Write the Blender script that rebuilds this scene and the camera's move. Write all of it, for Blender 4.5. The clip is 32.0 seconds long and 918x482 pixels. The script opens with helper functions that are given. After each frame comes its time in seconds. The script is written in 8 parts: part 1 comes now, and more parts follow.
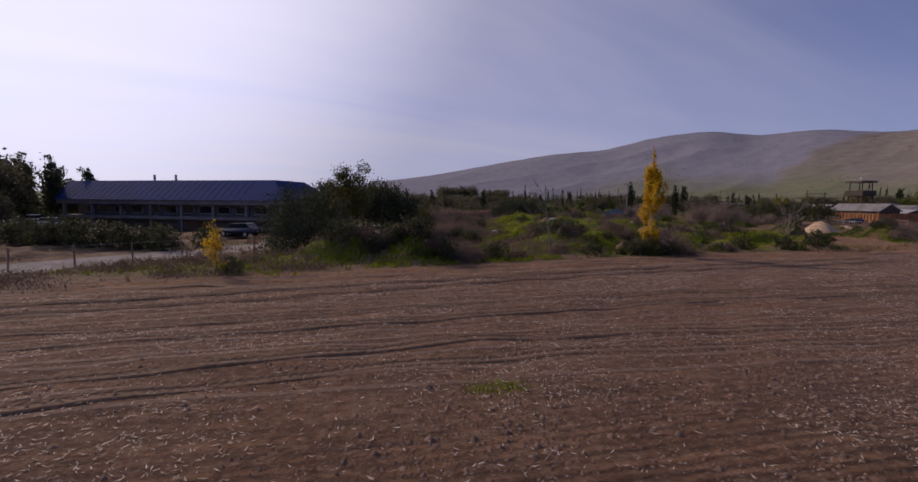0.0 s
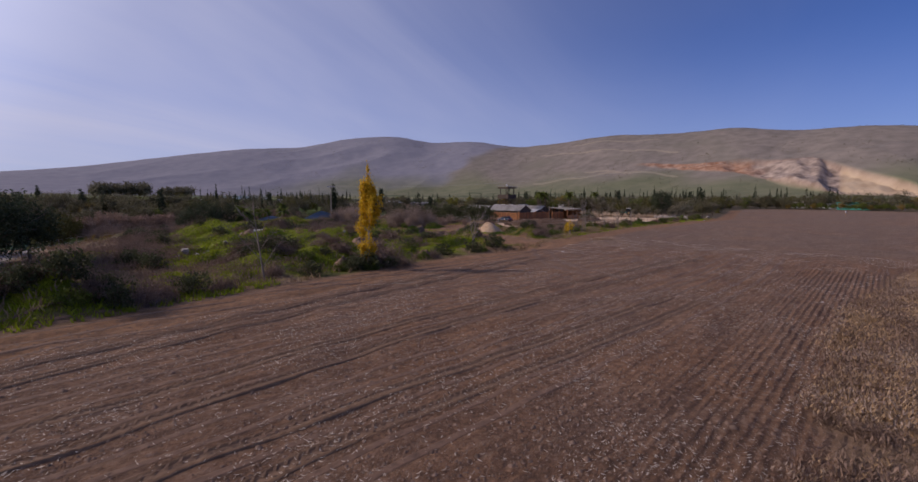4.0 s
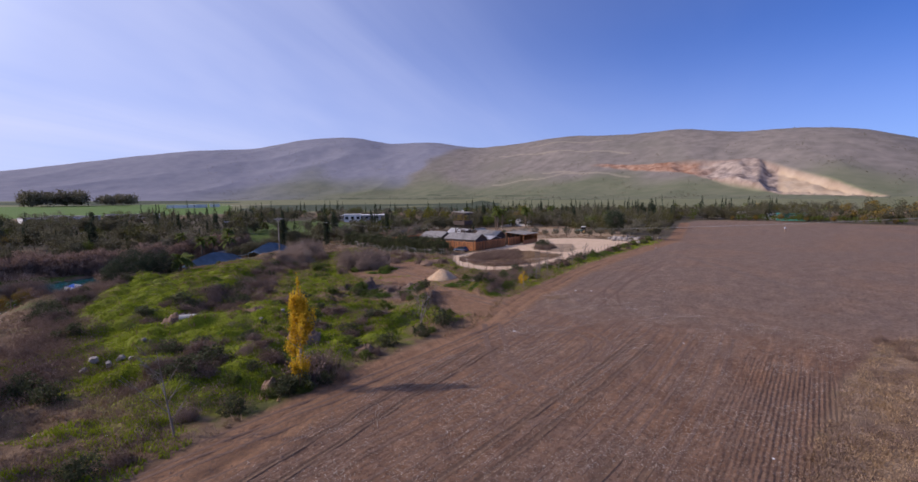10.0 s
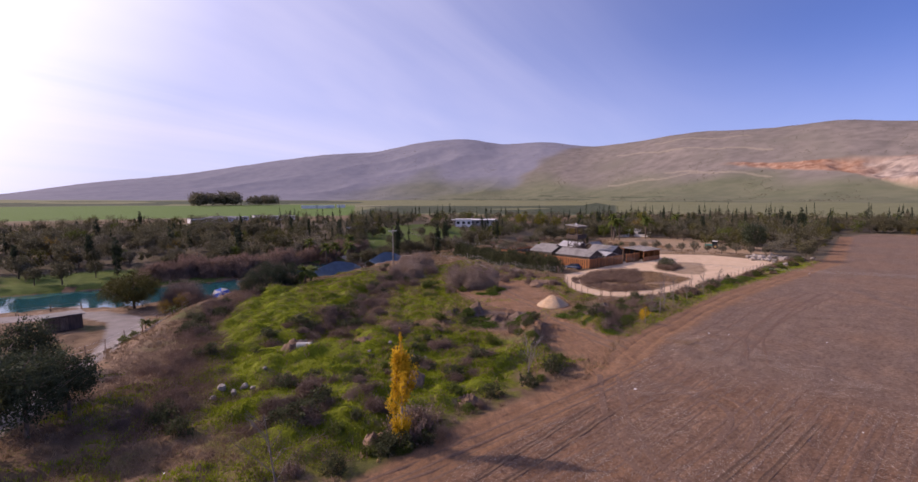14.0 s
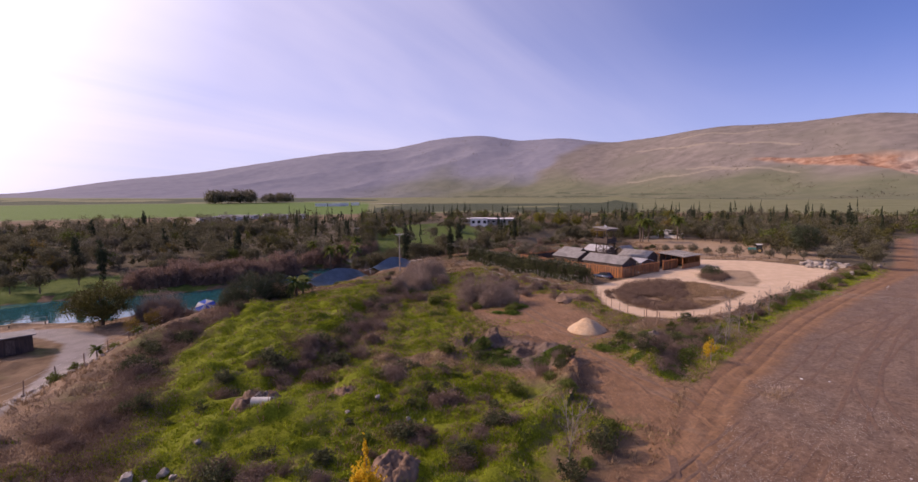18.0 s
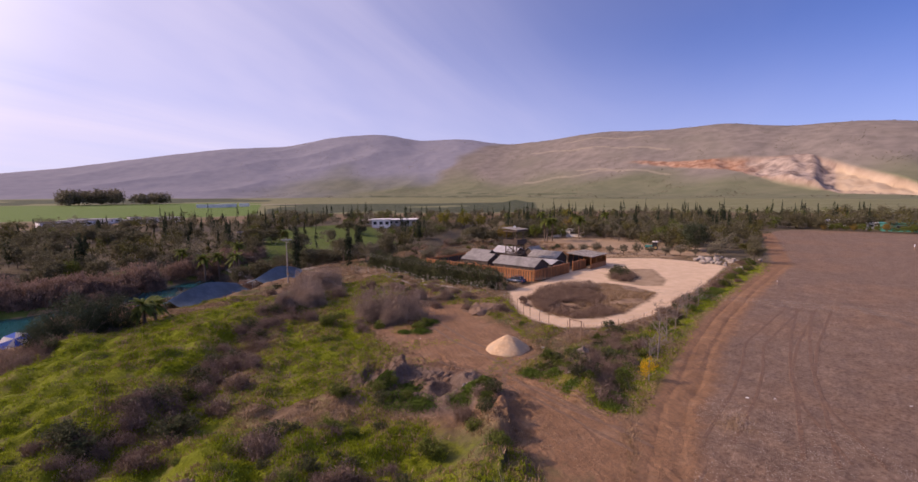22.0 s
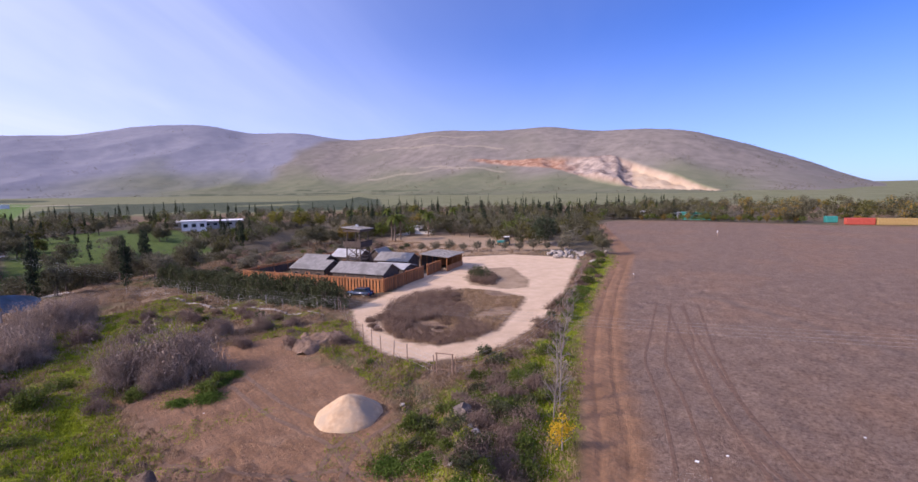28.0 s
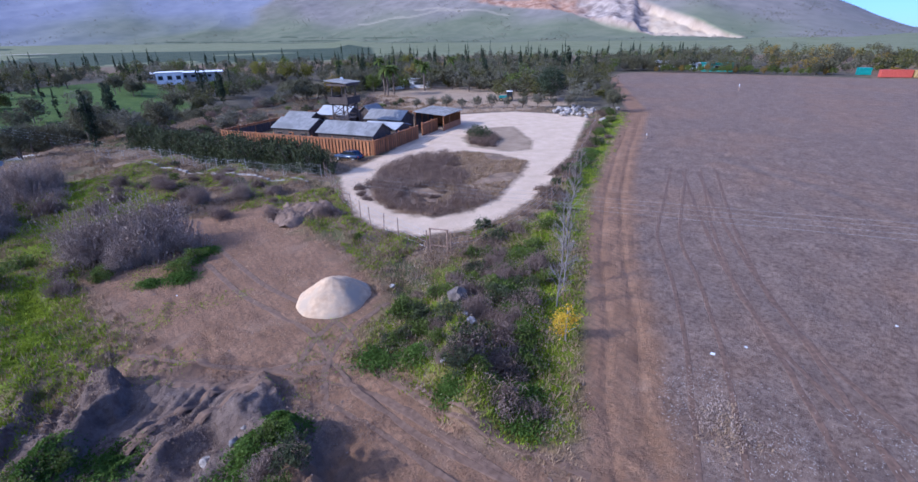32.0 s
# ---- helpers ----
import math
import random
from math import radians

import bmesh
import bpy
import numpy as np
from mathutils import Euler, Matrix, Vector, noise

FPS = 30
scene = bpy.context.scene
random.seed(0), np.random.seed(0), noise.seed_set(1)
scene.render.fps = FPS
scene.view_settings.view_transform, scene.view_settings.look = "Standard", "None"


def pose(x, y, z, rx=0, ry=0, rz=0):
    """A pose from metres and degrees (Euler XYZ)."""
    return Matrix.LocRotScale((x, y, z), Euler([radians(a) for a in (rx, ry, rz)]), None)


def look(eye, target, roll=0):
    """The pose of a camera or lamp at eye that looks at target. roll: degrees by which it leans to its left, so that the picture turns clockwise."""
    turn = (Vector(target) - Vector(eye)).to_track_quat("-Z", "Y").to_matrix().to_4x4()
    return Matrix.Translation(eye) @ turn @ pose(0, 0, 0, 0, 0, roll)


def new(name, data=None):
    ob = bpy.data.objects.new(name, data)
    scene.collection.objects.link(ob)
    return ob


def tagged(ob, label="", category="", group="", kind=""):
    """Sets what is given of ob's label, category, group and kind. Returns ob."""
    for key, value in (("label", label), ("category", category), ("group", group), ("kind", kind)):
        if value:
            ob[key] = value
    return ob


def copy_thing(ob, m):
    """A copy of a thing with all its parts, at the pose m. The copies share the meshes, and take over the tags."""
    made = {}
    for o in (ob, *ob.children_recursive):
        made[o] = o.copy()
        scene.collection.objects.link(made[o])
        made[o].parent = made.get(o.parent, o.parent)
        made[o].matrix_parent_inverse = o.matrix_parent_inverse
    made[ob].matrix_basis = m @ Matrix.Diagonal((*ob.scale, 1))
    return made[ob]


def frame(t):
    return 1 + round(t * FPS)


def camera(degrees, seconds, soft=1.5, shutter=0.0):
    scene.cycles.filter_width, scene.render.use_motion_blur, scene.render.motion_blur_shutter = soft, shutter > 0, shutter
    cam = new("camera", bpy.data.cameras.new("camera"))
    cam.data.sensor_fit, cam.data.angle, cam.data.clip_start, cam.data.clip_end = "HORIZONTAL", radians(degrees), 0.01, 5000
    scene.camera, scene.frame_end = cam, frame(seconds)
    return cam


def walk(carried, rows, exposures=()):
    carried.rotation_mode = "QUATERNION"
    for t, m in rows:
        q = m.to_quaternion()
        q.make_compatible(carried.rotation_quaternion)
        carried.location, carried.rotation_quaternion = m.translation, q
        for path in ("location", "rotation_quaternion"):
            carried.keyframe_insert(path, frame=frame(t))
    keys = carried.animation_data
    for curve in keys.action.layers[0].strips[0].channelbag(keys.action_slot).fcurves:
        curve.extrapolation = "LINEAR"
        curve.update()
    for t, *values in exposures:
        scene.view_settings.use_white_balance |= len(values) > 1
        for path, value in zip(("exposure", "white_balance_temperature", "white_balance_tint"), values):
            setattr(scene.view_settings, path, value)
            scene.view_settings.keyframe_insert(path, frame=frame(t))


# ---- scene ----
from itertools import product

# camera and flight
cam = camera(89.2, 32.0)
PATH = [
    (0, (1.64, -0.68, 4.03), (1.896, 9.284, 3.186), 0.45),
    (0.5, (1.64, -0.29, 4.06), (3.040, 9.579, 3.220), 0.28),
    (1, (1.67, 0.15, 4.05), (4.615, 9.673, 3.231), 0.10),
    (1.5, (1.71, 0.55, 4.05), (5.497, 9.768, 3.249), -0.03),
    (2, (1.74, 0.82, 4.16), (5.966, 9.848, 3.370), -0.17),
    (2.5, (1.74, 0.99, 4.38), (6.331, 9.839, 3.591), -0.35),
    (4.5, (1.38, 2.52, 5.74), (7.944, 10.017, 4.868), 0.23),
    (5, (1.43, 2.59, 6.27), (8.617, 9.489, 5.386), -0.02),
    (5.5, (1.50, 2.54, 6.92), (9.380, 8.631, 6.005), -0.25),
    (6, (1.58, 2.46, 7.64), (9.692, 8.230, 6.721), -0.42),
    (6.5, (1.61, 2.41, 8.38), (9.738, 8.160, 7.458), -0.51),
    (7, (1.69, 2.41, 9.12), (9.817, 8.160, 8.197), -0.56),
    (7.5, (1.99, 2.54, 9.84), (10.119, 8.292, 8.922), -0.62),
    (8, (2.48, 2.83, 10.56), (10.612, 8.575, 9.648), -0.66),
    (8.5, (3.05, 3.14, 11.31), (11.177, 8.891, 10.379), -0.70),
    (9, (3.65, 3.37, 12.05), (11.557, 9.414, 11.103), -0.72),
    (9.5, (4.17, 3.55, 12.71), (11.607, 10.171, 11.791), -0.68),
    (10, (4.54, 3.78, 13.31), (11.192, 11.194, 12.431), -0.57),
    (10.5, (4.78, 3.97, 13.90), (10.701, 11.980, 13.044), -0.46),
    (11, (4.95, 4.01, 14.51), (10.238, 12.456, 13.673), -0.40),
    (11.5, (5.09, 4.04, 15.13), (10.010, 12.709, 14.317), -0.34),
    (12, (5.20, 4.12, 15.73), (10.029, 12.834, 14.919), -0.27),
    (12.5, (5.36, 4.29, 16.25), (10.160, 13.019, 15.418), -0.25),
    (13, (5.65, 4.74, 16.62), (10.416, 13.493, 15.770), -0.26),
    (13.5, (6.06, 5.50, 16.83), (10.803, 14.259, 15.969), -0.28),
    (14, (6.55, 6.50, 16.87), (11.284, 15.262, 15.999), -0.26),
    (14.5, (7.10, 7.67, 16.83), (11.816, 16.441, 15.948), -0.19),
    (16.5, (10.42, 13.44, 17.01), (14.958, 22.301, 16.100), -0.28),
    (17, (11.42, 15.05, 17.21), (15.908, 23.934, 16.292), -0.30),
    (17.5, (12.33, 16.61, 17.37), (16.795, 25.507, 16.438), -0.34),
    (18, (13.19, 18.09, 17.48), (17.624, 27.006, 16.548), -0.38),
    (18.5, (14.05, 19.56, 17.56), (18.464, 28.478, 16.611), -0.38),
    (19, (14.89, 21.01, 17.58), (19.290, 29.937, 16.635), -0.38),
    (19.5, (15.69, 22.39, 17.59), (20.074, 31.325, 16.638), -0.37),
    (20, (16.45, 23.67, 17.59), (20.785, 32.630, 16.635), -0.33),
    (20.5, (17.15, 24.83, 17.52), (21.538, 33.768, 16.560), -0.33),
    (21, (17.74, 25.82, 17.38), (22.719, 34.438, 16.438), -0.39),
    (21.5, (18.17, 26.56, 17.28), (24.031, 34.608, 16.340), -0.45),
    (22, (18.58, 27.19, 17.29), (24.758, 35.002, 16.345), -0.50),
    (22.5, (19.15, 27.94, 17.37), (25.376, 35.711, 16.421), -0.56),
    (23, (20.03, 29.03, 17.35), (26.270, 36.786, 16.395), -0.53),
    (23.5, (21.29, 30.42, 17.17), (27.550, 38.164, 16.213), -0.42),
    (24, (22.62, 31.80, 17.00), (28.883, 39.540, 16.052), -0.38),
    (24.5, (23.83, 33.10, 16.93), (30.150, 40.787, 15.975), -0.46),
    (25, (24.96, 34.32, 16.89), (32.130, 41.215, 15.921), -0.59),
    (25.5, (26.04, 35.32, 16.86), (34.153, 41.074, 15.861), -0.67),
    (27.5, (30.58, 38.81, 16.21), (38.946, 44.204, 15.245), -1.06),
    (28, (31.71, 39.46, 16.27), (40.068, 44.845, 15.231), -0.94),
    (28.5, (32.72, 40.04, 16.32), (41.041, 45.399, 14.910), -0.93),
    (29, (33.53, 40.51, 16.34), (41.727, 45.807, 14.177), -0.92),
    (29.5, (34.17, 40.88, 16.30), (42.180, 46.082, 13.332), -0.86),
    (30, (34.69, 41.18, 16.22), (42.496, 46.260, 12.574), -0.81),
    (30.5, (35.12, 41.44, 16.15), (42.795, 46.428, 12.121), -0.79),
    (31, (35.53, 41.67, 16.10), (43.153, 46.630, 11.951), -0.79),
    (31.5, (35.95, 41.89, 16.07), (43.578, 46.849, 11.931), -0.83),
    (32, (36.39, 42.09, 16.02), (44.085, 47.092, 12.050), -0.96),
]
EXPOSE = [(0, -0.86, 6400, 25), (2.5, -0.78, 6300, 24), (6, -0.40, 5800, 20), (9, -0.20, 5650, 19), (13, 0.0, 6200, 29), (19, 0.03, 6700, 33), (22, 0.04, 6800, 33), (25, 0.21, 6850, 30), (28, 0.36, 5700, 26), (30, 0.36, 4950, 20), (32, 0.46, 4450, 16)]
walk(cam, [(t, look(eye, target, roll)) for t, eye, target, roll in PATH], EXPOSE)

# sky and sun
SUN_AZ, SUN_EL = -49.0, 30.5      # degrees from +y towards +x, and above the horizon
world = bpy.data.worlds.new("sky")
scene.world = world
world.use_nodes = True
wt = world.node_tree
wt.nodes.clear()
w_out = wt.nodes.new("ShaderNodeOutputWorld")
w_bg = wt.nodes.new("ShaderNodeBackground")
w_bg.inputs["Strength"].default_value = 0.10
sky = wt.nodes.new("ShaderNodeTexSky")
sky.sky_type, sky.sun_disc = "NISHITA", False
sky.sun_elevation, sky.sun_rotation = radians(SUN_EL), radians(SUN_AZ)
sky.altitude, sky.air_density, sky.dust_density, sky.ozone_density = 1200, 1.0, 0.8, 2.5
w_co = wt.nodes.new("ShaderNodeTexCoord")


def sky_math(op, a, b, clamp=False):
    n = wt.nodes.new("ShaderNodeMath")
    n.operation, n.use_clamp = op, clamp
    for sock, v in zip(n.inputs, (a, b)):
        if isinstance(v, (int, float)):
            sock.default_value = v
        else:
            wt.links.new(v, sock)
    return n.outputs["Value"]


def sky_range(v, a, b, lo, hi):
    n = wt.nodes.new("ShaderNodeMapRange")
    n.interpolation_type = "SMOOTHSTEP"
    for key, val in (("From Min", a), ("From Max", b), ("To Min", lo), ("To Max", hi)):
        n.inputs[key].default_value = val
    wt.links.new(v, n.inputs["Value"])
    return n.outputs["Result"]


def sky_dot(direction):
    n = wt.nodes.new("ShaderNodeVectorMath")
    n.operation = "DOT_PRODUCT"
    n.inputs[1].default_value = direction
    wt.links.new(w_co.outputs["Generated"], n.inputs[0])
    return n.outputs["Value"]


def sky_blend(fac, a, b, kind="MIX"):
    n = wt.nodes.new("ShaderNodeMix")
    n.data_type, n.blend_type = "RGBA", kind
    for key, v in (("Factor", fac), ("A", a), ("B", b)):
        if isinstance(v, (int, float, tuple)):
            n.inputs[key].default_value = v
        else:
            wt.links.new(v, n.inputs[key])
    return n.outputs["Result"]


# streaks of thin cirrus on a high flat layer
w_xyz = wt.nodes.new("ShaderNodeSeparateXYZ")
wt.links.new(w_co.outputs["Generated"], w_xyz.inputs["Vector"])
high = sky_math("ADD", sky_math("MAXIMUM", w_xyz.outputs["Z"], 0.0), 0.14)
w_flat = wt.nodes.new("ShaderNodeCombineXYZ")
wt.links.new(sky_math("DIVIDE", w_xyz.outputs["X"], high), w_flat.inputs["X"])
wt.links.new(sky_math("DIVIDE", w_xyz.outputs["Y"], high), w_flat.inputs["Y"])


def cirrus(turn, stretch, scale, detail, rough, warp):
    mp = wt.nodes.new("ShaderNodeMapping")
    mp.vector_type = "TEXTURE"
    mp.inputs["Rotation"].default_value = (0, 0, radians(turn))
    mp.inputs["Scale"].default_value = stretch
    wt.links.new(w_flat.outputs["Vector"], mp.inputs["Vector"])
    n = wt.nodes.new("ShaderNodeTexNoise")
    n.inputs["Scale"].default_value, n.inputs["Detail"].default_value = scale, detail
    n.inputs["Roughness"].default_value, n.inputs["Distortion"].default_value = rough, warp
    wt.links.new(mp.outputs["Vector"], n.inputs["Vector"])
    return n.outputs["Fac"]


streak = sky_range(cirrus(28, (3.2, 0.9, 1), 0.75, 5, 0.55, 0.5), 0.30, 0.72, 0.0, 1.0)
bank_ = sky_range(cirrus(20, (1.6, 1.1, 1), 0.35, 3, 0.5, 0.3), 0.34, 0.66, 0.0, 1.0)
# the veil of cloud thickens towards the sun
veil = sky_range(sky_dot((math.sin(radians(SUN_AZ)), math.cos(radians(SUN_AZ)), 0.0)), -0.78, 0.90, 0.02, 1.0)
cover = sky_math("ADD", 0.42, sky_math("ADD", sky_math("MULTIPLY", streak, 0.34), sky_math("MULTIPLY", bank_, 0.24)))
w_tint = sky_blend(1.0, sky.outputs["Color"], (0.44, 0.72, 1.27, 1), "MULTIPLY")
w_cloud = sky_blend(sky_math("MULTIPLY", veil, cover, True), w_tint, (8.3, 8.45, 9.6, 1))
# pale haze low over the plain
w_haze = sky_blend(sky_math("MULTIPLY", sky_range(w_xyz.outputs["Z"], 0.0, 0.32, 0.55, 0.0), sky_math("ADD", 0.62, sky_math("MULTIPLY", veil, 0.38))), w_cloud, (7.0, 7.2, 8.7, 1))
# bright aureole of thin cloud round the sun
glow = sky_range(sky_dot((math.sin(radians(SUN_AZ)) * math.cos(radians(SUN_EL)), math.cos(radians(SUN_AZ)) * math.cos(radians(SUN_EL)), math.sin(radians(SUN_EL)))), 0.64, 1.0, 0.0, 9.0)
wt.links.new(sky_blend(1.0, w_haze, glow, "ADD"), w_bg.inputs["Color"])
wt.links.new(w_bg.outputs["Background"], w_out.inputs["Surface"])
sun_data = bpy.data.lights.new("sun", "SUN")
sun_data.energy, sun_data.angle, sun_data.color = 3.9, radians(0.6), (1.0, 0.81, 0.585)
sun = new("sun", sun_data)
sun_dir = Vector((math.sin(radians(SUN_AZ)) * math.cos(radians(SUN_EL)), math.cos(radians(SUN_AZ)) * math.cos(radians(SUN_EL)), math.sin(radians(SUN_EL))))
sun.matrix_world = look(sun_dir * 300, (0, 0, 0))


# materials
def lin(c):
    return (*c, 1.0)


def material(name, c1, c2, scale=4.0, rough=0.85, bump=0.3, c3=None, scale3=0.4, metal=0.0, island=0.0, object_random=0.0, translucent=0.0, stretch=(1, 1, 1), detail=6.0, dist=0.02):
    """Two-scale mottled surface: c1 and c2 by fine noise, c3 by broad stains."""
    m = bpy.data.materials.new(name)
    m.use_nodes = True
    nt = m.node_tree
    b = nt.nodes["Principled BSDF"]
    b.inputs["Roughness"].default_value, b.inputs["Metallic"].default_value = rough, metal
    geo = nt.nodes.new("ShaderNodeNewGeometry")
    mp = nt.nodes.new("ShaderNodeMapping")
    mp.inputs["Scale"].default_value = stretch
    nt.links.new(geo.outputs["Position"], mp.inputs["Vector"])
    n1 = nt.nodes.new("ShaderNodeTexNoise")
    n1.inputs["Scale"].default_value, n1.inputs["Detail"].default_value = scale, detail
    nt.links.new(mp.outputs["Vector"], n1.inputs["Vector"])
    r1 = nt.nodes.new("ShaderNodeValToRGB")
    r1.color_ramp.elements[0].position, r1.color_ramp.elements[1].position = 0.32, 0.68
    r1.color_ramp.elements[0].color, r1.color_ramp.elements[1].color = lin(c1), lin(c2)
    nt.links.new(n1.outputs["Fac"], r1.inputs["Fac"])
    col = r1.outputs["Color"]
    if c3:
        n2 = nt.nodes.new("ShaderNodeTexNoise")
        n2.inputs["Scale"].default_value, n2.inputs["Detail"].default_value = scale3, 4
        nt.links.new(geo.outputs["Position"], n2.inputs["Vector"])
        r2 = nt.nodes.new("ShaderNodeValToRGB")
        r2.color_ramp.elements[0].position, r2.color_ramp.elements[1].position = 0.45, 0.65
        nt.links.new(n2.outputs["Fac"], r2.inputs["Fac"])
        mx = nt.nodes.new("ShaderNodeMix")
        mx.data_type = "RGBA"
        mx.inputs["B"].default_value = lin(c3)
        nt.links.new(r2.outputs["Color"], mx.inputs["Factor"])
        nt.links.new(col, mx.inputs["A"])
        col = mx.outputs["Result"]
    for amount, node, out in ((island, geo, "Random Per Island"), (object_random, None, "Random")):
        if amount:
            node = node or nt.nodes.new("ShaderNodeObjectInfo")
            mr = nt.nodes.new("ShaderNodeMapRange")
            mr.inputs["To Min"].default_value, mr.inputs["To Max"].default_value = 1 - amount, 1 + amount
            nt.links.new(node.outputs[out], mr.inputs["Value"])
            hs = nt.nodes.new("ShaderNodeHueSaturation")
            nt.links.new(mr.outputs["Result"], hs.inputs["Value"])
            nt.links.new(col, hs.inputs["Color"])
            col = hs.outputs["Color"]
    nt.links.new(col, b.inputs["Base Color"])
    if bump:
        bp = nt.nodes.new("ShaderNodeBump")
        bp.inputs["Strength"].default_value, bp.inputs["Distance"].default_value = bump, dist
        nt.links.new(n1.outputs["Fac"], bp.inputs["Height"])
        nt.links.new(bp.outputs["Normal"], b.inputs["Normal"])
    if translucent:
        tr = nt.nodes.new("ShaderNodeBsdfTranslucent")
        nt.links.new(col, tr.inputs["Color"])
        ms = nt.nodes.new("ShaderNodeMixShader")
        ms.inputs["Fac"].default_value = translucent
        nt.links.new(b.outputs["BSDF"], ms.inputs[1])
        nt.links.new(tr.outputs["BSDF"], ms.inputs[2])
        nt.links.new(ms.outputs["Shader"], nt.nodes["Material Output"].inputs["Surface"])
    return m


def leafy(name, c1, c2, island=0.20, translucent=0.3):
    m = material(name, c1, c2, scale=0.9, rough=0.7, bump=0, island=island, object_random=0.15, translucent=translucent)
    m.node_tree.nodes["Principled BSDF"].inputs["Specular IOR Level"].default_value = 0.15
    return m


M_LEAF_DARK = leafy("leaf_dark", (0.092, 0.085, 0.048), (0.158, 0.144, 0.078))
M_LEAF_OLIVE = leafy("leaf_olive", (0.125, 0.114, 0.075), (0.200, 0.180, 0.122))
M_LEAF_GREEN = leafy("leaf_green", (0.078, 0.106, 0.018), (0.140, 0.165, 0.032))
M_LEAF_CYPRESS = leafy("leaf_cypress", (0.036, 0.048, 0.027), (0.068, 0.082, 0.042))
M_LEAF_YELLOW = leafy("leaf_yellow", (0.48, 0.30, 0.012), (0.68, 0.46, 0.03), translucent=0.45)
M_LEAF_AUTUMN = leafy("leaf_autumn", (0.16, 0.115, 0.025), (0.25, 0.17, 0.035))
M_LEAF_AUTUMN_DARK = leafy("leaf_olive_yellow", (0.075, 0.072, 0.018), (0.13, 0.12, 0.03), translucent=0.2)
M_LEAF_GOLD = leafy("leaf_yellow_green", (0.140, 0.135, 0.022), (0.235, 0.215, 0.036))
M_LEAF_BUSH = leafy("leaf_deep_green", (0.052, 0.060, 0.028), (0.098, 0.106, 0.046))
M_LEAF_BROWN = leafy("leaf_brown", (0.20, 0.135, 0.10), (0.32, 0.22, 0.165))
M_TWIG = leafy("dry_twig", (0.165, 0.115, 0.088), (0.285, 0.205, 0.160), translucent=0.15)
M_TWIG_PALE = leafy("pale_dry_twig", (0.25, 0.185, 0.140), (0.39, 0.300, 0.235), translucent=0.15)
M_SCRUB = leafy("brown_scrub", (0.140, 0.092, 0.068), (0.255, 0.178, 0.130), translucent=0.15)
M_WEED = leafy("weed_leaf", (0.078, 0.130, 0.018), (0.145, 0.205, 0.034), translucent=0.35)
M_GRASS = leafy("grass_blade", (0.142, 0.182, 0.009), (0.298, 0.345, 0.020), translucent=0.3)
M_DRYGRASS = leafy("dry_grass", (0.235, 0.155, 0.085), (0.39, 0.275, 0.165), translucent=0.2)
M_STRAW = leafy("straw", (0.52, 0.45, 0.37), (0.78, 0.70, 0.60), translucent=0.25)
M_BARK = material("bark", (0.10, 0.07, 0.05), (0.20, 0.15, 0.11), scale=6, bump=0.5, stretch=(1, 1, 0.3))
M_BARK_GREY = material("grey_bark", (0.15, 0.120, 0.098), (0.26, 0.220, 0.185), scale=5, bump=0.3, stretch=(1, 1, 0.3))
M_RUBBLE = material("brown_rubble", (0.105, 0.080, 0.064), (0.215, 0.170, 0.140), scale=3.5, rough=0.95, bump=0.8, object_random=0.25)
M_BARK_PALE = material("pale_bark", (0.24, 0.205, 0.175), (0.38, 0.335, 0.295), scale=5, bump=0.3, stretch=(1, 1, 0.3))
M_TIMBER = material("orange_timber", (0.24, 0.090, 0.030), (0.40, 0.165, 0.055), scale=5, rough=0.75, bump=0.3, stretch=(1, 1, 0.12), object_random=0.25)
M_DARKWOOD = material("dark_timber", (0.050, 0.036, 0.028), (0.115, 0.080, 0.060), scale=5, rough=0.8, bump=0.3, stretch=(1, 1, 0.15), object_random=0.25)
M_ROOF = material("weathered_metal_roof", (0.205, 0.192, 0.180), (0.295, 0.278, 0.260), scale=1.6, rough=0.92, bump=0.08, c3=(0.18, 0.168, 0.156), scale3=0.5, object_random=0.08)
M_ROOF_PALE = material("pale_sheet_roof", (0.38, 0.37, 0.37), (0.48, 0.47, 0.46), scale=1.6, rough=0.7, bump=0.05, c3=(0.34, 0.33, 0.32))
M_GRAVEL_LIGHT = material("pale_sand", (0.43, 0.285, 0.16), (0.57, 0.40, 0.24), scale=3, rough=0.95, bump=1.0, c3=(0.40, 0.30, 0.20), scale3=0.9)
M_EARTH = material("turned_earth", (0.095, 0.060, 0.040), (0.215, 0.138, 0.092), scale=2.5, rough=0.95, bump=1.0, c3=(0.22, 0.14, 0.09), scale3=0.4, dist=0.15)
M_STONE = material("pale_stone", (0.22, 0.185, 0.155), (0.38, 0.335, 0.290), scale=2.5, rough=0.9, bump=0.6, object_random=0.15)
M_CONCRETE = material("concrete", (0.42, 0.40, 0.37), (0.55, 0.53, 0.49), scale=3, rough=0.85, bump=0.15, c3=(0.38, 0.35, 0.32))
M_DULL = material("dull_grey_render", (0.17, 0.16, 0.165), (0.23, 0.22, 0.22), scale=2, rough=0.9, bump=0.1, c3=(0.15, 0.14, 0.14))
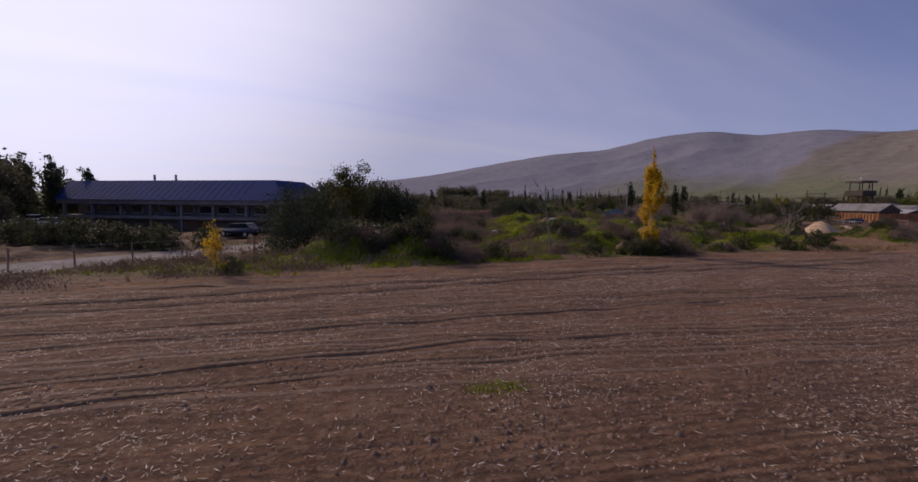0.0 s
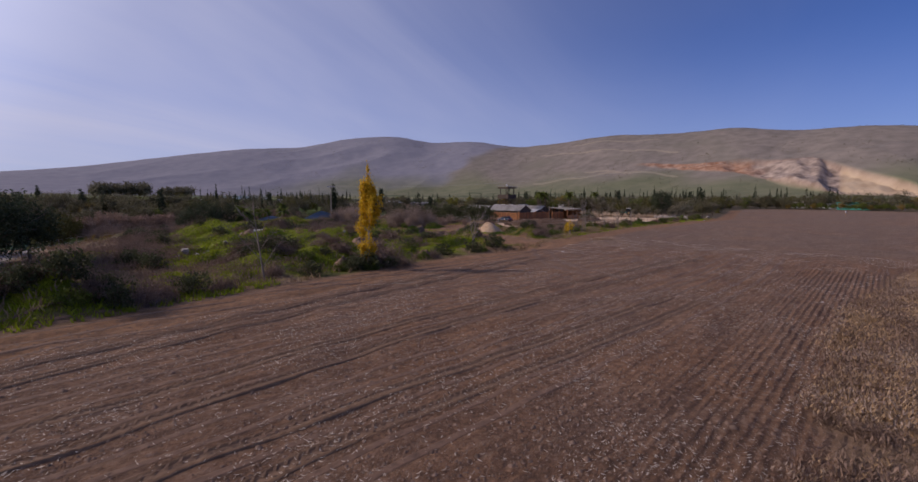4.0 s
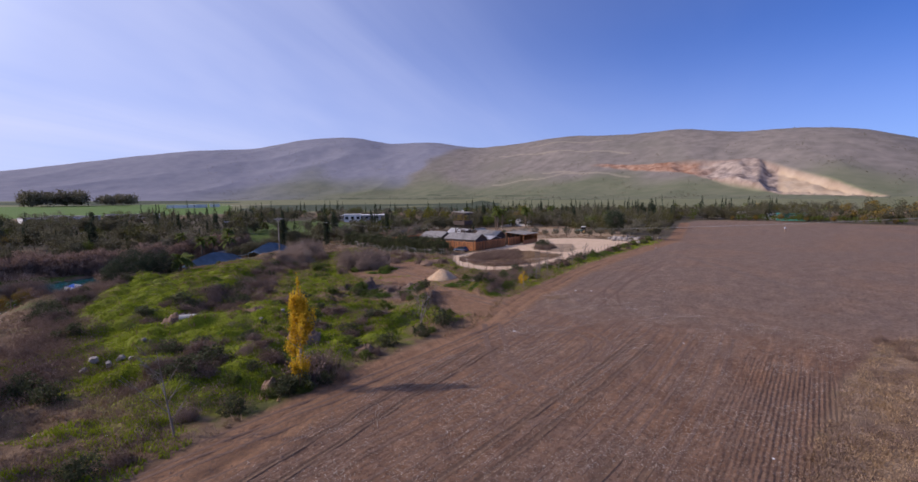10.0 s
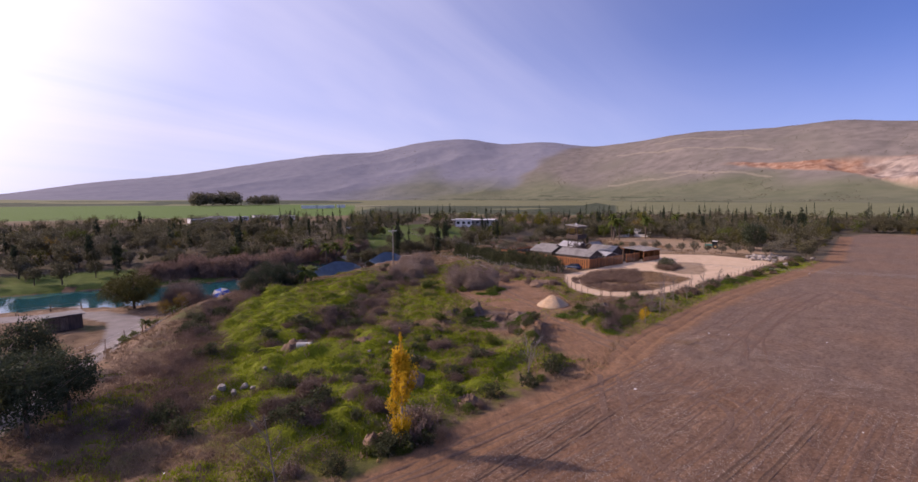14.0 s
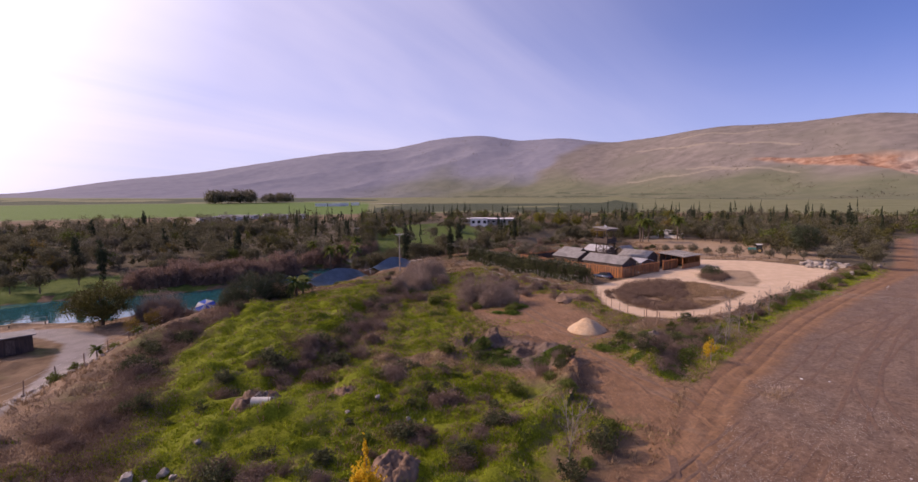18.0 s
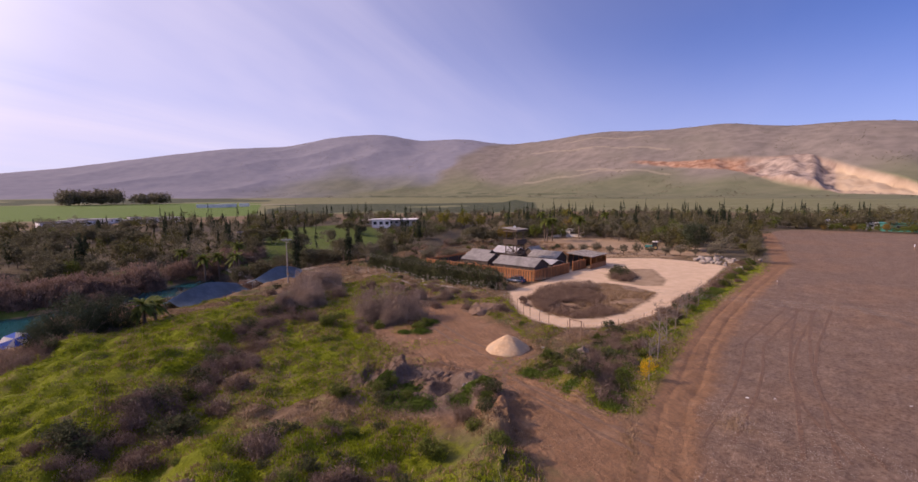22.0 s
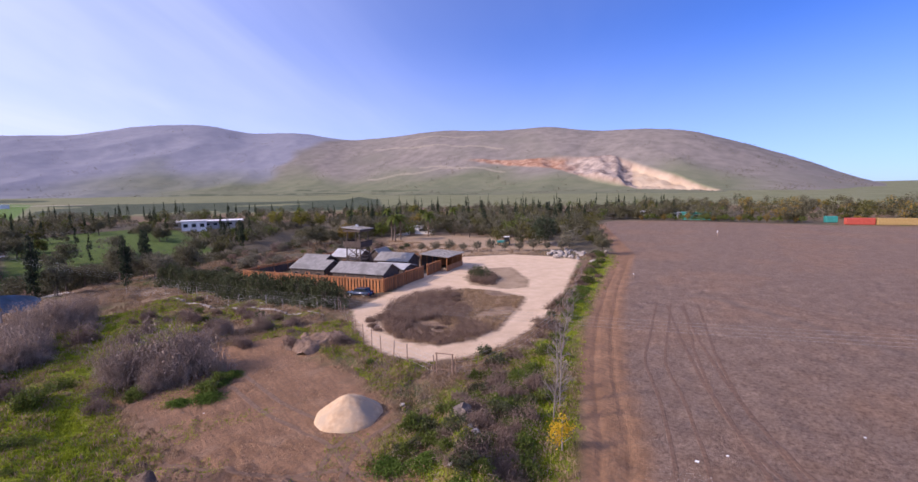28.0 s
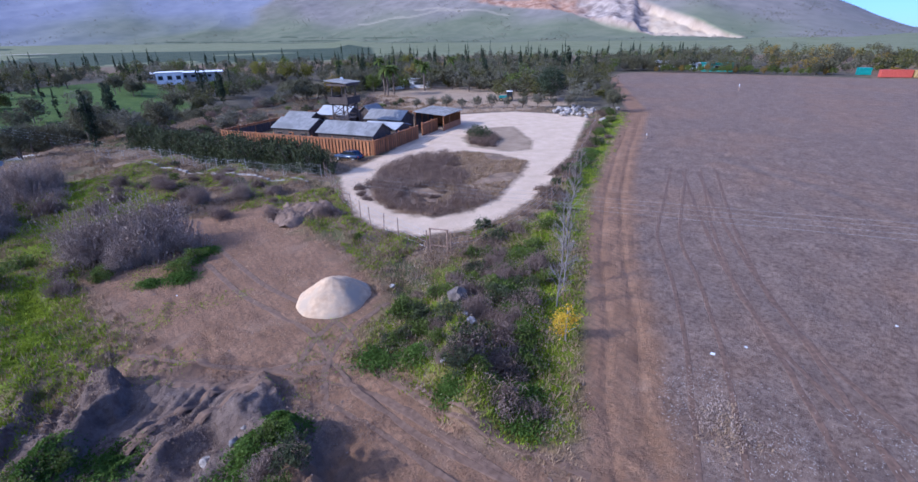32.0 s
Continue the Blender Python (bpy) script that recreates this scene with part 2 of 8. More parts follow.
M_ASPHALT = material("asphalt", (0.20, 0.195, 0.205), (0.265, 0.26, 0.27), scale=8, rough=0.8, bump=0.2, c3=(0.20, 0.19, 0.195), scale3=0.25)
M_WHITE = material("white_render", (0.74, 0.72, 0.70), (0.82, 0.81, 0.79), scale=2, rough=0.8, bump=0.05, c3=(0.66, 0.63, 0.60))
M_BLUE_ROOF = material("blue_sheet_roof", (0.0015, 0.026, 0.13), (0.003, 0.036, 0.17), scale=1.2, rough=0.85, bump=0.05, c3=(0.002, 0.030, 0.13))
M_BLUE_ROOF.node_tree.nodes["Principled BSDF"].inputs["Specular IOR Level"].default_value = 0.1
M_STEEL = material("galvanised_steel", (0.42, 0.42, 0.42), (0.58, 0.58, 0.57), scale=5, rough=0.45, bump=0.05, metal=0.6)
M_RUST = material("brown_post", (0.20, 0.12, 0.08), (0.32, 0.21, 0.14), scale=5, rough=0.8, bump=0.2)
M_GLASS = material("dark_glass", (0.02, 0.025, 0.03), (0.03, 0.035, 0.04), scale=2, rough=0.08, bump=0)
M_CANVAS_BLUE = material("blue_shade_cloth", (0.17, 0.25, 0.34), (0.23, 0.33, 0.43), scale=2, rough=0.75, bump=0.1, translucent=0.25, c3=(0.15, 0.22, 0.28))
M_PLASTIC_BLUE = material("blue_plastic", (0.04, 0.13, 0.62), (0.07, 0.20, 0.72), scale=3, rough=0.45, bump=0)
M_RED = material("red_panel", (0.38, 0.060, 0.035), (0.46, 0.085, 0.05), scale=2, rough=0.6, bump=0.03)
M_OCHRE = material("ochre_panel", (0.33, 0.215, 0.07), (0.41, 0.28, 0.10), scale=2, rough=0.6, bump=0.03)
M_TEAL = material("teal_panel", (0.035, 0.24, 0.20), (0.05, 0.32, 0.27), scale=2, rough=0.6, bump=0.03)
M_CAR_BLUE = material("dark_blue_car_paint", (0.035, 0.050, 0.085), (0.045, 0.06, 0.10), scale=2, rough=0.22, bump=0, metal=0.3)
M_CAR_WHITE = material("white_car_paint", (0.72, 0.72, 0.73), (0.8, 0.8, 0.8), scale=2, rough=0.22, bump=0)
M_WIRE = material("grey_wire", (0.20, 0.20, 0.20), (0.28, 0.28, 0.27), scale=5, rough=0.6, bump=0)
M_RUBBER = material("rubber", (0.02, 0.02, 0.02), (0.035, 0.035, 0.035), scale=6, rough=0.85, bump=0.1)


# mesh helpers
def obj_mesh(name, V, F, mat, parent=None, label=""):
    V = np.asarray(V, np.float32)
    F = np.asarray(F, np.int32)
    me = bpy.data.meshes.new(name)
    k = F.shape[1]
    me.vertices.add(len(V))
    me.vertices.foreach_set("co", V.ravel())
    me.loops.add(F.size)
    me.loops.foreach_set("vertex_index", F.ravel())
    me.polygons.add(len(F))
    me.polygons.foreach_set("loop_start", np.arange(0, F.size, k, dtype=np.int32))
    me.polygons.foreach_set("loop_total", np.full(len(F), k, np.int32))
    me.update(calc_edges=True)
    me.materials.append(mat)
    ob = new(name, me)
    if parent:
        ob.parent = parent
    if label:
        ob["label"] = label
    return ob


def part(name, bm, mat, parent=None, label="", smooth=False):
    me = bpy.data.meshes.new(name)
    bm.normal_update()
    bm.to_mesh(me)
    bm.free()
    me.materials.append(mat)
    if smooth:
        me.polygons.foreach_set("use_smooth", np.ones(len(me.polygons), bool))
    ob = new(name, me)
    if parent:
        ob.parent = parent
    if label:
        ob["label"] = label
    return ob


def box(bm, lo, hi, m=None, bevel=0.0):
    """A box between two corners, bevelled where asked."""
    lo, hi = Vector(lo), Vector(hi)
    mat4 = Matrix.Translation((lo + hi) / 2) @ Matrix.Diagonal((*(hi - lo), 1))
    if m is not None:
        mat4 = m @ mat4
    made = bmesh.ops.create_cube(bm, size=1, matrix=mat4)
    if bevel:
        edges = list({e for v in made["verts"] for e in v.link_edges})
        bmesh.ops.bevel(bm, geom=edges, offset=bevel, segments=1, affect="EDGES")
    return bm


def rod(bm, a, b, r1, r2=None, sides=8):
    a, b = Vector(a), Vector(b)
    r2 = r1 if r2 is None else r2
    m = Matrix.Translation((a + b) / 2) @ (b - a).to_track_quat("Z", "Y").to_matrix().to_4x4()
    bmesh.ops.create_cone(bm, cap_ends=True, segments=sides, radius1=r1, radius2=r2, depth=(b - a).length, matrix=m)
    return bm


def prism(bm, outline, a, b, m=None):
    """A closed outline in (y, z) drawn out from x = a to x = b."""
    one = [bm.verts.new((a, y, z)) for y, z in outline]
    two = [bm.verts.new((b, y, z)) for y, z in outline]
    n = len(outline)
    bm.faces.new(one[::-1]), bm.faces.new(two)
    for i in range(n):
        bm.faces.new((one[i], one[(i + 1) % n], two[(i + 1) % n], two[i]))
    bmesh.ops.recalc_face_normals(bm, faces=bm.faces)
    if m is not None:
        bmesh.ops.transform(bm, matrix=m, verts=one + two)
    return bm


def empty(name, m, label, category, group="", kind=""):
    ob = new(name)
    ob.empty_display_size = 0.2
    ob.matrix_basis = m
    return tagged(ob, label, category, group, kind)


# the lie of the land
def poly_dist(X, Y, pts):
    """Distance to a polyline, and how far to its left side (positive) one stands."""
    best, side = np.full(X.shape, 1e9), np.zeros(X.shape)
    for (ax, ay), (bx, by) in zip(pts, pts[1:]):
        dx, dy = bx - ax, by - ay
        t = np.clip(((X - ax) * dx + (Y - ay) * dy) / (dx * dx + dy * dy), 0, 1)
        d = np.hypot(X - ax - t * dx, Y - ay - t * dy)
        s = np.sign(dx * (Y - ay) - dy * (X - ax))
        side = np.where(d < best - 1e-9, s, side)
        best = np.minimum(best, d)
    return best, best * side


def inside(X, Y, pts):
    """Signed distance into a closed outline (positive inside)."""
    ring = list(pts) + [pts[0]]
    d, _ = poly_dist(X, Y, ring)
    hit = np.zeros(X.shape, bool)
    for (ax, ay), (bx, by) in zip(ring, ring[1:]):
        cross = (ay > Y) != (by > Y)
        hit ^= cross & (X < (bx - ax) * (Y - ay) / ((by - ay) or 1e-9) + ax)
    return np.where(hit, d, -d)


def smooth(x, a, b):
    t = np.clip((x - a) / (b - a), 0, 1)
    return t * t * (3 - 2 * t)


RNG = np.random.default_rng(5)
WAVES = [(RNG.uniform(0, 6.28), RNG.uniform(0, 6.28), 2 ** RNG.uniform(-0.6, 0.6)) for _ in range(16)]


def lumps(X, Y, size):
    """Cheap smooth noise between about -1 and 1, with features of that many metres."""
    z = 0
    for a, p, f in WAVES:
        z = z + np.sin((X * np.cos(a) + Y * np.sin(a)) * f * 6.28 / (2.2 * size) + p)
    return z / 5.0


FIELD_EDGE = [(-70, -2), (-16.3, 18.2), (-12.4, 22.4), (-5, 25.5), (3, 28.2), (11, 31.4), (17.6, 34.6), (24, 36.5), (31, 37.0), (40, 38.5), (47, 43),
              (50.7, 45), (58, 47.7), (71, 51.6), (87, 56), (108, 60.2), (152, 68), (235, 98), (258, 99), (266, 70), (262, 29), (258, -20), (240, -58), (150, -25), (108, -12), (82, -4.5),
              (60, 8.6), (47.7, 9.6), (36.7, 9.1), (22.7, 7.0), (10, 4.2), (-70, -11)]
TRACK = [(-14, 20.5), (-4, 24), (8, 28.5), (20, 33.2), (32, 36), (40, 38.2), (48, 42.0), (55, 45), (61, 46.6), (72, 50.4), (87, 54.5), (108, 59), (152, 67), (236, 98)]
BRANCH = [(40, 39), (46, 46), (49.5, 56), (51.5, 62), (49.5, 70), (50, 79), (57, 85)]
BARE = [(43, 41), (50.2, 45.6), (49.8, 51), (50.6, 58.5), (57, 61), (61, 70), (65, 85), (56, 90), (46, 82), (45, 70), (38, 66), (36, 58), (42, 52), (39, 44)]
GREEN = [(8, 35), (5, 56), (6.5, 75), (13, 98), (26, 105), (46, 110), (39, 93), (26, 75), (27, 62), (38, 57), (36, 46), (30, 40), (17, 36)]
DIG = [(36, 60), (38, 69), (43, 67), (46.5, 60), (46, 55.5), (41.5, 55.5)]
RUTS = [[(44.5, 40.5), (47.5, 47), (50.2, 56), (51.2, 62), (49.6, 69), (50, 78)], [(50.5, 44), (48.2, 50), (48.6, 56), (46.4, 62), (47, 70)], [(43, 62), (46, 66), (49, 72), (54, 80)], [(41, 58), (46, 57.5), (50.5, 54), (52, 47)]]
STRIP = [(50.2, 48.5), (50, 52), (51, 58.4), (54, 60), (62, 60.6), (67, 60.5), (72, 58.6), (84, 59), (108, 64), (140, 70), (150, 69.5), (108, 61), (87, 57), (71, 52.6), (58, 47.6), (52, 46.2)]
LANE_SIDE = [(-22, 24), (-12, 24.6), (-5, 27.6), (1, 29.8), (2.5, 33), (0, 35.5), (-6, 35), (-9, 31), (-15, 28)]
GREEN_B = [(33, 64), (37, 69.5), (43, 70.5), (45, 76), (48, 84), (47, 95), (40, 93), (33, 82), (29, 70)]
GREEN_C = [(44, 87), (56, 88), (60, 99), (66, 111), (58, 118), (46, 113), (42, 98)]
# line of a darker diagonal streak across the field
DARK_STREAK = [(111, 46), (104, 39), (98, 33), (92, 28), (84, 19)]
# ridges thrown up by a digger (height, half width, line), and its trenches
BERMS = [(1.25, 1.9, [(-6, 31.0), (-3.5, 31.8), (-0.5, 31.6)]), (0.2, 1.0, [(-15, 25.2), (-11, 25.8), (-8, 27.2)]), (0.9, 1.5, [(58, 56.2), (55, 54.4), (52.2, 52.8), (51.4, 50.6)]),
         (0.45, 0.7, [(41.2, 57.6), (42.6, 58.0), (43.4, 57.4)]), (0.30, 0.5, [(46.8, 64.6), (45.0, 65.6), (43.6, 68.6)]), (-0.35, 0.7, [(42.2, 59.3), (43.4, 59.4)])]
# cut banks: the ground stands higher on the left of each line (rise, reach of the raised side)
SCARPS = [(1.15, 4.2, [(39.6, 48.6), (42.2, 50.6), (43.8, 52.6), (45.2, 55.4), (46.2, 58.2)]), (0.95, 2.4, [(38.6, 61.6), (39.4, 63.2), (41.0, 64.3), (42.3, 64.9), (42.9, 66.8), (43.4, 69.2)]),
          (0.75, 2.0, [(37.2, 65.2), (38.2, 66.8), (39.4, 67.7), (39.9, 69.2), (40.8, 71.6)]), (0.55, 1.3, [(41.0, 58.9), (42.0, 60.1), (43.8, 60.1)])]
# grooves left by the digger's bucket: heading in degrees, spacing, height
GROOVES = [(62, 0.75, 0.15, [(38.4, 63.6), (40.2, 70.8), (43.0, 70.0), (42.4, 65.6)]), (14, 0.66, 0.12, [(40.2, 60.4), (40.0, 62.6), (44.0, 64.6), (47.2, 62.6), (46.6, 60.0), (44.4, 60.6)])]
YARD = [(77.5, 87.2), (72.4, 81), (68, 74.9), (66.2, 70.2), (66.7, 65.8), (70.1, 63), (74.7, 61.8), (83.4, 61.9), (94.3, 63.3), (113.6, 68.2), (139, 74.7), (141, 81.4),
        (140, 93), (126, 106), (121, 97.5), (104, 95.5), (90, 90)]
BACK_YARD = [(128, 107), (141, 94), (158, 84), (166, 90), (186, 112), (178, 150), (152, 152), (136, 134)]
ISLE_A = [(75.5, 80.2), (82.4, 84.5), (89.7, 85.2), (97.8, 81.1), (98.7, 75.3), (96.6, 69), (89, 66.8), (79.2, 64.8), (74.1, 65.4), (70.9, 67.5), (70.1, 71.3), (71.7, 75.9)]
ISLE_B = [(106.7, 86.7), (116, 89), (121.5, 84), (110.1, 74.7), (103.8, 71.9), (100.6, 74.5), (100.9, 81.9)]
PATHWAY = [(-60, -22), (-34, 10), (-23, 27), (-13.5, 42), (-8.2, 56), (-6.2, 72), (-5.6, 92), (-7, 106), (-13, 114), (-34, 118)]
VERGE = [(-70, -11), (10, 4.2), (22.7, 7), (36.7, 9.1), (47.7, 9.6), (60, 8.6), (82, -4.5), (70, -9), (-70, -14)]
BANK = [(-160, 62), (-40, 66), (-12, 62), (-2, 70), (3, 82), (8, 97), (18, 105), (32, 112), (48, 124), (62, 140), (82, 149), (104, 153), (125, 156), (146, 166), (200, 220)]
LAWN = [(66, 196), (84, 182), (102, 186), (122, 200), (142, 262), (136, 282), (108, 280), (84, 262)]
ROAD = [(8, -4.0), (26, -3.8), (40, -3.0), (52, -3.0), (62, -3.4), (71, -5.4), (84, -9.6), (101, -15.5), (140, -30), (260, -80)]
RIVER = [(-200, 122), (-60, 136), (-24, 138), (-6, 135), (10, 134), (26, 145), (44, 158), (66, 168), (90, 167), (112, 170), (136, 176), (190, 225)]


def worked(X, Y):
    """Relief of the dug and driven ground beside the track."""
    z = np.zeros(X.shape)
    dig = smooth(inside(X, Y, DIG), -1.5, 2)
    z = z + dig * (0.12 * lumps(X * 1.3 + Y * 0.4, Y * 0.3, 1.0) + 0.16 * lumps(X, Y, 2.4) + 0.10 * np.abs(lumps(X, Y + 3, 0.7)) + 0.06 * np.abs(lumps(X + 8, Y, 0.42)))
    for rise_, half_, line in BERMS[2:]:
        dq, _ = poly_dist(X, Y, line)
        z = z + rise_ * np.exp(-(dq / half_) ** 2) * (1 + 0.30 * lumps(X, Y, 1.3) + 0.15 * lumps(X + 9, Y, 0.7))
    for rise_, reach_, line in SCARPS:
        dq, lq = poly_dist(X, Y, line)
        ends = smooth(np.hypot(X - line[0][0], Y - line[0][1]), 0.2, 2.2) * smooth(np.hypot(X - line[-1][0], Y - line[-1][1]), 0.2, 2.2)
        lq = lq + 0.22 * lumps(X, Y, 0.9) + 0.10 * lumps(X, Y + 5, 0.45)
        z = z + rise_ * ends * smooth(lq, -0.05, 0.4) * (1 - smooth(lq, 0.5, reach_)) * (1 + 0.25 * lumps(X, Y, 1.0) + 0.10 * lumps(X + 4, Y, 0.5))
        z = z + ends * (1 - smooth(dq, 1.2, 3.0)) * (0.13 * np.abs(lumps(X, Y, 0.55)) + 0.07 * np.abs(lumps(X + 3, Y, 0.36)) - 0.06)
    for head_, gap_, deep_, patch_ in GROOVES:
        across = (Y * math.cos(radians(head_)) - X * math.sin(radians(head_))) + 0.25 * lumps(X, Y, 2.0)
        z = z + deep_ * (1 - 1.6 * np.abs(np.sin(across * 3.1416 / gap_))) * smooth(inside(X, Y, patch_), -0.2, 0.8) * (1 + 0.5 * lumps(X, Y, 1.1))
    for line in RUTS:
        dq, _ = poly_dist(X, Y, line)
        worn = 0.55 + 0.45 * lumps(X, Y, 3.0)
        z = z + worn * (0.04 * np.exp(-((dq - 1.28) / 0.2) ** 2) - 0.06 * np.exp(-((dq - 0.85) / 0.24) ** 2))
    return z


def height(X, Y):
    X, Y = np.asarray(X, float), np.asarray(Y, float)
    _, left = poly_dist(X, Y, BANK)
    dr, rl = poly_dist(X, Y, RIVER)
    z = -4.0 * smooth(left, 0, 13)
    z = z - 2.6 * (1 - smooth(dr, 9, 15))
    z = z + 3.6 * smooth(rl, 14, 70)
    r = np.hypot(X, Y)
    z = z + 0.014 * np.maximum(r - 170, 0) + 0.6 * lumps(X, Y, 90) * smooth(r, 180, 400)
    fe = inside(X, Y, FIELD_EDGE)
    g = inside(X, Y, GREEN)
    wild = smooth(-fe, 0.5, 4) * (1 - smooth(inside(X, Y, YARD), -3, 0)) * (1 - smooth(r, 150, 190)) * smooth(-inside(X, Y, BARE), -1, 2) * smooth(poly_dist(X, Y, PATHWAY)[0], 3.5, 8)
    side = smooth(Y, 22, 30)
    z = z + wild * side * (0.22 * lumps(X, Y, 2.2) + 0.35 * lumps(X + 31, Y, 6) + 0.12 * lumps(X, Y + 9, 1.1))
    z = z + 0.8 * smooth(g, 0, 7) + smooth(g, -2, 3) * smooth(-inside(X, Y, BARE), -1, 2) * (0.60 * np.maximum(lumps(X + 7, Y - 3, 4.5), -0.3) + 0.34 * np.abs(lumps(X * 0.8 - 4, Y * 1.2 + 6, 2.9)) + 0.12 * lumps(X - 4, Y + 6, 1.5) + 0.10 * lumps(X + 2, Y, 0.9))
    for rise_, half_, line in BERMS[:2]:
        z = z + rise_ * np.exp(-(poly_dist(X, Y, line)[0] / half_) ** 2) * (1 + 0.30 * lumps(X, Y, 1.3))
    z = z + 0.05 * lumps(X, Y, 1.2) * smooth(fe, 0, 2) * (r < 160) + 0.10 * lumps(X, Y, 14) * smooth(fe, 0, 10)
    dt, _ = poly_dist(X, Y, TRACK)
    z = z - 0.10 * np.exp(-((np.abs(dt) - 0.85) / 0.28) ** 2)
    near = (X > 30) & (X < 68) & (Y > 36) & (Y < 86)
    if near.any():
        z[near] += worked(X[near], Y[near])
    return z


def ground_z(x, y):
    return float(height(np.array([x]), np.array([y]))[0])


def axis(lo, a, b, hi, step, fine, coarse=1.07):
    mid = [*np.arange(a, fine[0], step), *np.arange(fine[0], fine[1], step / 2), *np.arange(fine[1], b, step)]
    out, s, x = [], step, b
    while x < hi:
        out.append(x)
        s *= coarse
        x += s
    left, s, x = [], step, a
    while x > lo:
        s *= coarse
        x -= s
        left.append(x)
    return np.array(left[::-1] + mid + out)


gx, gy = axis(-2600, -24, 112, 2600, 0.32, (36, 60)), axis(-1200, -8, 116, 2600, 0.32, (44, 72))
GX, GY = np.meshgrid(gx, gy)
GZ = height(GX, GY)
idx = np.arange(GX.size).reshape(GX.shape)
quads = np.stack([idx[:-1, :-1], idx[:-1, 1:], idx[1:, 1:], idx[1:, :-1]], -1).reshape(-1, 4)


def zones(X, Y):
    fe = inside(X, Y, FIELD_EDGE)
    dt, _ = poly_dist(X, Y, TRACK)
    db, _ = poly_dist(X, Y, BRANCH)
    bare = np.maximum(inside(X, Y, BARE) / 3, (2.4 - db) / 2)
    track = (2.1 - dt) / 1.2
    g = inside(X, Y, GREEN) / 4
    strip = inside(X, Y, STRIP) / 2
    yard = np.minimum(inside(X, Y, YARD), -np.maximum(inside(X, Y, ISLE_A), inside(X, Y, ISLE_B))) / 0.8
    tan = np.maximum(inside(X, Y, ISLE_B), inside(X, Y, BACK_YARD)) / 1.5
    dr, rl = poly_dist(X, Y, ROAD)
    shoulder = (3.3 - dr + 0.75 * (rl > 0)) / 1.2
    _, left = poly_dist(X, Y, BANK)
    lawn = np.where((poly_dist(X, Y, RIVER)[1] > 13) & (X < 75) & (Y > 140), np.minimum(lumps(X, Y, 26) + 0.5, (34 - poly_dist(X, Y, RIVER)[0]) / 6), -2.0)
    lawn = np.maximum(lawn, inside(X, Y, LAWN) / 6)
    path, pl = poly_dist(X, Y, PATHWAY)
    by_path = np.where((pl < 0) & (Y > 60), (6.0 - path) / 1.5, -4.0)
    az, rr = np.degrees(np.arctan2(X, Y)), np.hypot(X, Y)
    crop = np.minimum(np.minimum((rr - 450) / 8, (915 - rr) / 8), (16.2 - az) * 3)
    plain = (rr - 440) / 20
    orchard = np.where(lumps(X, Y, 70) > -0.5, np.minimum(np.minimum((rr - 455) / 10, (760 - rr) / 10), np.minimum((az - 17) * 2, (47 - az) * 2)), -3)
    orchard = np.maximum(orchard, np.where(lumps(X, Y * 0.4, 130) > -0.35, np.minimum(np.minimum((rr - 935) / 10, (1500 - rr) / 10), (17 - az) * 2), -3))
    grove = np.minimum(np.minimum(rr - 172, 345 - rr) / 8, np.minimum(az + 24, 86 - az)) + lumps(X, Y, 14)
    return dict(grove=grove, field=fe / 1.5, track=track, bare=bare, green=np.maximum(np.maximum(g, strip), np.maximum(inside(X, Y, LANE_SIDE) / 2, np.maximum(inside(X, Y, GREEN_B) / 3 - 0.3, inside(X, Y, GREEN_C) / 3 - 0.4))), yard=yard, path=(2.5 - path) / 1.0, crop=crop, plain=plain, orchard=orchard, drilled=np.minimum(np.minimum((Y - 0.18 * X - 1.2) / 1.0, (6.4 - (Y - 0.18 * X)) / 2.2), np.minimum((X + 4) / 3, (46 - X) / 4)), stubble=(X - 52 + 0.4 * (Y - 25)) / 12, dark_streak=(0.7 - poly_dist(X, Y, DARK_STREAK)[0]) / 0.8, dug=inside(X, Y, DIG) / 1.5 + 0.5, dry=np.maximum(np.maximum(inside(X, Y, ISLE_A), inside(X, Y, VERGE)) / 1.5, by_path), tan=tan, shoulder=shoulder, lawn=lawn * 2)


Z = zones(GX.ravel(), GY.ravel())


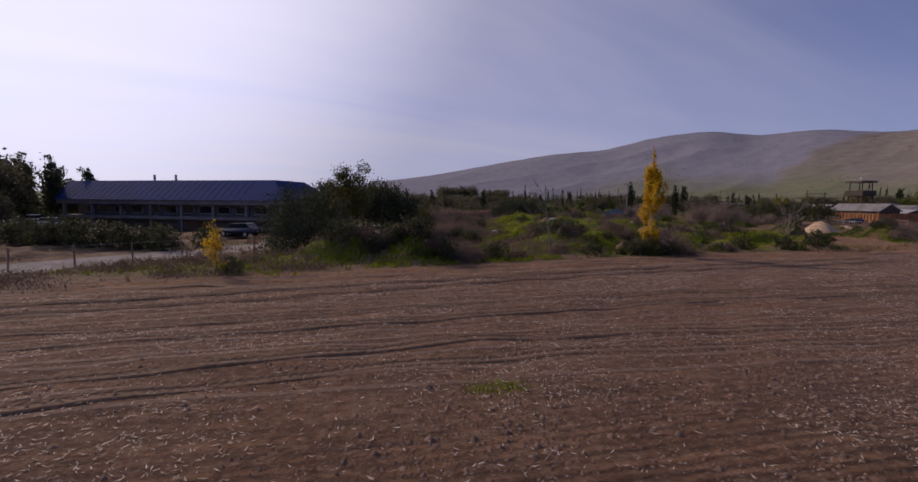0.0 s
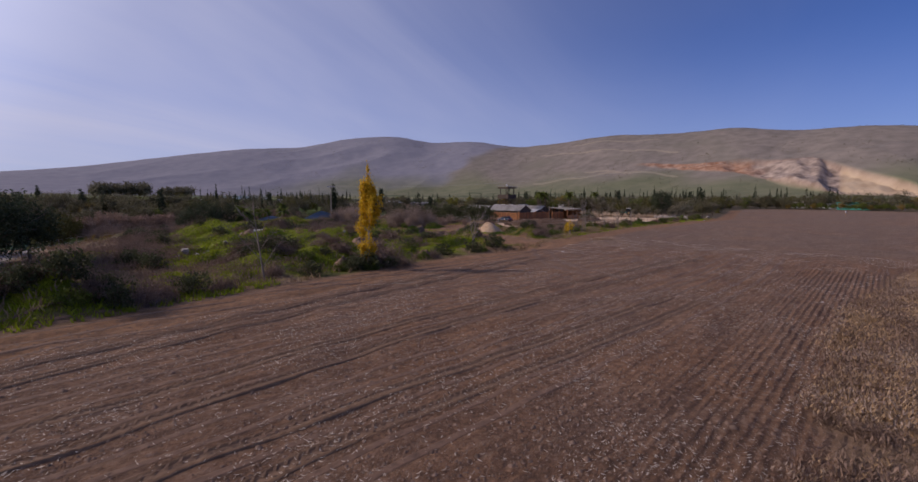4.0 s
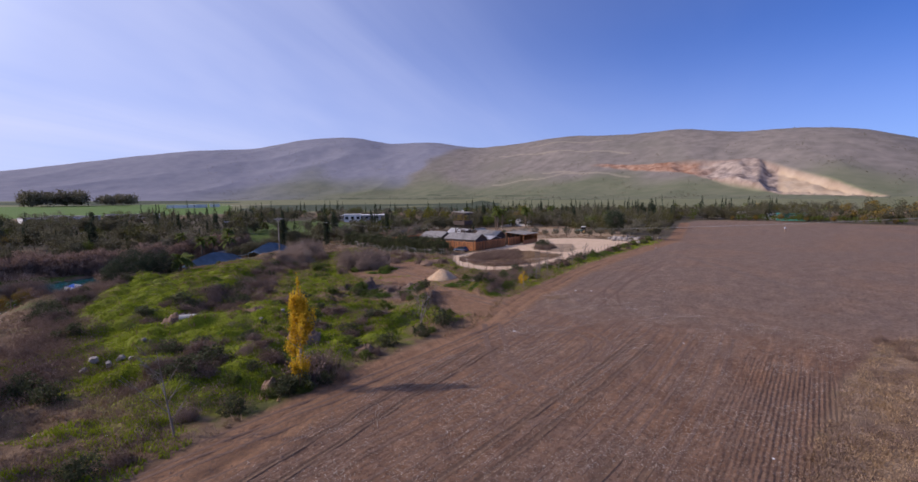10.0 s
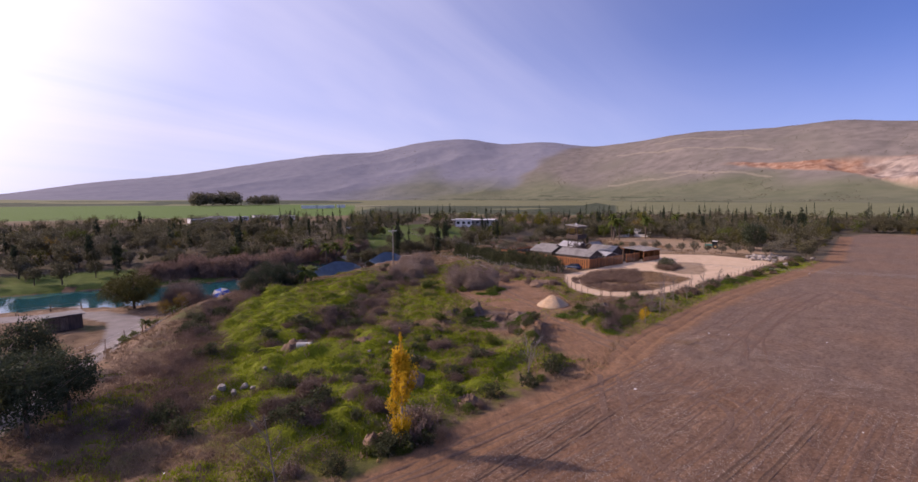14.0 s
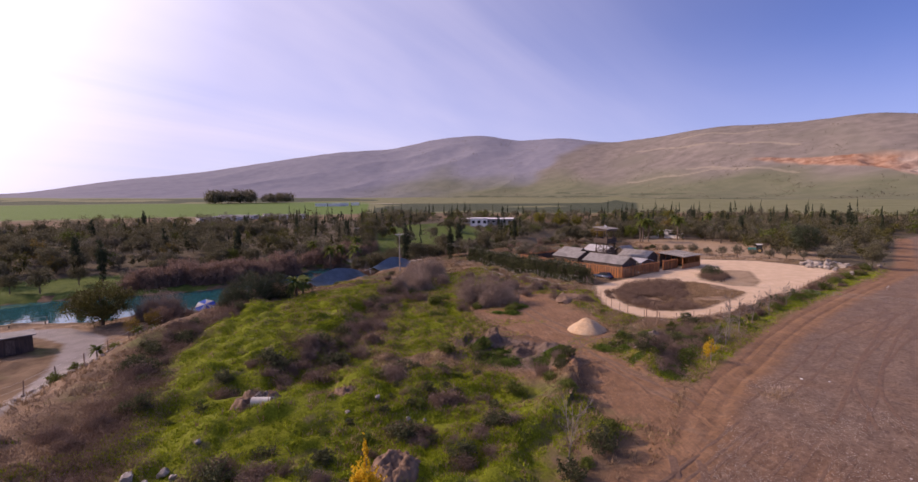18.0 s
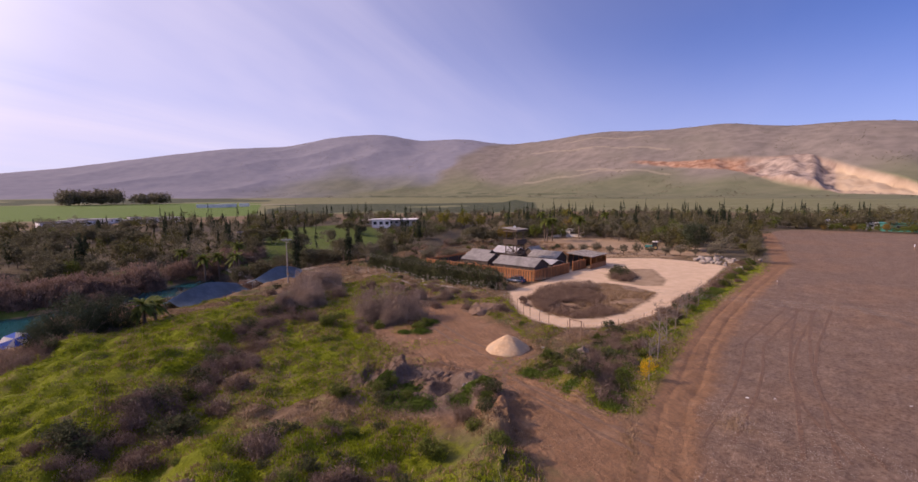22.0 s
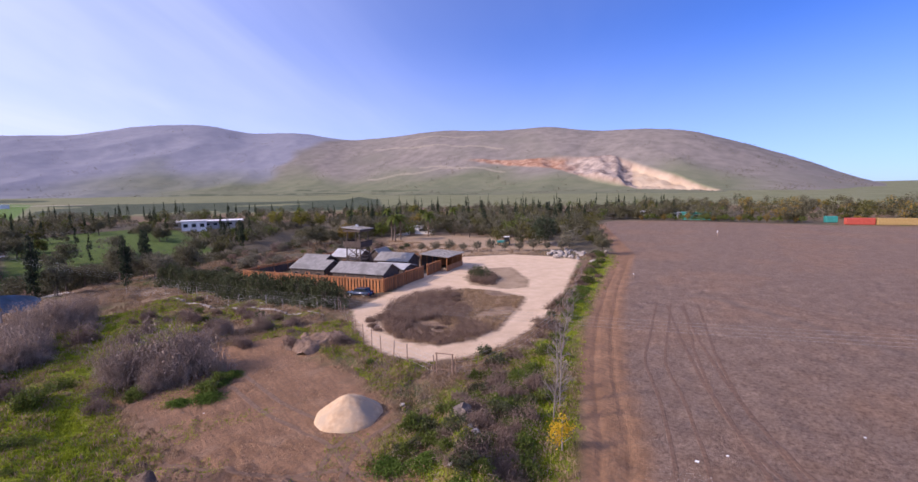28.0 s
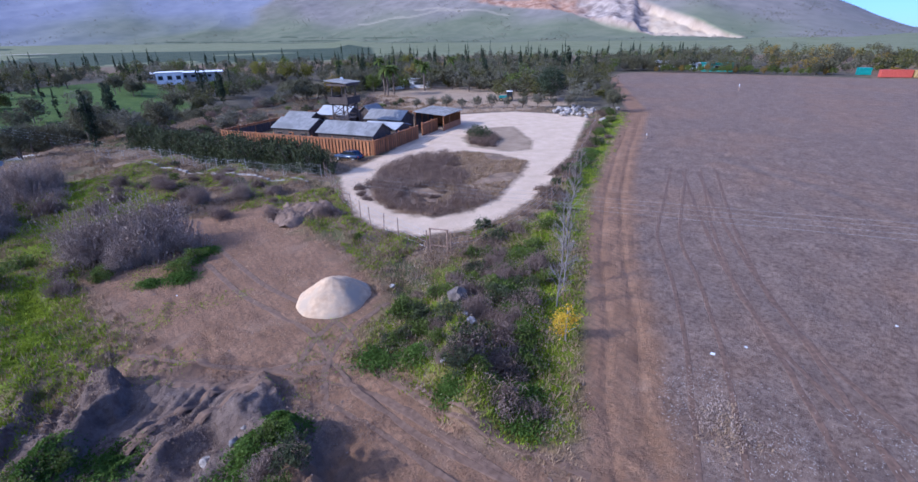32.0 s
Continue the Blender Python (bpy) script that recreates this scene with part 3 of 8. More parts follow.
def zone_material():
    m = bpy.data.materials.new("land")
    m.use_nodes = True
    nt = m.node_tree
    L = nt.links.new
    b = nt.nodes["Principled BSDF"]
    b.inputs["Roughness"].default_value = 0.95
    b.inputs["Specular IOR Level"].default_value = 0.15
    geo = nt.nodes.new("ShaderNodeNewGeometry")

    def noise_node(scale, detail=5.0, rough=0.55, stretch=None, turn=0.0):
        n = nt.nodes.new("ShaderNodeTexNoise")
        n.inputs["Scale"].default_value, n.inputs["Detail"].default_value, n.inputs["Roughness"].default_value = scale, detail, rough
        if stretch:
            mp = nt.nodes.new("ShaderNodeMapping")
            mp.vector_type = "TEXTURE"
            mp.inputs["Rotation"].default_value = (0, 0, turn)
            mp.inputs["Scale"].default_value = stretch
            L(geo.outputs["Position"], mp.inputs["Vector"])
            L(mp.outputs["Vector"], n.inputs["Vector"])
        else:
            L(geo.outputs["Position"], n.inputs["Vector"])
        return n.outputs["Fac"]

    def ramp(fac, lo, hi, c1, c2):
        r = nt.nodes.new("ShaderNodeValToRGB")
        r.color_ramp.elements[0].position, r.color_ramp.elements[1].position = lo, hi
        r.color_ramp.elements[0].color, r.color_ramp.elements[1].color = lin(c1), lin(c2)
        L(fac, r.inputs["Fac"])
        return r.outputs["Color"]

    def mix(fac, a, c):
        x = nt.nodes.new("ShaderNodeMix")
        x.data_type = "RGBA"
        L(fac, x.inputs["Factor"])
        L(a, x.inputs["A"])
        L(c, x.inputs["B"])
        return x.outputs["Result"]

    def calc(op, a, c):
        x = nt.nodes.new("ShaderNodeMath")
        x.operation = op
        for s, v in zip(x.inputs, (a, c)):
            if isinstance(v, (int, float)):
                s.default_value = v
            else:
                L(v, s)
        return x.outputs["Value"]

    edge = noise_node(0.7, 6, 0.65)
    fine = noise_node(6.0, 6, 0.65)

    def zone(key, wobble=2.0, soft=0.35):
        a = nt.nodes.new("ShaderNodeAttribute")
        a.attribute_name = key
        v = calc("ADD", a.outputs["Fac"], calc("MULTIPLY", calc("SUBTRACT", edge, 0.5), wobble))
        mr = nt.nodes.new("ShaderNodeMapRange")
        mr.inputs["From Min"].default_value, mr.inputs["From Max"].default_value = -soft, soft
        L(v, mr.inputs["Value"])
        return mr.outputs["Result"]

    broad = noise_node(0.09, 4)
    mid = noise_node(0.45, 5, 0.6)
    # rough ground: dry scrub with thin grass
    wild = ramp(mid, 0.30, 0.62, (0.105, 0.066, 0.040), (0.220, 0.150, 0.092))
    wild = mix(ramp(broad, 0.54, 0.64, (0, 0, 0), (0.7, 0.7, 0.7)), wild, ramp(fine, 0.3, 0.7, (0.055, 0.075, 0.016), (0.11, 0.13, 0.034)))
    green = ramp(fine, 0.3, 0.7, (0.090, 0.112, 0.006), (0.200, 0.228, 0.013))
    green = mix(ramp(mid, 0.54, 0.66, (0, 0, 0), (0.9, 0.9, 0.9)), green, ramp(fine, 0.3, 0.7, (0.10, 0.085, 0.04), (0.20, 0.16, 0.085)))
    # ploughed stubble with straw flecks and drill rows, darker in the furrows
    soil = ramp(mid, 0.3, 0.7, (0.178, 0.098, 0.056), (0.300, 0.176, 0.106))
    soil = mix(ramp(broad, 0.42, 0.62, (0, 0, 0), (0.6, 0.6, 0.6)), soil, ramp(fine, 0.3, 0.7, (0.158, 0.106, 0.080), (0.252, 0.176, 0.138)))
    def warm(c):
        x = nt.nodes.new("ShaderNodeMix")
        x.data_type, x.blend_type = "RGBA", "MULTIPLY"
        x.inputs["Factor"].default_value, x.inputs["B"].default_value = 1.0, (1.04, 0.975, 0.88, 1)
        L(c, x.inputs["A"])
        return x.outputs["Result"]

    soil = mix(zone("stubble", 0.8, 0.5), warm(soil), ramp(mid, 0.3, 0.7, (0.162, 0.109, 0.077), (0.252, 0.177, 0.130)))
    soil = mix(ramp(noise_node(0.055, 5, 0.6), 0.50, 0.60, (0, 0, 0), (0.6, 0.6, 0.6)), soil, ramp(mid, 0.3, 0.7, (0.195, 0.116, 0.070), (0.300, 0.188, 0.120)))
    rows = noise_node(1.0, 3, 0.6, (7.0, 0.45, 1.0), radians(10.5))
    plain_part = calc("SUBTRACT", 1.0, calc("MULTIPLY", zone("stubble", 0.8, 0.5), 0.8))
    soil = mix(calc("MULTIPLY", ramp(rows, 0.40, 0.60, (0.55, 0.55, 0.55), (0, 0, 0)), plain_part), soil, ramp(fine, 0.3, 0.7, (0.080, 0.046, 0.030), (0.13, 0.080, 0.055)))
    grain = noise_node(2.6, 8, 0.8)
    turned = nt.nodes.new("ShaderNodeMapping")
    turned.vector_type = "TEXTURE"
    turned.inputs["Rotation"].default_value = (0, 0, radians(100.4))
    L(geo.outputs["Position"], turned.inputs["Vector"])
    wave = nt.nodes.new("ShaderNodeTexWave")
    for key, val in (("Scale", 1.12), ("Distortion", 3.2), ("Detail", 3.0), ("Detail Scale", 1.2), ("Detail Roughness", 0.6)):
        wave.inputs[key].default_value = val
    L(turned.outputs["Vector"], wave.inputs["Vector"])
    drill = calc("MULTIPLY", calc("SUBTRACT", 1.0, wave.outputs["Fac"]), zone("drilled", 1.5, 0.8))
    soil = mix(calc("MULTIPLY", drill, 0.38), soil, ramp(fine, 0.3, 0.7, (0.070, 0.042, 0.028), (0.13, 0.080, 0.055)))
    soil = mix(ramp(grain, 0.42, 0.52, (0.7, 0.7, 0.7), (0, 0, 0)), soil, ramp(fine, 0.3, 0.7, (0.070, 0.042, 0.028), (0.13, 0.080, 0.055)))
    soil = mix(ramp(grain, 0.53, 0.64, (0, 0, 0), (0.6, 0.6, 0.6)), soil, ramp(fine, 0.3, 0.7, (0.25, 0.165, 0.112), (0.35, 0.25, 0.185)))
    fleck = ramp(noise_node(16.0, 3, 0.7, (1.8, 0.7, 1.0), 0.6), 0.57, 0.66, (0, 0, 0), (0.7, 0.7, 0.7))
    patch = ramp(noise_node(0.3, 4, 0.65), 0.40, 0.60, (0.15, 0.15, 0.15), (1, 1, 1))
    soil = mix(calc("MULTIPLY", fleck, patch), soil, ramp(fine, 0.3, 0.7, (0.31, 0.25, 0.205), (0.46, 0.39, 0.33)))
    dirt = ramp(mid, 0.3, 0.7, (0.205, 0.121, 0.071), (0.325, 0.200, 0.124))
    dirt = mix(ramp(grain, 0.42, 0.52, (0.6, 0.6, 0.6), (0, 0, 0)), dirt, ramp(fine, 0.3, 0.7, (0.10, 0.068, 0.048), (0.18, 0.122, 0.088)))
    dirt = mix(ramp(fine, 0.5, 0.7, (0, 0, 0), (0.6, 0.6, 0.6)), dirt, ramp(broad, 0.3, 0.7, (0.16, 0.092, 0.054), (0.285, 0.178, 0.11)))
    scrape = noise_node(1.0, 4, 0.65, (0.35, 2.6, 1.0), radians(-24))
    dirt = mix(ramp(scrape, 0.38, 0.50, (0.55, 0.55, 0.55), (0, 0, 0)), dirt, ramp(fine, 0.3, 0.7, (0.115, 0.070, 0.046), (0.19, 0.122, 0.084)))
    dirt = mix(ramp(noise_node(0.33, 5, 0.7), 0.56, 0.66, (0, 0, 0), (0.5, 0.5, 0.5)), dirt, ramp(fine, 0.3, 0.7, (0.24, 0.165, 0.115), (0.33, 0.235, 0.170)))
    dirt = warm(dirt)
    gravel = ramp(mid, 0.3, 0.7, (0.56, 0.40, 0.255), (0.70, 0.525, 0.36))
    gravel = mix(ramp(fine, 0.45, 0.75, (0, 0, 0), (0.6, 0.6, 0.6)), gravel, ramp(broad, 0.3, 0.7, (0.38, 0.29, 0.20), (0.54, 0.43, 0.31)))
    sand = ramp(mid, 0.3, 0.7, (0.44, 0.325, 0.21), (0.62, 0.48, 0.335))
    bare_sand = ramp(mid, 0.3, 0.7, (0.27, 0.190, 0.118), (0.39, 0.285, 0.185))
    lawn = ramp(mid, 0.3, 0.7, (0.052, 0.086, 0.016), (0.105, 0.142, 0.028))
    pathc = ramp(mid, 0.3, 0.7, (0.24, 0.215, 0.20), (0.34, 0.305, 0.28))
    crop = ramp(mid, 0.3, 0.7, (0.085, 0.145, 0.030), (0.125, 0.195, 0.045))
    plain = ramp(noise_node(0.05, 5), 0.3, 0.7, (0.14, 0.15, 0.07), (0.21, 0.205, 0.11))
    orch = ramp(noise_node(0.12, 5), 0.35, 0.65, (0.040, 0.055, 0.030), (0.085, 0.095, 0.052))
    dry = ramp(fine, 0.3, 0.7, (0.19, 0.122, 0.072), (0.36, 0.250, 0.158))
    dry = mix(ramp(noise_node(0.6, 5, 0.7), 0.52, 0.62, (0, 0, 0), (0.8, 0.8, 0.8)), dry, ramp(fine, 0.3, 0.7, (0.33, 0.235, 0.150), (0.48, 0.360, 0.245)))
    dry = mix(ramp(mid, 0.44, 0.60, (0, 0, 0), (0.75, 0.75, 0.75)), dry, ramp(fine, 0.3, 0.7, (0.105, 0.068, 0.046), (0.20, 0.138, 0.098)))
    dug = ramp(mid, 0.3, 0.7, (0.150, 0.104, 0.078), (0.240, 0.176, 0.136))
    dug = mix(ramp(grain, 0.44, 0.54, (0.6, 0.6, 0.6), (0, 0, 0)), dug, ramp(fine, 0.3, 0.7, (0.075, 0.050, 0.038), (0.13, 0.092, 0.070)))
    # darker ground between the trees of the woods
    grove_soil = ramp(mid, 0.3, 0.7, (0.080, 0.064, 0.042), (0.140, 0.115, 0.075))
    col = wild
    for key, c, wob, soft in (("grove", grove_soil, 2.0, 0.8), ("plain", plain, 2.0, 0.8), ("orchard", orch, 1.0, 0.4), ("crop", crop, 0.6, 0.4), ("lawn", lawn, 2.0, 0.4), ("dry", dry, 3.0, 0.8), ("green", green, 3.2, 0.5), ("bare", dirt, 3.0, 0.6), ("dug", dug, 2.0, 0.5), ("field", soil, 1.2, 0.35), ("dark_streak", dug, 1.6, 0.9), ("track", dirt, 1.6, 0.5),
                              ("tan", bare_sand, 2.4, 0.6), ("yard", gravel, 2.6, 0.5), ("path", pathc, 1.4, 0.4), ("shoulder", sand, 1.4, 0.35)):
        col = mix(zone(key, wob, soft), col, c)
    L(col, b.inputs["Base Color"])
    bp = nt.nodes.new("ShaderNodeBump")
    bp.inputs["Strength"].default_value, bp.inputs["Distance"].default_value = 1.0, 0.20
    clod = noise_node(3.2, 8, 0.75)
    L(calc("ADD", calc("SUBTRACT", clod, calc("MULTIPLY", drill, 0.35)), calc("MULTIPLY", calc("MULTIPLY", rows, 0.6), calc("MULTIPLY", plain_part, zone("field", 1.2, 0.35)))), bp.inputs["Height"])
    L(bp.outputs["Normal"], b.inputs["Normal"])
    return m


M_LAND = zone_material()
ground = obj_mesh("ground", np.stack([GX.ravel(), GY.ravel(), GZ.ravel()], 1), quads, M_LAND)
ground.data.polygons.foreach_set("use_smooth", np.ones(len(quads), bool))
for key, val in Z.items():
    at = ground.data.attributes.new(key, "FLOAT", "POINT")
    at.data.foreach_set("value", np.clip(val, -6, 6).astype(np.float32))
tagged(ground, "ploughed stubble field, rough green mounds and dry scrub plain", "ground", kind="structure")


def ribbon(name, pts, half, lift, mat, label, kind="structure", thick=0.25, step=1.0):
    """A strip that follows the land along a line."""
    P = []
    for (ax, ay), (bx, by) in zip(pts, pts[1:]):
        n = max(2, int(math.hypot(bx - ax, by - ay) / step))
        P += [(ax + (bx - ax) * i / n, ay + (by - ay) * i / n) for i in range(n)]
    P = np.array(P + [pts[-1]])
    for _ in range(40):
        P[1:-1] = 0.25 * P[:-2] + 0.5 * P[1:-1] + 0.25 * P[2:]
    T = np.gradient(P, axis=0)
    T /= np.linalg.norm(T, axis=1, keepdims=True)
    N = np.stack([-T[:, 1], T[:, 0]], 1)
    rows = []
    for off, dz in ((-half, -thick), (-half, 0), (-half * 0.5, 0.03), (0, 0.05), (half * 0.5, 0.03), (half, 0), (half, -thick)):
        Q = P + N * off
        rows.append(np.column_stack([Q, height(P[:, 0], P[:, 1]) + lift + dz]))
    V = np.concatenate(rows)
    n, k = len(P), len(rows)
    F = [(a * n + i, (a + 1) * n + i, (a + 1) * n + i + 1, a * n + i + 1) for a in range(k - 1) for i in range(n - 1)]
    ob = obj_mesh(name, V, np.array(F)[:, ::-1], mat)
    return tagged(ob, label, name, kind=kind)


M_LANE = material("pale_dirt_road", (0.40, 0.34, 0.27), (0.52, 0.45, 0.37), scale=0.8, rough=0.95, bump=0.2)
ribbon("road", [(50, 188), (52.5, 168), (57, 150), (61, 139)], 2.0, 0.15, M_LANE, "pale dirt road to the river crossing")
ribbon("road", [(205, 800), (236, 770), (238, 730), (262, 700)], 3.5, 0.4, M_LANE, "pale farm road between green crops", step=6)
ribbon("road", ROAD, 1.6, 0.10, M_ASPHALT, "narrow grey asphalt lane that bends past the field")

# river
M_WATER = bpy.data.materials.new("water")
M_WATER.use_nodes = True
wb = M_WATER.node_tree.nodes["Principled BSDF"]
wb.inputs["Base Color"].default_value, wb.inputs["Roughness"].default_value = (0.012, 0.085, 0.10, 1), 0.05
wn = M_WATER.node_tree.nodes.new("ShaderNodeTexNoise")
wn.inputs["Scale"].default_value, wn.inputs["Detail"].default_value = 0.8, 3
wbp = M_WATER.node_tree.nodes.new("ShaderNodeBump")
wbp.inputs["Strength"].default_value, wbp.inputs["Distance"].default_value = 0.25, 0.05
wg = M_WATER.node_tree.nodes.new("ShaderNodeNewGeometry")
M_WATER.node_tree.links.new(wg.outputs["Position"], wn.inputs["Vector"])
M_WATER.node_tree.links.new(wn.outputs["Fac"], wbp.inputs["Height"])
M_WATER.node_tree.links.new(wbp.outputs["Normal"], wb.inputs["Normal"])
POOL = RIVER[:7]
RV = np.array([(x, y + o, -5.0) for o in (-16, 16) for x, y in POOL])
k = len(POOL)
water = obj_mesh("water", RV, [(i, i + 1, k + i + 1, k + i) for i in range(k - 1)], M_WATER)
tagged(water, "calm turquoise river water between reedy banks", "water", kind="structure")

# hills: crest elevation seen from the field, by compass bearing in degrees
CREST = [(-60, 0.3), (-24, 0.35), (-16, 0.7), (-9.8, 1.9), (-2.5, 2.8), (6, 4.35), (12.4, 5.4), (18.8, 5.8), (23.8, 7.0), (29.2, 7.45), (34.1, 6.6), (38.5, 6.95), (44.1, 6.1), (49, 6.5), (54.5, 7.25),
         (62.5, 7.1), (67, 7.45), (72.4, 6.65), (77, 6.7), (82, 6.25), (87.4, 4.45), (92.3, 2.6), (95.3, 1.15), (99.2, -0.2), (110, -0.2), (140, 0.3)]
ca, ce = np.array(CREST).T
bear = np.radians(np.linspace(-60, 140, 900))
rise = np.linspace(0, 1, 180)


def eased(x, xs, ys, wide=14):
    """A line through given points, rounded at its bends."""
    y = np.interp(x, xs, ys)
    k = np.hanning(2 * wide + 1)
    return np.convolve(np.pad(y, wide, mode="edge"), k / k.sum(), mode="valid")


B, S = np.meshgrid(bear, rise)
bd = np.degrees(B)
brow = np.degrees(bear)
foot = eased(brow, [-60, 0, 30, 50, 75, 100, 140], [1500, 1400, 1250, 950, 850, 900, 1000], 40)[None] + 0 * S
crest = eased(brow, [-60, 0, 30, 44, 52, 80, 100, 140], [2600, 2500, 2300, 2150, 1950, 1600, 1700, 2000], 40)[None] + 0 * S
R = foot + (crest - foot) * S * 1.35
hx, hy = R * np.sin(B), R * np.cos(B)
top = 14 + np.tan(np.radians(eased(brow, ca, ce))) * crest
s1 = np.clip(S * 1.35, 0, 1)
prof = 0.22 * s1 + 0.78 * smooth(s1, 0.12, 1.0)
gully = np.abs(lumps(hx, hy, 170)) * 0.6 + np.abs(lumps(hx + 500, hy, 75)) * 0.13
hz = 9 + (top - 9) * prof - (top - 9) * 0.055 * gully * np.sin(np.pi * np.clip(s1, 0, 1)) ** 1.2 - np.maximum(S * 1.35 - 1, 0) * 260 * (top > 60)
hz = hz + 0.8 * lumps(hx, hy, 40) * s1
# quarry bitten out of the lower slope: a rock face with a bench below
face = smooth(bd, 66.0, 67.5) * (1 - smooth(bd, 83.2, 84.6))
low = np.interp(bd, [56, 62, 66, 70, 75.5, 76.5, 84], [0.36, 0.335, 0.31, 0.26, 0.16, 0.12, 0.10])
high = np.interp(bd, [56, 60, 66, 70, 73.8, 76, 80, 84], [0.368, 0.38, 0.375, 0.39, 0.408, 0.368, 0.27, 0.14])
cut = smooth(bd, 57.0, 60.0) * (1 - smooth(bd, 83.2, 84.6)) * smooth(S, low, low + 0.01) * (1 - smooth(S, high - 0.006, high))
hz = hz - face * cut * 16 * smooth(S, low, (low + high) / 2) + cut * (3.0 * lumps(hx, hy, 18) + 2.5 * np.abs(lumps(hx * 1.2, hy, 9))) + 17 * cut * smooth(bd, 69.5, 72.5) * (1 - smooth(bd, 74.3, 75.3))
hill_F = np.arange(B.size).reshape(B.shape)
hq = np.stack([hill_F[:-1, :-1], hill_F[1:, :-1], hill_F[1:, 1:], hill_F[:-1, 1:]], -1).reshape(-1, 4)
def hill_material():
    m = material("hill_scrub", (0.172, 0.152, 0.132), (0.252, 0.218, 0.188), scale=0.035, rough=0.97, bump=0.06, c3=(0.172, 0.160, 0.130), scale3=0.003, detail=12, dist=5.0)
    nt = m.node_tree
    b = nt.nodes["Principled BSDF"]
    b.inputs["Specular IOR Level"].default_value = 0.05
    col = b.inputs["Base Color"].links[0].from_socket
    # far left ridge: scrub with bluish haze put into its base colour
    for key, lo, hi, sc in (("hazy_scrub", (0.205, 0.206, 0.246), (0.238, 0.236, 0.272), 0.03), ("lower", (0.138, 0.148, 0.090), (0.175, 0.178, 0.112), 0.03), ("hedge", (0.050, 0.064, 0.036), (0.090, 0.100, 0.058), 0.05), ("trail", (0.34, 0.29, 0.21), (0.40, 0.34, 0.25), 0.1), ("rock", (0.23, 0.120, 0.075), (0.42, 0.27, 0.185), 0.06), ("buttress", (0.19, 0.145, 0.12), (0.42, 0.34, 0.28), 0.05), ("pale", (0.40, 0.30, 0.20), (0.49, 0.385, 0.27), 0.03)):
        at = nt.nodes.new("ShaderNodeAttribute")
        at.attribute_name = key
        n = nt.nodes.new("ShaderNodeTexNoise")
        n.inputs["Scale"].default_value, n.inputs["Detail"].default_value = sc, 8
        geo = nt.nodes.new("ShaderNodeNewGeometry")
        nt.links.new(geo.outputs["Position"], n.inputs["Vector"])
        r = nt.nodes.new("ShaderNodeValToRGB")
        r.color_ramp.elements[0].position, r.color_ramp.elements[1].position = 0.35, 0.65
        r.color_ramp.elements[0].color, r.color_ramp.elements[1].color = lin(lo), lin(hi)
        nt.links.new(n.outputs["Fac"], r.inputs["Fac"])
        x = nt.nodes.new("ShaderNodeMix")
        x.data_type = "RGBA"
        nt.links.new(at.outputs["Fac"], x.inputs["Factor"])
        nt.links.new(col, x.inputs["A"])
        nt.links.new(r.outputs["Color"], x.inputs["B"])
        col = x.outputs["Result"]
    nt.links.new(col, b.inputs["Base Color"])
    return m


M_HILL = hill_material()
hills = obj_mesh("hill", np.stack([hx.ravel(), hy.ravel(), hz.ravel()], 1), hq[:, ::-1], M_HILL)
hills.data.polygons.foreach_set("use_smooth", np.ones(len(hq), bool))
trail = np.zeros(B.shape)
for s0, s1_, b0, b1 in ((0.50, 0.46, 47, 62), (0.34, 0.30, 52, 62), (0.58, 0.57, 51, 60), (0.26, 0.33, 46, 57)):
    line = s0 + (s1_ - s0) * (bd - b0) / (b1 - b0) + 0.006 * np.sin(bd * 1.3)
    trail = np.maximum(trail, (np.abs(S - line) < 0.006) * (bd > b0) * (bd < b1))
hedge = np.zeros(B.shape)
for s0, s1_, b0, b1, wide_ in ((0.075, 0.07, 18, 47, 0.016), (0.115, 0.12, 26, 44, 0.008), (0.16, 0.15, 38, 52, 0.005), (0.05, 0.055, 40, 60, 0.010)):
    line = s0 + (s1_ - s0) * (bd - b0) / (b1 - b0)
    hedge = np.maximum(hedge, (np.abs(S - line) < wide_) * (bd > b0) * (bd < b1) * (lumps(hx, hy, 26) > -0.55))
lower = (1 - smooth(S + 0.05 * lumps(hx, hy, 120), 0.20, 0.36)) * smooth(bd, 8, 30) * (1 - smooth(bd, 84, 92))
for key, val in (("rock", cut), ("buttress", cut * smooth(bd + lumps(hx, hy, 30), 68.5, 70)), ("pale", cut * smooth(bd, 75.9, 76.3)), ("hedge", hedge * 0.8), ("trail", trail * 0.42), ("lower", lower), ("hazy_scrub", 0.95 * (1 - smooth(bd + 19 * (0.74 - S) + 0.5 * lumps(hx, hy, 60), 43.6, 45.2)))):
    at = hills.data.attributes.new(key, "FLOAT", "POINT")
    at.data.foreach_set("value", val.ravel().astype(np.float32))
tagged(hills, "long bare scrub-covered mountain ridge behind the plain", "hills", kind="structure")


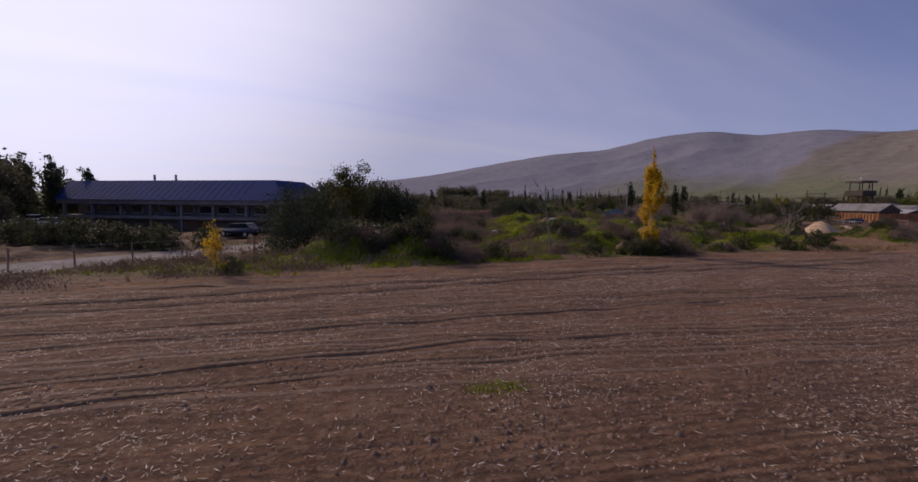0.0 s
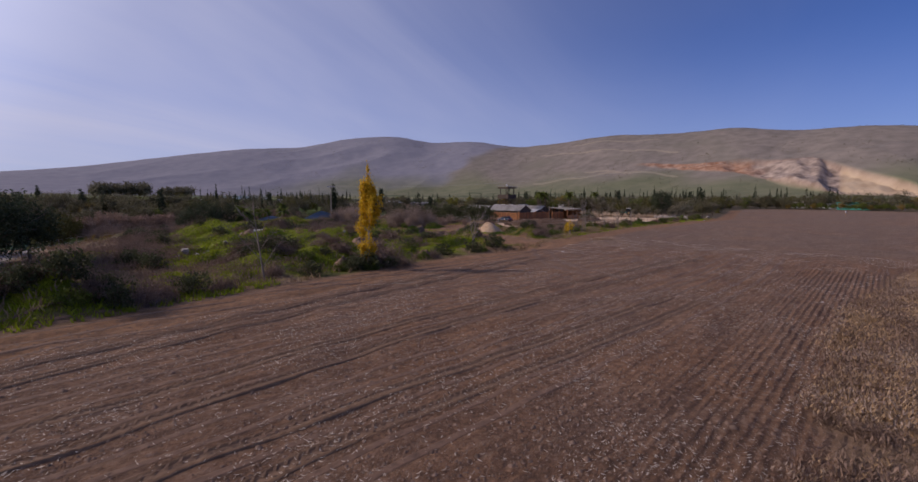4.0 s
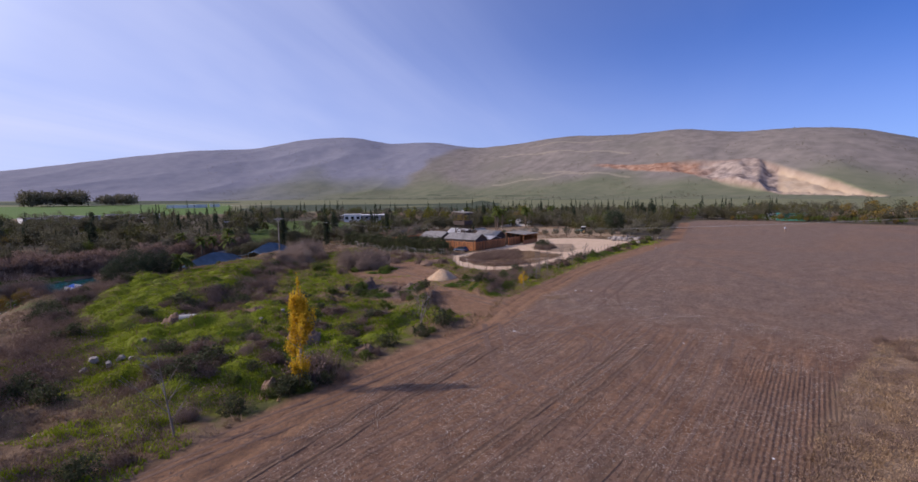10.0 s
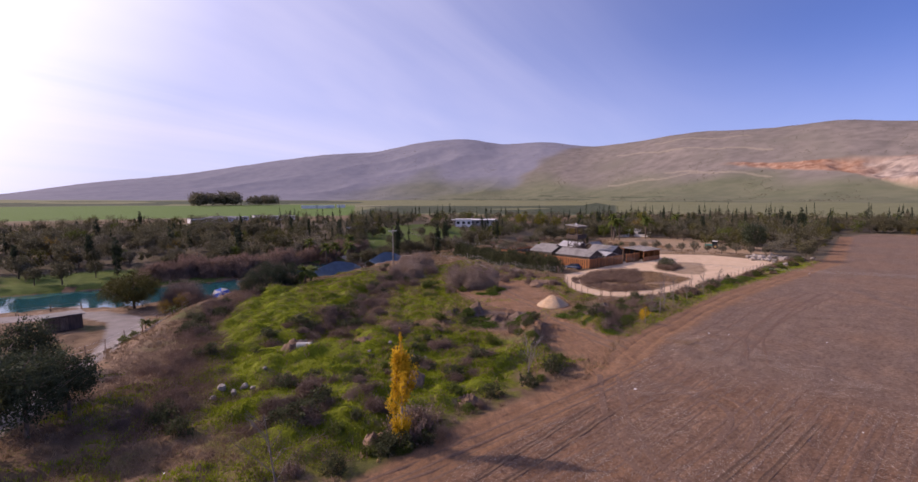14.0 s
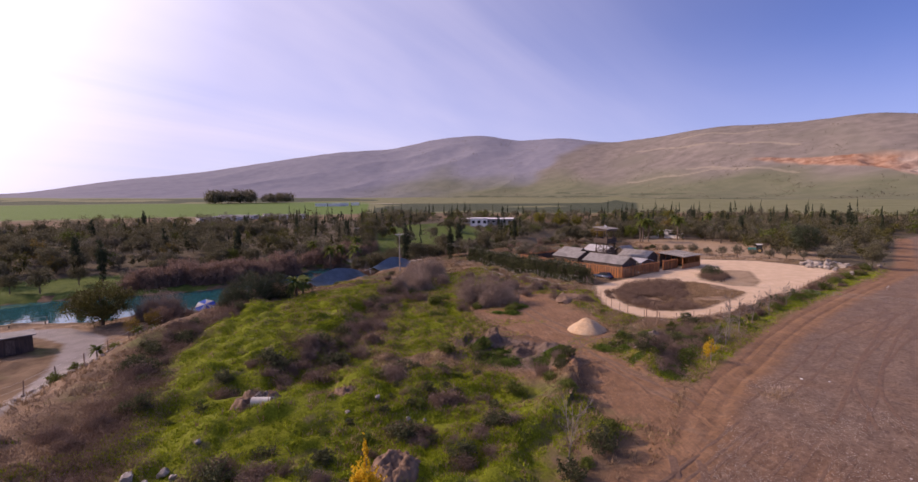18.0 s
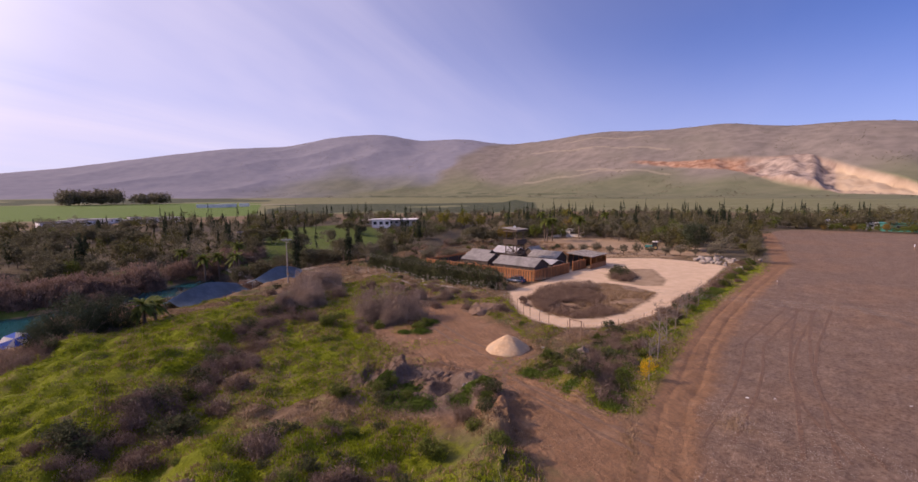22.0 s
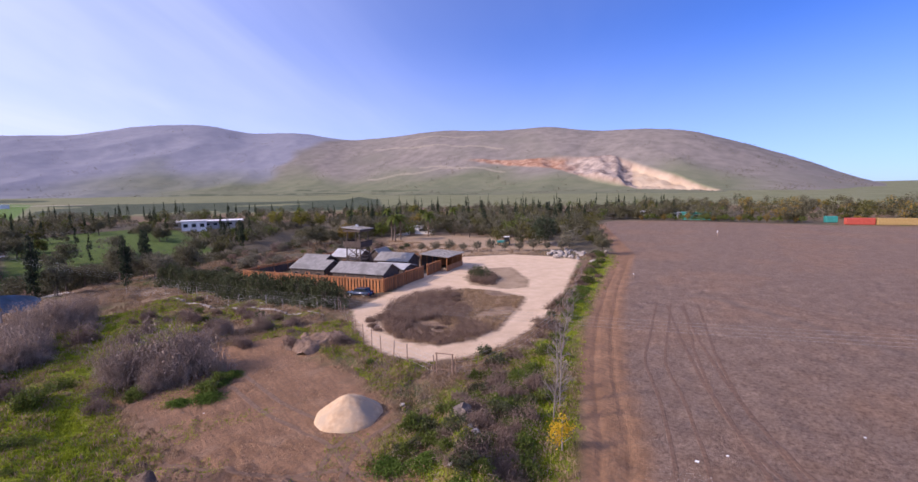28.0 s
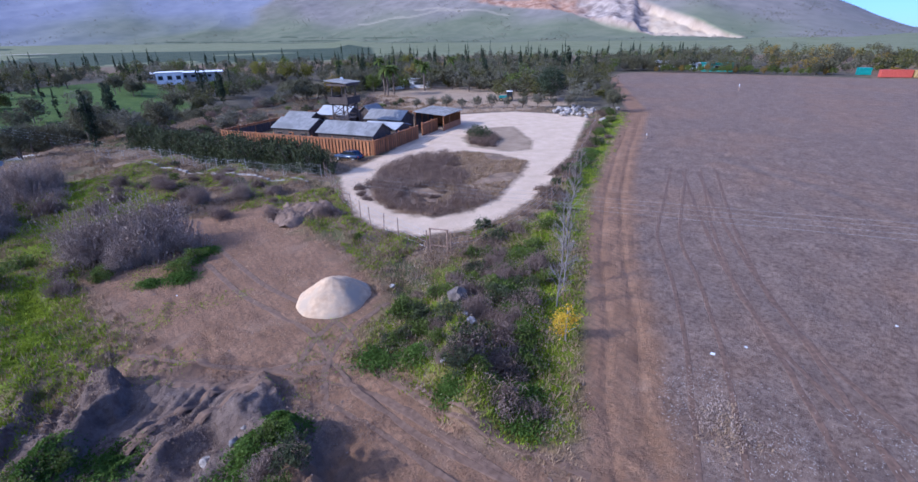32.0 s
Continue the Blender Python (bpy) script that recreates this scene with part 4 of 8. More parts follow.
# plants: leaves are small quads in clumps, trunks are tapered tubes
def leaf_quads(C, size, rng, aspect=0.6, up=0.0):
    n = len(C)
    a = rng.normal(size=(n, 3))
    a[:, 2] += up * np.sign(a[:, 2] + 1e-6) * 2
    a /= np.linalg.norm(a, axis=1, keepdims=True)
    b = np.cross(a, rng.normal(size=(n, 3)))
    b /= np.linalg.norm(b, axis=1, keepdims=True)
    s = size * rng.uniform(0.6, 1.3, (n, 1))
    a, b = a * s, b * s * aspect
    V = np.stack([C - a, C + b * 0.9, C + a, C - b * 0.9], 1).reshape(-1, 3)
    return V, np.arange(4 * n).reshape(-1, 4)


def clumps(rng, n, per, radius, centre, clump, hollow=0.35):
    """Leaf places: clumps spread through an ellipsoid, thick towards its skin."""
    d = rng.normal(size=(n, 3))
    d /= np.linalg.norm(d, axis=1, keepdims=True)
    r = (hollow + (1 - hollow) * rng.random((n, 1)) ** 0.6) * rng.uniform(0.75, 1.12, (n, 1))
    P = d * r * np.array(radius) + np.array(centre)
    return (P[:, None] + rng.normal(size=(n, per, 3)) * clump * rng.uniform(0.5, 1.0, (n, 1, 1))).reshape(-1, 3)


def tubes(lines, sides=5):
    """Tapered tubes along lines of (x, y, z, radius)."""
    V, F, base = [], [], 0
    for line in lines:
        P = np.array(line, float)
        T = np.gradient(P[:, :3], axis=0)
        T /= np.linalg.norm(T, axis=1, keepdims=True) + 1e-9
        side = np.cross(T, [0.3, 0.9, 0.2])
        side /= np.linalg.norm(side, axis=1, keepdims=True) + 1e-9
        other = np.cross(T, side)
        for p, s, o in zip(P, side, other):
            for k in range(sides):
                a = 6.2832 * k / sides
                V.append(p[:3] + (s * math.cos(a) + o * math.sin(a)) * p[3])
        for i in range(len(P) - 1):
            for k in range(sides):
                q = base + i * sides
                F.append((q + k, q + (k + 1) % sides, q + sides + (k + 1) % sides, q + sides + k))
        base = len(V)
    return np.array(V), np.array(F)


def branching(rng, height, start, n, reach, r0, lift=0.6, sub=0, droop=0.0):
    """A leaning trunk with limbs, and twigs where asked."""
    bend = rng.normal(size=2) * 0.04 * height
    line = [(bend[0] * s * s, bend[1] * s * s, height * s, r0 * (1 - 0.82 * s) + 0.008) for s in np.linspace(0, 1, 7)]
    lines = [line]
    for i in range(n):
        s = start + (0.96 - start) * (i + rng.random()) / n
        a = rng.uniform(0, 6.28)
        ln = reach * (1.15 - 0.6 * s) * rng.uniform(0.7, 1.2)
        p = np.array([bend[0] * s * s, bend[1] * s * s, height * s])
        d = np.array([math.cos(a), math.sin(a), lift * rng.uniform(0.7, 1.4)])
        rr = r0 * (1 - 0.8 * s) * 0.55
        limb = [(*(p + d * ln * u + np.array([0, 0, 0.18 * ln * u * u - droop * u * u])), rr * (1 - 0.85 * u) + 0.006) for u in (0, 0.3, 0.65, 1)]
        lines.append(limb)
        for _ in range(sub):
            u = rng.uniform(0.3, 0.95)
            q = p + d * ln * u
            e = d * 0.6 + rng.normal(size=3) * 0.55
            tw = ln * rng.uniform(0.25, 0.5)
            lines.append([(*(q + e * tw * v), 0.016 * (1 - 0.8 * v) + 0.004) for v in (0, 0.5, 1)])
    return lines


HIDE = Matrix.Translation((0, 0, -60))


def make_tree(name, seed, height, crown_r, crown_z, leaf_mat, n=60, per=26, clump=0.35, leaf=0.13, trunk_r=0.14, bark=None, start=0.35, sub=0, label="", category="tree", up=0.0, hollow=0.35):
    rng = np.random.default_rng(seed)
    root = empty(name, HIDE, label, category)
    V, F = tubes(branching(rng, min(height * 0.92, crown_z + crown_r[2] * 0.75), start, 8, crown_r[0] * 0.9, trunk_r, sub=sub))
    obj_mesh("trunk", V, F, bark or M_BARK, root)
    C = clumps(rng, n, per, crown_r, (0, 0, crown_z), clump, hollow)
    C = C[C[:, 2] > 0.15]
    V, F = leaf_quads(C, leaf, rng, up=up)
    obj_mesh("crown", V, F, leaf_mat, root)
    return root


def make_bush(name, seed, radius, leaf_mat, n=40, per=26, clump=0.22, leaf=0.09, label="", category="bush", up=0.0):
    rng = np.random.default_rng(seed)
    C = clumps(rng, n, per, radius, (0, 0, radius[2] * 0.55), clump, 0.25)
    C[:, 2] = np.abs(C[:, 2])
    root = empty(name, HIDE, label, category)
    V, F = leaf_quads(C, leaf, rng, up=up)
    obj_mesh("foliage", V, F, leaf_mat, root)
    lines = []
    for _ in range(16):
        d = rng.normal(size=3) * np.array(radius) * 0.5
        lines.append([(d[0] * 0.15, d[1] * 0.15, -0.05, 0.035), (d[0] * 0.6, d[1] * 0.6, radius[2] * 0.6, 0.022), (d[0], d[1], radius[2] * rng.uniform(0.9, 1.4), 0.008)])
    V, F = tubes(lines, 4)
    tagged(obj_mesh("stem", V, F, M_BARK, root), kind="stuff")
    return root


def make_twigbush(name, seed, radius, mat, n=260, label="", category="bush"):
    """A leafless bush: thin stems that fan out from the ground, with dry bits."""
    rng = np.random.default_rng(seed)
    lines = []
    heart, tallness = rng.normal(size=(9, 2)) * np.array(radius[:2]) * 0.42, rng.uniform(0.55, 1.3, 9)
    for _ in range(n):
        a, e = rng.uniform(0, 6.28), rng.uniform(0.1, 1.0)
        c = int(rng.integers(9))
        o = heart[c] + rng.normal(size=2) * np.array(radius[:2]) * 0.2
        d = np.array([math.cos(a) * e * 0.6, math.sin(a) * e * 0.6, 1.0])
        ln = radius[2] * tallness[c] * rng.uniform(0.4, 1.15) * max(0.35, 1 - 0.45 * (o[0] ** 2 / radius[0] ** 2 + o[1] ** 2 / radius[1] ** 2))
        lines.append([(o[0], o[1], 0, 0.020), (*(np.array([*o, 0]) + d * ln * 0.55), 0.014), (*(np.array([*o, 0]) + d * ln + rng.normal(size=3) * 0.08), 0.005)])
    V, F = tubes(lines, 3)
    tips = np.array([l[2][:3] for l in lines] + [l[1][:3] for l in lines])
    C = (tips[:, None] + rng.normal(size=(len(tips), 3, 3)) * 0.15).reshape(-1, 3)
    C[:, 2] = np.maximum(C[:, 2], 0.05)
    V2, F2 = leaf_quads(C, 0.085, rng, 0.4, up=0.5)
    root = empty(name, HIDE, label, category)
    tagged(obj_mesh("stem", V, F, mat, root), kind="stuff")
    tagged(obj_mesh("dry_foliage", V2, F2, mat, root), kind="stuff")
    return root


def make_palm(name, seed, height, label):
    rng = np.random.default_rng(seed)
    root = empty(name, HIDE, label, "palm")
    V, F = tubes([[(0.02 * height * s, 0, height * s, 0.24 - 0.05 * s + 0.02 * math.sin(60 * s)) for s in np.linspace(0, 1, 14)]], 8)
    obj_mesh("trunk", V, F, M_BARK, root)
    VV, FF, base = [], [], 0
    for i in range(46):
        a, e = rng.uniform(0, 6.28), rng.uniform(-0.6, 1.25)
        ln = rng.uniform(1.7, 2.5)
        side = np.array([-math.sin(a), math.cos(a), 0])
        P = []
        for s in np.linspace(0.05, 1, 8):
            P.append(np.array([math.cos(a) * ln * s * math.cos(e * 0.6), math.sin(a) * ln * s * math.cos(e * 0.6), height + ln * (s * math.sin(e) - 0.5 * s * s)]))
        for p, q, s in zip(P, P[1:], np.linspace(0.05, 1, 8)):
            w = 0.26 * math.sin(3.0 * s + 0.15) + 0.03
            for sg in (-1, 1):
                VV += [p, q, q + side * w * sg - [0, 0, w * 0.4], p + side * w * sg - [0, 0, w * 0.4]]
                FF.append((base, base + 1, base + 2, base + 3))
                base += 4
    obj_mesh("crown", np.array(VV), np.array(FF), M_LEAF_GREEN, root)
    return root


hr_ = np.random.default_rng(107)
pick = hr_.integers(0, B.size, 60000)
pb, ps = bd.ravel()[pick], S.ravel()[pick]
pick = pick[(pb > 14) & (pb < 97) & (ps > 0.05) & (ps < 0.72) & (cut.ravel()[pick] < 0.05) & (lumps(hx.ravel()[pick], hy.ravel()[pick], 60) + hr_.normal(size=len(pick)) * 0.5 > 0.55)][:3800]
C = np.stack([hx.ravel()[pick], hy.ravel()[pick], hz.ravel()[pick] + 0.6], 1) + hr_.normal(size=(len(pick), 3)) * np.array([3, 3, 0])
C = np.repeat(C, 7, 0)
C = C + hr_.normal(size=C.shape) * np.array([1.1, 1.1, 0.7])
V, F = leaf_quads(C, 0.75, hr_, 0.7)
tagged(obj_mesh("shrubs", V, F, M_LEAF_OLIVE), "low grey-green shrubs dotted over the bare hillside", "shrubs", kind="stuff")

KIND = {
    "near": [make_tree("evergreen_tree", 110 + i, 5.2, (2.3, 2.1, 2.0), 3.2, M_LEAF_CYPRESS, n=170, per=34, clump=0.34, leaf=0.10, sub=2, label="dense dark evergreen tree on the slope by the lane") for i in range(2)],
    "dark": [make_tree("tree", 10 + i, 5.2, (2.3, 2.1, 2.0), 3.2, M_LEAF_DARK, n=84, per=30, clump=0.36, leaf=0.14, label="dense dark green broadleaf tree") for i in range(4)],
    "olive": [make_tree("olive_tree", 20 + i, 4.2, (2.0, 1.9, 1.5), 2.7, M_LEAF_OLIVE, n=76, per=28, clump=0.3, leaf=0.125, label="grey-green olive tree with a rounded crown") for i in range(3)],
    "green": [make_tree("leafy_tree", 30 + i, 5.0, (2.2, 2.2, 2.0), 3.0, M_LEAF_GREEN, n=85, per=42, clump=0.34, leaf=0.11, label="mid-green leafy tree with an uneven crown") for i in range(2)],
    "autumn": [make_tree("autumn_tree", 40 + i, 5.4, (2.2, 2.1, 2.3), 3.1, M_LEAF_AUTUMN, n=80, per=40, clump=0.36, leaf=0.11, label="autumn-coloured yellow-brown leafy tree") for i in range(2)],
    "cypress": [make_tree("cypress", 50 + i, 9.0, (0.85, 0.85, 4.3), 4.6, M_LEAF_CYPRESS, n=110, per=20, clump=0.22, leaf=0.16, trunk_r=0.12, label="tall slim dark cypress tree", up=1.0, hollow=0.2) for i in range(2)],
    "bush": [make_bush("bush", 60 + i, (1.5, 1.4, 1.2), M_LEAF_BUSH, n=60, leaf=0.10, label="low dark green bush among dry grass") for i in range(3)],
    "greenbush": [make_bush("bush", 70 + i, (1.3, 1.2, 0.8), M_LEAF_GREEN, n=60, leaf=0.09, label="low fresh green bush of leafy weeds") for i in range(3)],
    "twig": [make_twigbush("dry_bush", 80 + i, (1.5, 1.4, 1.5), M_TWIG, label="leafless grey-brown dry bush") for i in range(3)],
    "scrub": [make_twigbush("scrub_bush", 85 + i, (1.3, 1.2, 1.1), M_SCRUB, label="dense dry scrub bush on the gravel island") for i in range(2)],
    "brown": [make_bush("brown_bush", 90 + i, (1.9, 1.8, 1.6), M_LEAF_BROWN, n=70, per=28, clump=0.26, leaf=0.10, label="reddish-brown bank-side bush of dry reeds", up=0.6) for i in range(3)],
    "bigtwig": [make_twigbush("dry_bush", 95 + i, (2.7, 2.4, 2.5), M_TWIG_PALE, n=1100, label="broad pale grey leafless bush") for i in range(2)],
    "gold": [make_tree("broadleaf_tree", 140 + i, 5.6, (2.5, 2.3, 2.2), 3.2, M_LEAF_GOLD, n=85, per=36, clump=0.38, leaf=0.14, label="rounded yellow-green broadleaf tree") for i in range(2)],
    "palm": [make_palm("palm", 100, 6.5, "tall date palm with arching fronds"), make_palm("palm", 101, 3.0, "short date palm with arching fronds")],
}
PLACED = set()
PRNG = np.random.default_rng(77)


def plant(kind, x, y, size=1.0, tall=1.0, which=None, sink=0.05, z=None, label=""):
    src = KIND[kind][int(PRNG.integers(len(KIND[kind]))) if which is None else which]
    m = Matrix.Translation((x, y, (ground_z(x, y) if z is None else z) - sink)) @ Matrix.Rotation(float(PRNG.uniform(0, 6.28)), 4, "Z") @ Matrix.Diagonal((size, size, size * tall, 1))
    if src not in PLACED:
        PLACED.add(src)
        src.matrix_basis = m
        ob = src
    else:
        ob = src.copy() if not src.children else None
        if ob is None:
            ob = copy_thing(src, Matrix.Identity(4))
        else:
            scene.collection.objects.link(ob)
        ob.matrix_basis = m
    if label:
        ob["label"] = label
    return ob


# the slim yellow poplar at the field's edge, its sapling kin and the bare trees
def make_poplar(seed, high, wide, label, n=210, per=36):
    """A slim tree whose upright boughs taper to a thin tip, with ragged gaps."""
    rng = np.random.default_rng(seed)
    root = empty("poplar", HIDE, label, "tree")
    lines = [[(0.05 * math.sin(3 * q), 0.04 * math.cos(4 * q), q * high * 0.97, 0.12 * (1 - q) + 0.012) for q in np.linspace(0, 1, 9)]]
    tips = []
    for _ in range(34):
        q, a = rng.uniform(0.1, 0.8), rng.uniform(0, 6.28)
        out = wide * rng.uniform(0.55, 1.15) * (min(1.0, q / 0.22) if q < 0.3 else max(0.2, 1 - (q - 0.3) / 0.75))
        z0 = q * high
        end = (out * math.cos(a), out * math.sin(a), z0 + out * rng.uniform(1.2, 2.4))
        lines.append([(0, 0, z0, 0.03), (end[0] * 0.6, end[1] * 0.6, z0 + (end[2] - z0) * 0.45, 0.02), (*end, 0.006)])
        tips.append((z0, np.array(end)))
    V, F = tubes(lines, 5)
    obj_mesh("trunk", V, F, M_BARK_PALE, root)
    C = []
    for _ in range(n):
        z0, end = tips[int(rng.integers(len(tips)))]
        u = rng.uniform(0.35, 1.05)
        C.append(np.array([end[0] * u, end[1] * u, z0 + (end[2] - z0) * u]) + rng.normal(size=(per, 3)) * np.array([0.13, 0.13, 0.24]))
    for z in np.linspace(0.55, 1.0, 22):
        C.append(np.array([0, 0, z * high]) + rng.normal(size=(per // 2, 3)) * np.array([0.30 * (1.12 - z), 0.30 * (1.12 - z), 0.2]))
    V, F = leaf_quads(np.concatenate(C), 0.085, rng, up=0.4)
    obj_mesh("crown", V, F, M_LEAF_YELLOW, root)
    return root


yellow = make_poplar(5, 8.0, 1.1, "slim young poplar with bright yellow leaves")
yellow.matrix_basis = Matrix.Translation((17.6, 35.3, ground_z(17.6, 35.3) - 0.1))
sapling = make_tree("poplar", 6, 2.9, (0.45, 0.45, 1.3), 1.6, M_LEAF_YELLOW, n=34, per=26, clump=0.16, leaf=0.06, trunk_r=0.04, bark=M_BARK_PALE, start=0.2, up=0.4, hollow=0.15, label="yellow poplar sapling beside the field fence")
sapling.matrix_basis = Matrix.Translation((-10.8, 24.4, ground_z(-10.8, 24.4) - 0.05))
gold = make_tree("poplar", 7, 2.9, (0.75, 0.7, 1.1), 1.5, M_LEAF_YELLOW, n=32, per=22, clump=0.2, leaf=0.07, trunk_r=0.05, bark=M_BARK_PALE, start=0.15, up=0.3, hollow=0.15, label="small yellow-leaved sapling beside the dirt track")
gold.matrix_basis = Matrix.Translation((58.4, 49.2, ground_z(58.4, 49.2) - 0.05))


def bare_tree(seed, x, y, height, reach, lean, label, n=14, sub=4):
    rng = np.random.default_rng(seed)
    V, F = tubes(branching(rng, height, 0.2, n, reach, 0.03 + 0.006 * height, lift=1.1, sub=sub), 5)
    ob = obj_mesh("bare_tree", V, F, M_BARK_GREY)
    ob.matrix_basis = Matrix.Translation((x, y, ground_z(x, y) - 0.1)) @ Matrix.Rotation(radians(lean), 4, "Y")
    return tagged(ob, label, "tree")


bare_tree(1, 9.4, 33.6, 5.2, 1.5, -7, "thin leafless tree with pale twisted branches", 9, 3)
bare_tree(2, 32.5, 41.0, 3.4, 1.9, 6, "low bare tree with pale spreading branches", 10, 6)
for k_, (bx_, by_, bh_) in enumerate([(64.4, 51.6, 5.0), (66.5, 52.6, 5.6), (70.0, 53.6, 4.6), (76, 55.6, 4.2), (61.6, 51.0, 3.2), (84, 58.0, 3.6), (92, 60.0, 3.4)]):
    bare_tree(10 + k_, bx_, by_, bh_, 0.9, 3 - k_, "slim leafless poplar with upright pale twigs", 16, 5)

# large trees by the lane and the hall
t1 = make_tree("tree", 301, 7.8, (2.2, 2.0, 2.2), 5.3, M_LEAF_AUTUMN_DARK, n=46, per=120, clump=0.36, leaf=0.095, trunk_r=0.13, start=0.5, sub=3, hollow=0.3, label="airy tree with a thin trunk and sparse olive-green leaves")
t1.matrix_basis = Matrix.Translation((-6.9, 41.0, ground_z(-6.9, 41) - 0.1))
t2 = make_bush("bush", 302, (3.5, 3.1, 3.6), M_LEAF_CYPRESS, n=240, per=60, clump=0.42, leaf=0.085, label="large dense dark evergreen bush beside the lane")
t2.matrix_basis = Matrix.Translation((-9.6, 35.5, -0.1))
for x, y, s in ((-9.5, 66, 1.1), (-13, 60, 1.3), (-8, 53, 1.15), (-6.4, 57, 0.9), (-16, 70, 1.3), (-5.4, 49, 1.2), (-3.6, 51.8, 1.05), (-11, 47, 1.1)):
    plant("near", x, y, s)
for x, y, s in ((-21, 37, 1.0), (-23.5, 37.5, 1.1), (-26, 38, 1.2), (-28.5, 38.5, 1.1), (-31, 39, 1.3), (-19, 39.5, 0.9), (-24, 41, 1.0), (-33, 40, 1.2), (-36, 41, 1.2)):
    plant("bush", x, y, s * 1.05, 1.0, label="clipped dark green bush in front of the hall")
for x, y, s in ((-47.5, 49, 1.2), (-51, 53.5, 1.75), (-56, 56, 1.9), (-53.5, 59, 1.8), (-60, 58, 2.0), (-62, 52, 1.8), (-49, 46, 1.4), (-44.5, 47.5, 0.9)):
    plant("dark", x, y, s)
for x, y in ((-55, 63), (-53.5, 66), (-57, 70), (-60, 66), (-51.5, 70)):
    plant("cypress", x, y, 1.15)
for x, y, s in ((-80, 84, 1.5), (-76, 88, 1.4), (-72, 90, 1.5), (-84, 80, 1.5), (-88, 77, 1.4), (-69, 94, 1.3), (-66, 66, 1.1), (-61, 70, 0.95), (-57, 74, 1.0), (-53, 78, 0.9), (-71, 60, 1.1), (-49, 82, 0.8), (-75, 66, 1.1)):
    plant("cypress", x, y, s * 1.15, 1.0)

# scrub of the rough ground between field, lane and yard
for x, y, s, k in ((19.4, 36.4, 0.75, "greenbush"), (16.6, 35.6, 0.7, "bush"), (20.4, 35.2, 0.55, "twig"), (31.6, 39.6, 0.7, "bush"), (35.6, 41.2, 0.8, "bush"), (37.6, 42.6, 0.7, "greenbush"),
                   (33.5, 40.4, 0.5, "greenbush"), (24.5, 40.5, 0.7, "greenbush"), (27.5, 39.4, 0.65, "bush"), (12.8, 34.6, 0.6, "bush"), (10.5, 35.5, 0.6, "twig"), (13.8, 38, 0.6, "greenbush"),
                   (-2.0, 31.2, 0.8, "bush"), (-0.4, 31.0, 0.9, "bush"), (1.0, 31.4, 0.7, "bush"), (-3.4, 30.8, 0.7, "bush"), (-10.2, 25.0, 0.5, "bush")):
    plant(k, x, y, s)
for x, y, s in ((51.6, 84.6, 1.3), (49.4, 86.4, 1.1), (53.8, 82.8, 1.05), (44.6, 99.6, 1.0), (47, 103, 1.0), (55.5, 114.5, 1.0), (50.4, 82.4, 0.75), (52.6, 112, 1.2), (48.2, 108.4, 1.1), (45.8, 104, 0.9), (50, 114.5, 1.0), (41.5, 99, 0.8), (61.5, 92.5, 0.6), (65, 90, 0.6)):
    plant("bigtwig", x, y, s, 1.15)
for x, y, s in ((42, 92, 1.2),
                (38, 98, 1.1), (36, 92, 1.0), (51.5, 104, 1.2), (54, 98, 1.0), (63.2, 81.4, 0.85), (60, 86, 0.8), (66, 76.5, 0.7), (68, 88, 0.8), (57, 92, 0.8), (28, 72, 0.8), (25.5, 68, 0.9), (22.5, 66.5, 0.8),
                (30.5, 76, 0.8), (33, 83, 0.9), (57.6, 55.2, 0.65), (56.2, 52.5, 0.7), (59.5, 53, 0.6), (63.5, 55.5, 0.6)):
    plant("twig", x, y, s)
for x, y, s in ((51.6, 77.4, 0.9), (53.4, 78.6, 0.8), (47.8, 81.6, 0.8), (45, 88, 1.0), (42.5, 86, 1.1), (40, 80, 0.8), (43, 97, 0.9), (55.4, 58.6, 0.9), (54.6, 56.6, 0.8), (56.8, 51, 0.9), (55.2, 50.2, 0.8),
                (58.8, 57.2, 0.6), (60.5, 54.8, 0.8), (62, 57.6, 0.6), (66, 55.5, 0.9), (69, 56, 0.9), (73, 56.2, 0.9), (79, 57.4, 0.8), (88, 59.4, 0.8), (97, 61.4, 0.9), (104, 62.8, 0.9), (112, 64.6, 1.0), (120, 66.4, 1.0), (128, 68, 1.0), (136, 69.4, 1.0), (144, 71.2, 1.1),
                (39, 63, 0.5), (34.5, 64, 0.8), (31, 58, 0.8), (35.5, 52, 0.8), (38.5, 48.5, 0.8)):
    plant("greenbush", x, y, s)
srng = np.random.default_rng(31)
for _ in range(44):
    s_ = srng.uniform(0, 1)
    x = np.interp(s_, [0, 0.3, 0.6, 1], [1.5, 4.5, 6.0, 20]) + srng.normal() * 1.2
    y = np.interp(s_, [0, 0.3, 0.6, 1], [46, 64, 84, 103]) + srng.normal() * 1.5
    plant("twig" if srng.random() < 0.55 else "bush", x, y, srng.uniform(0.5, 0.95))
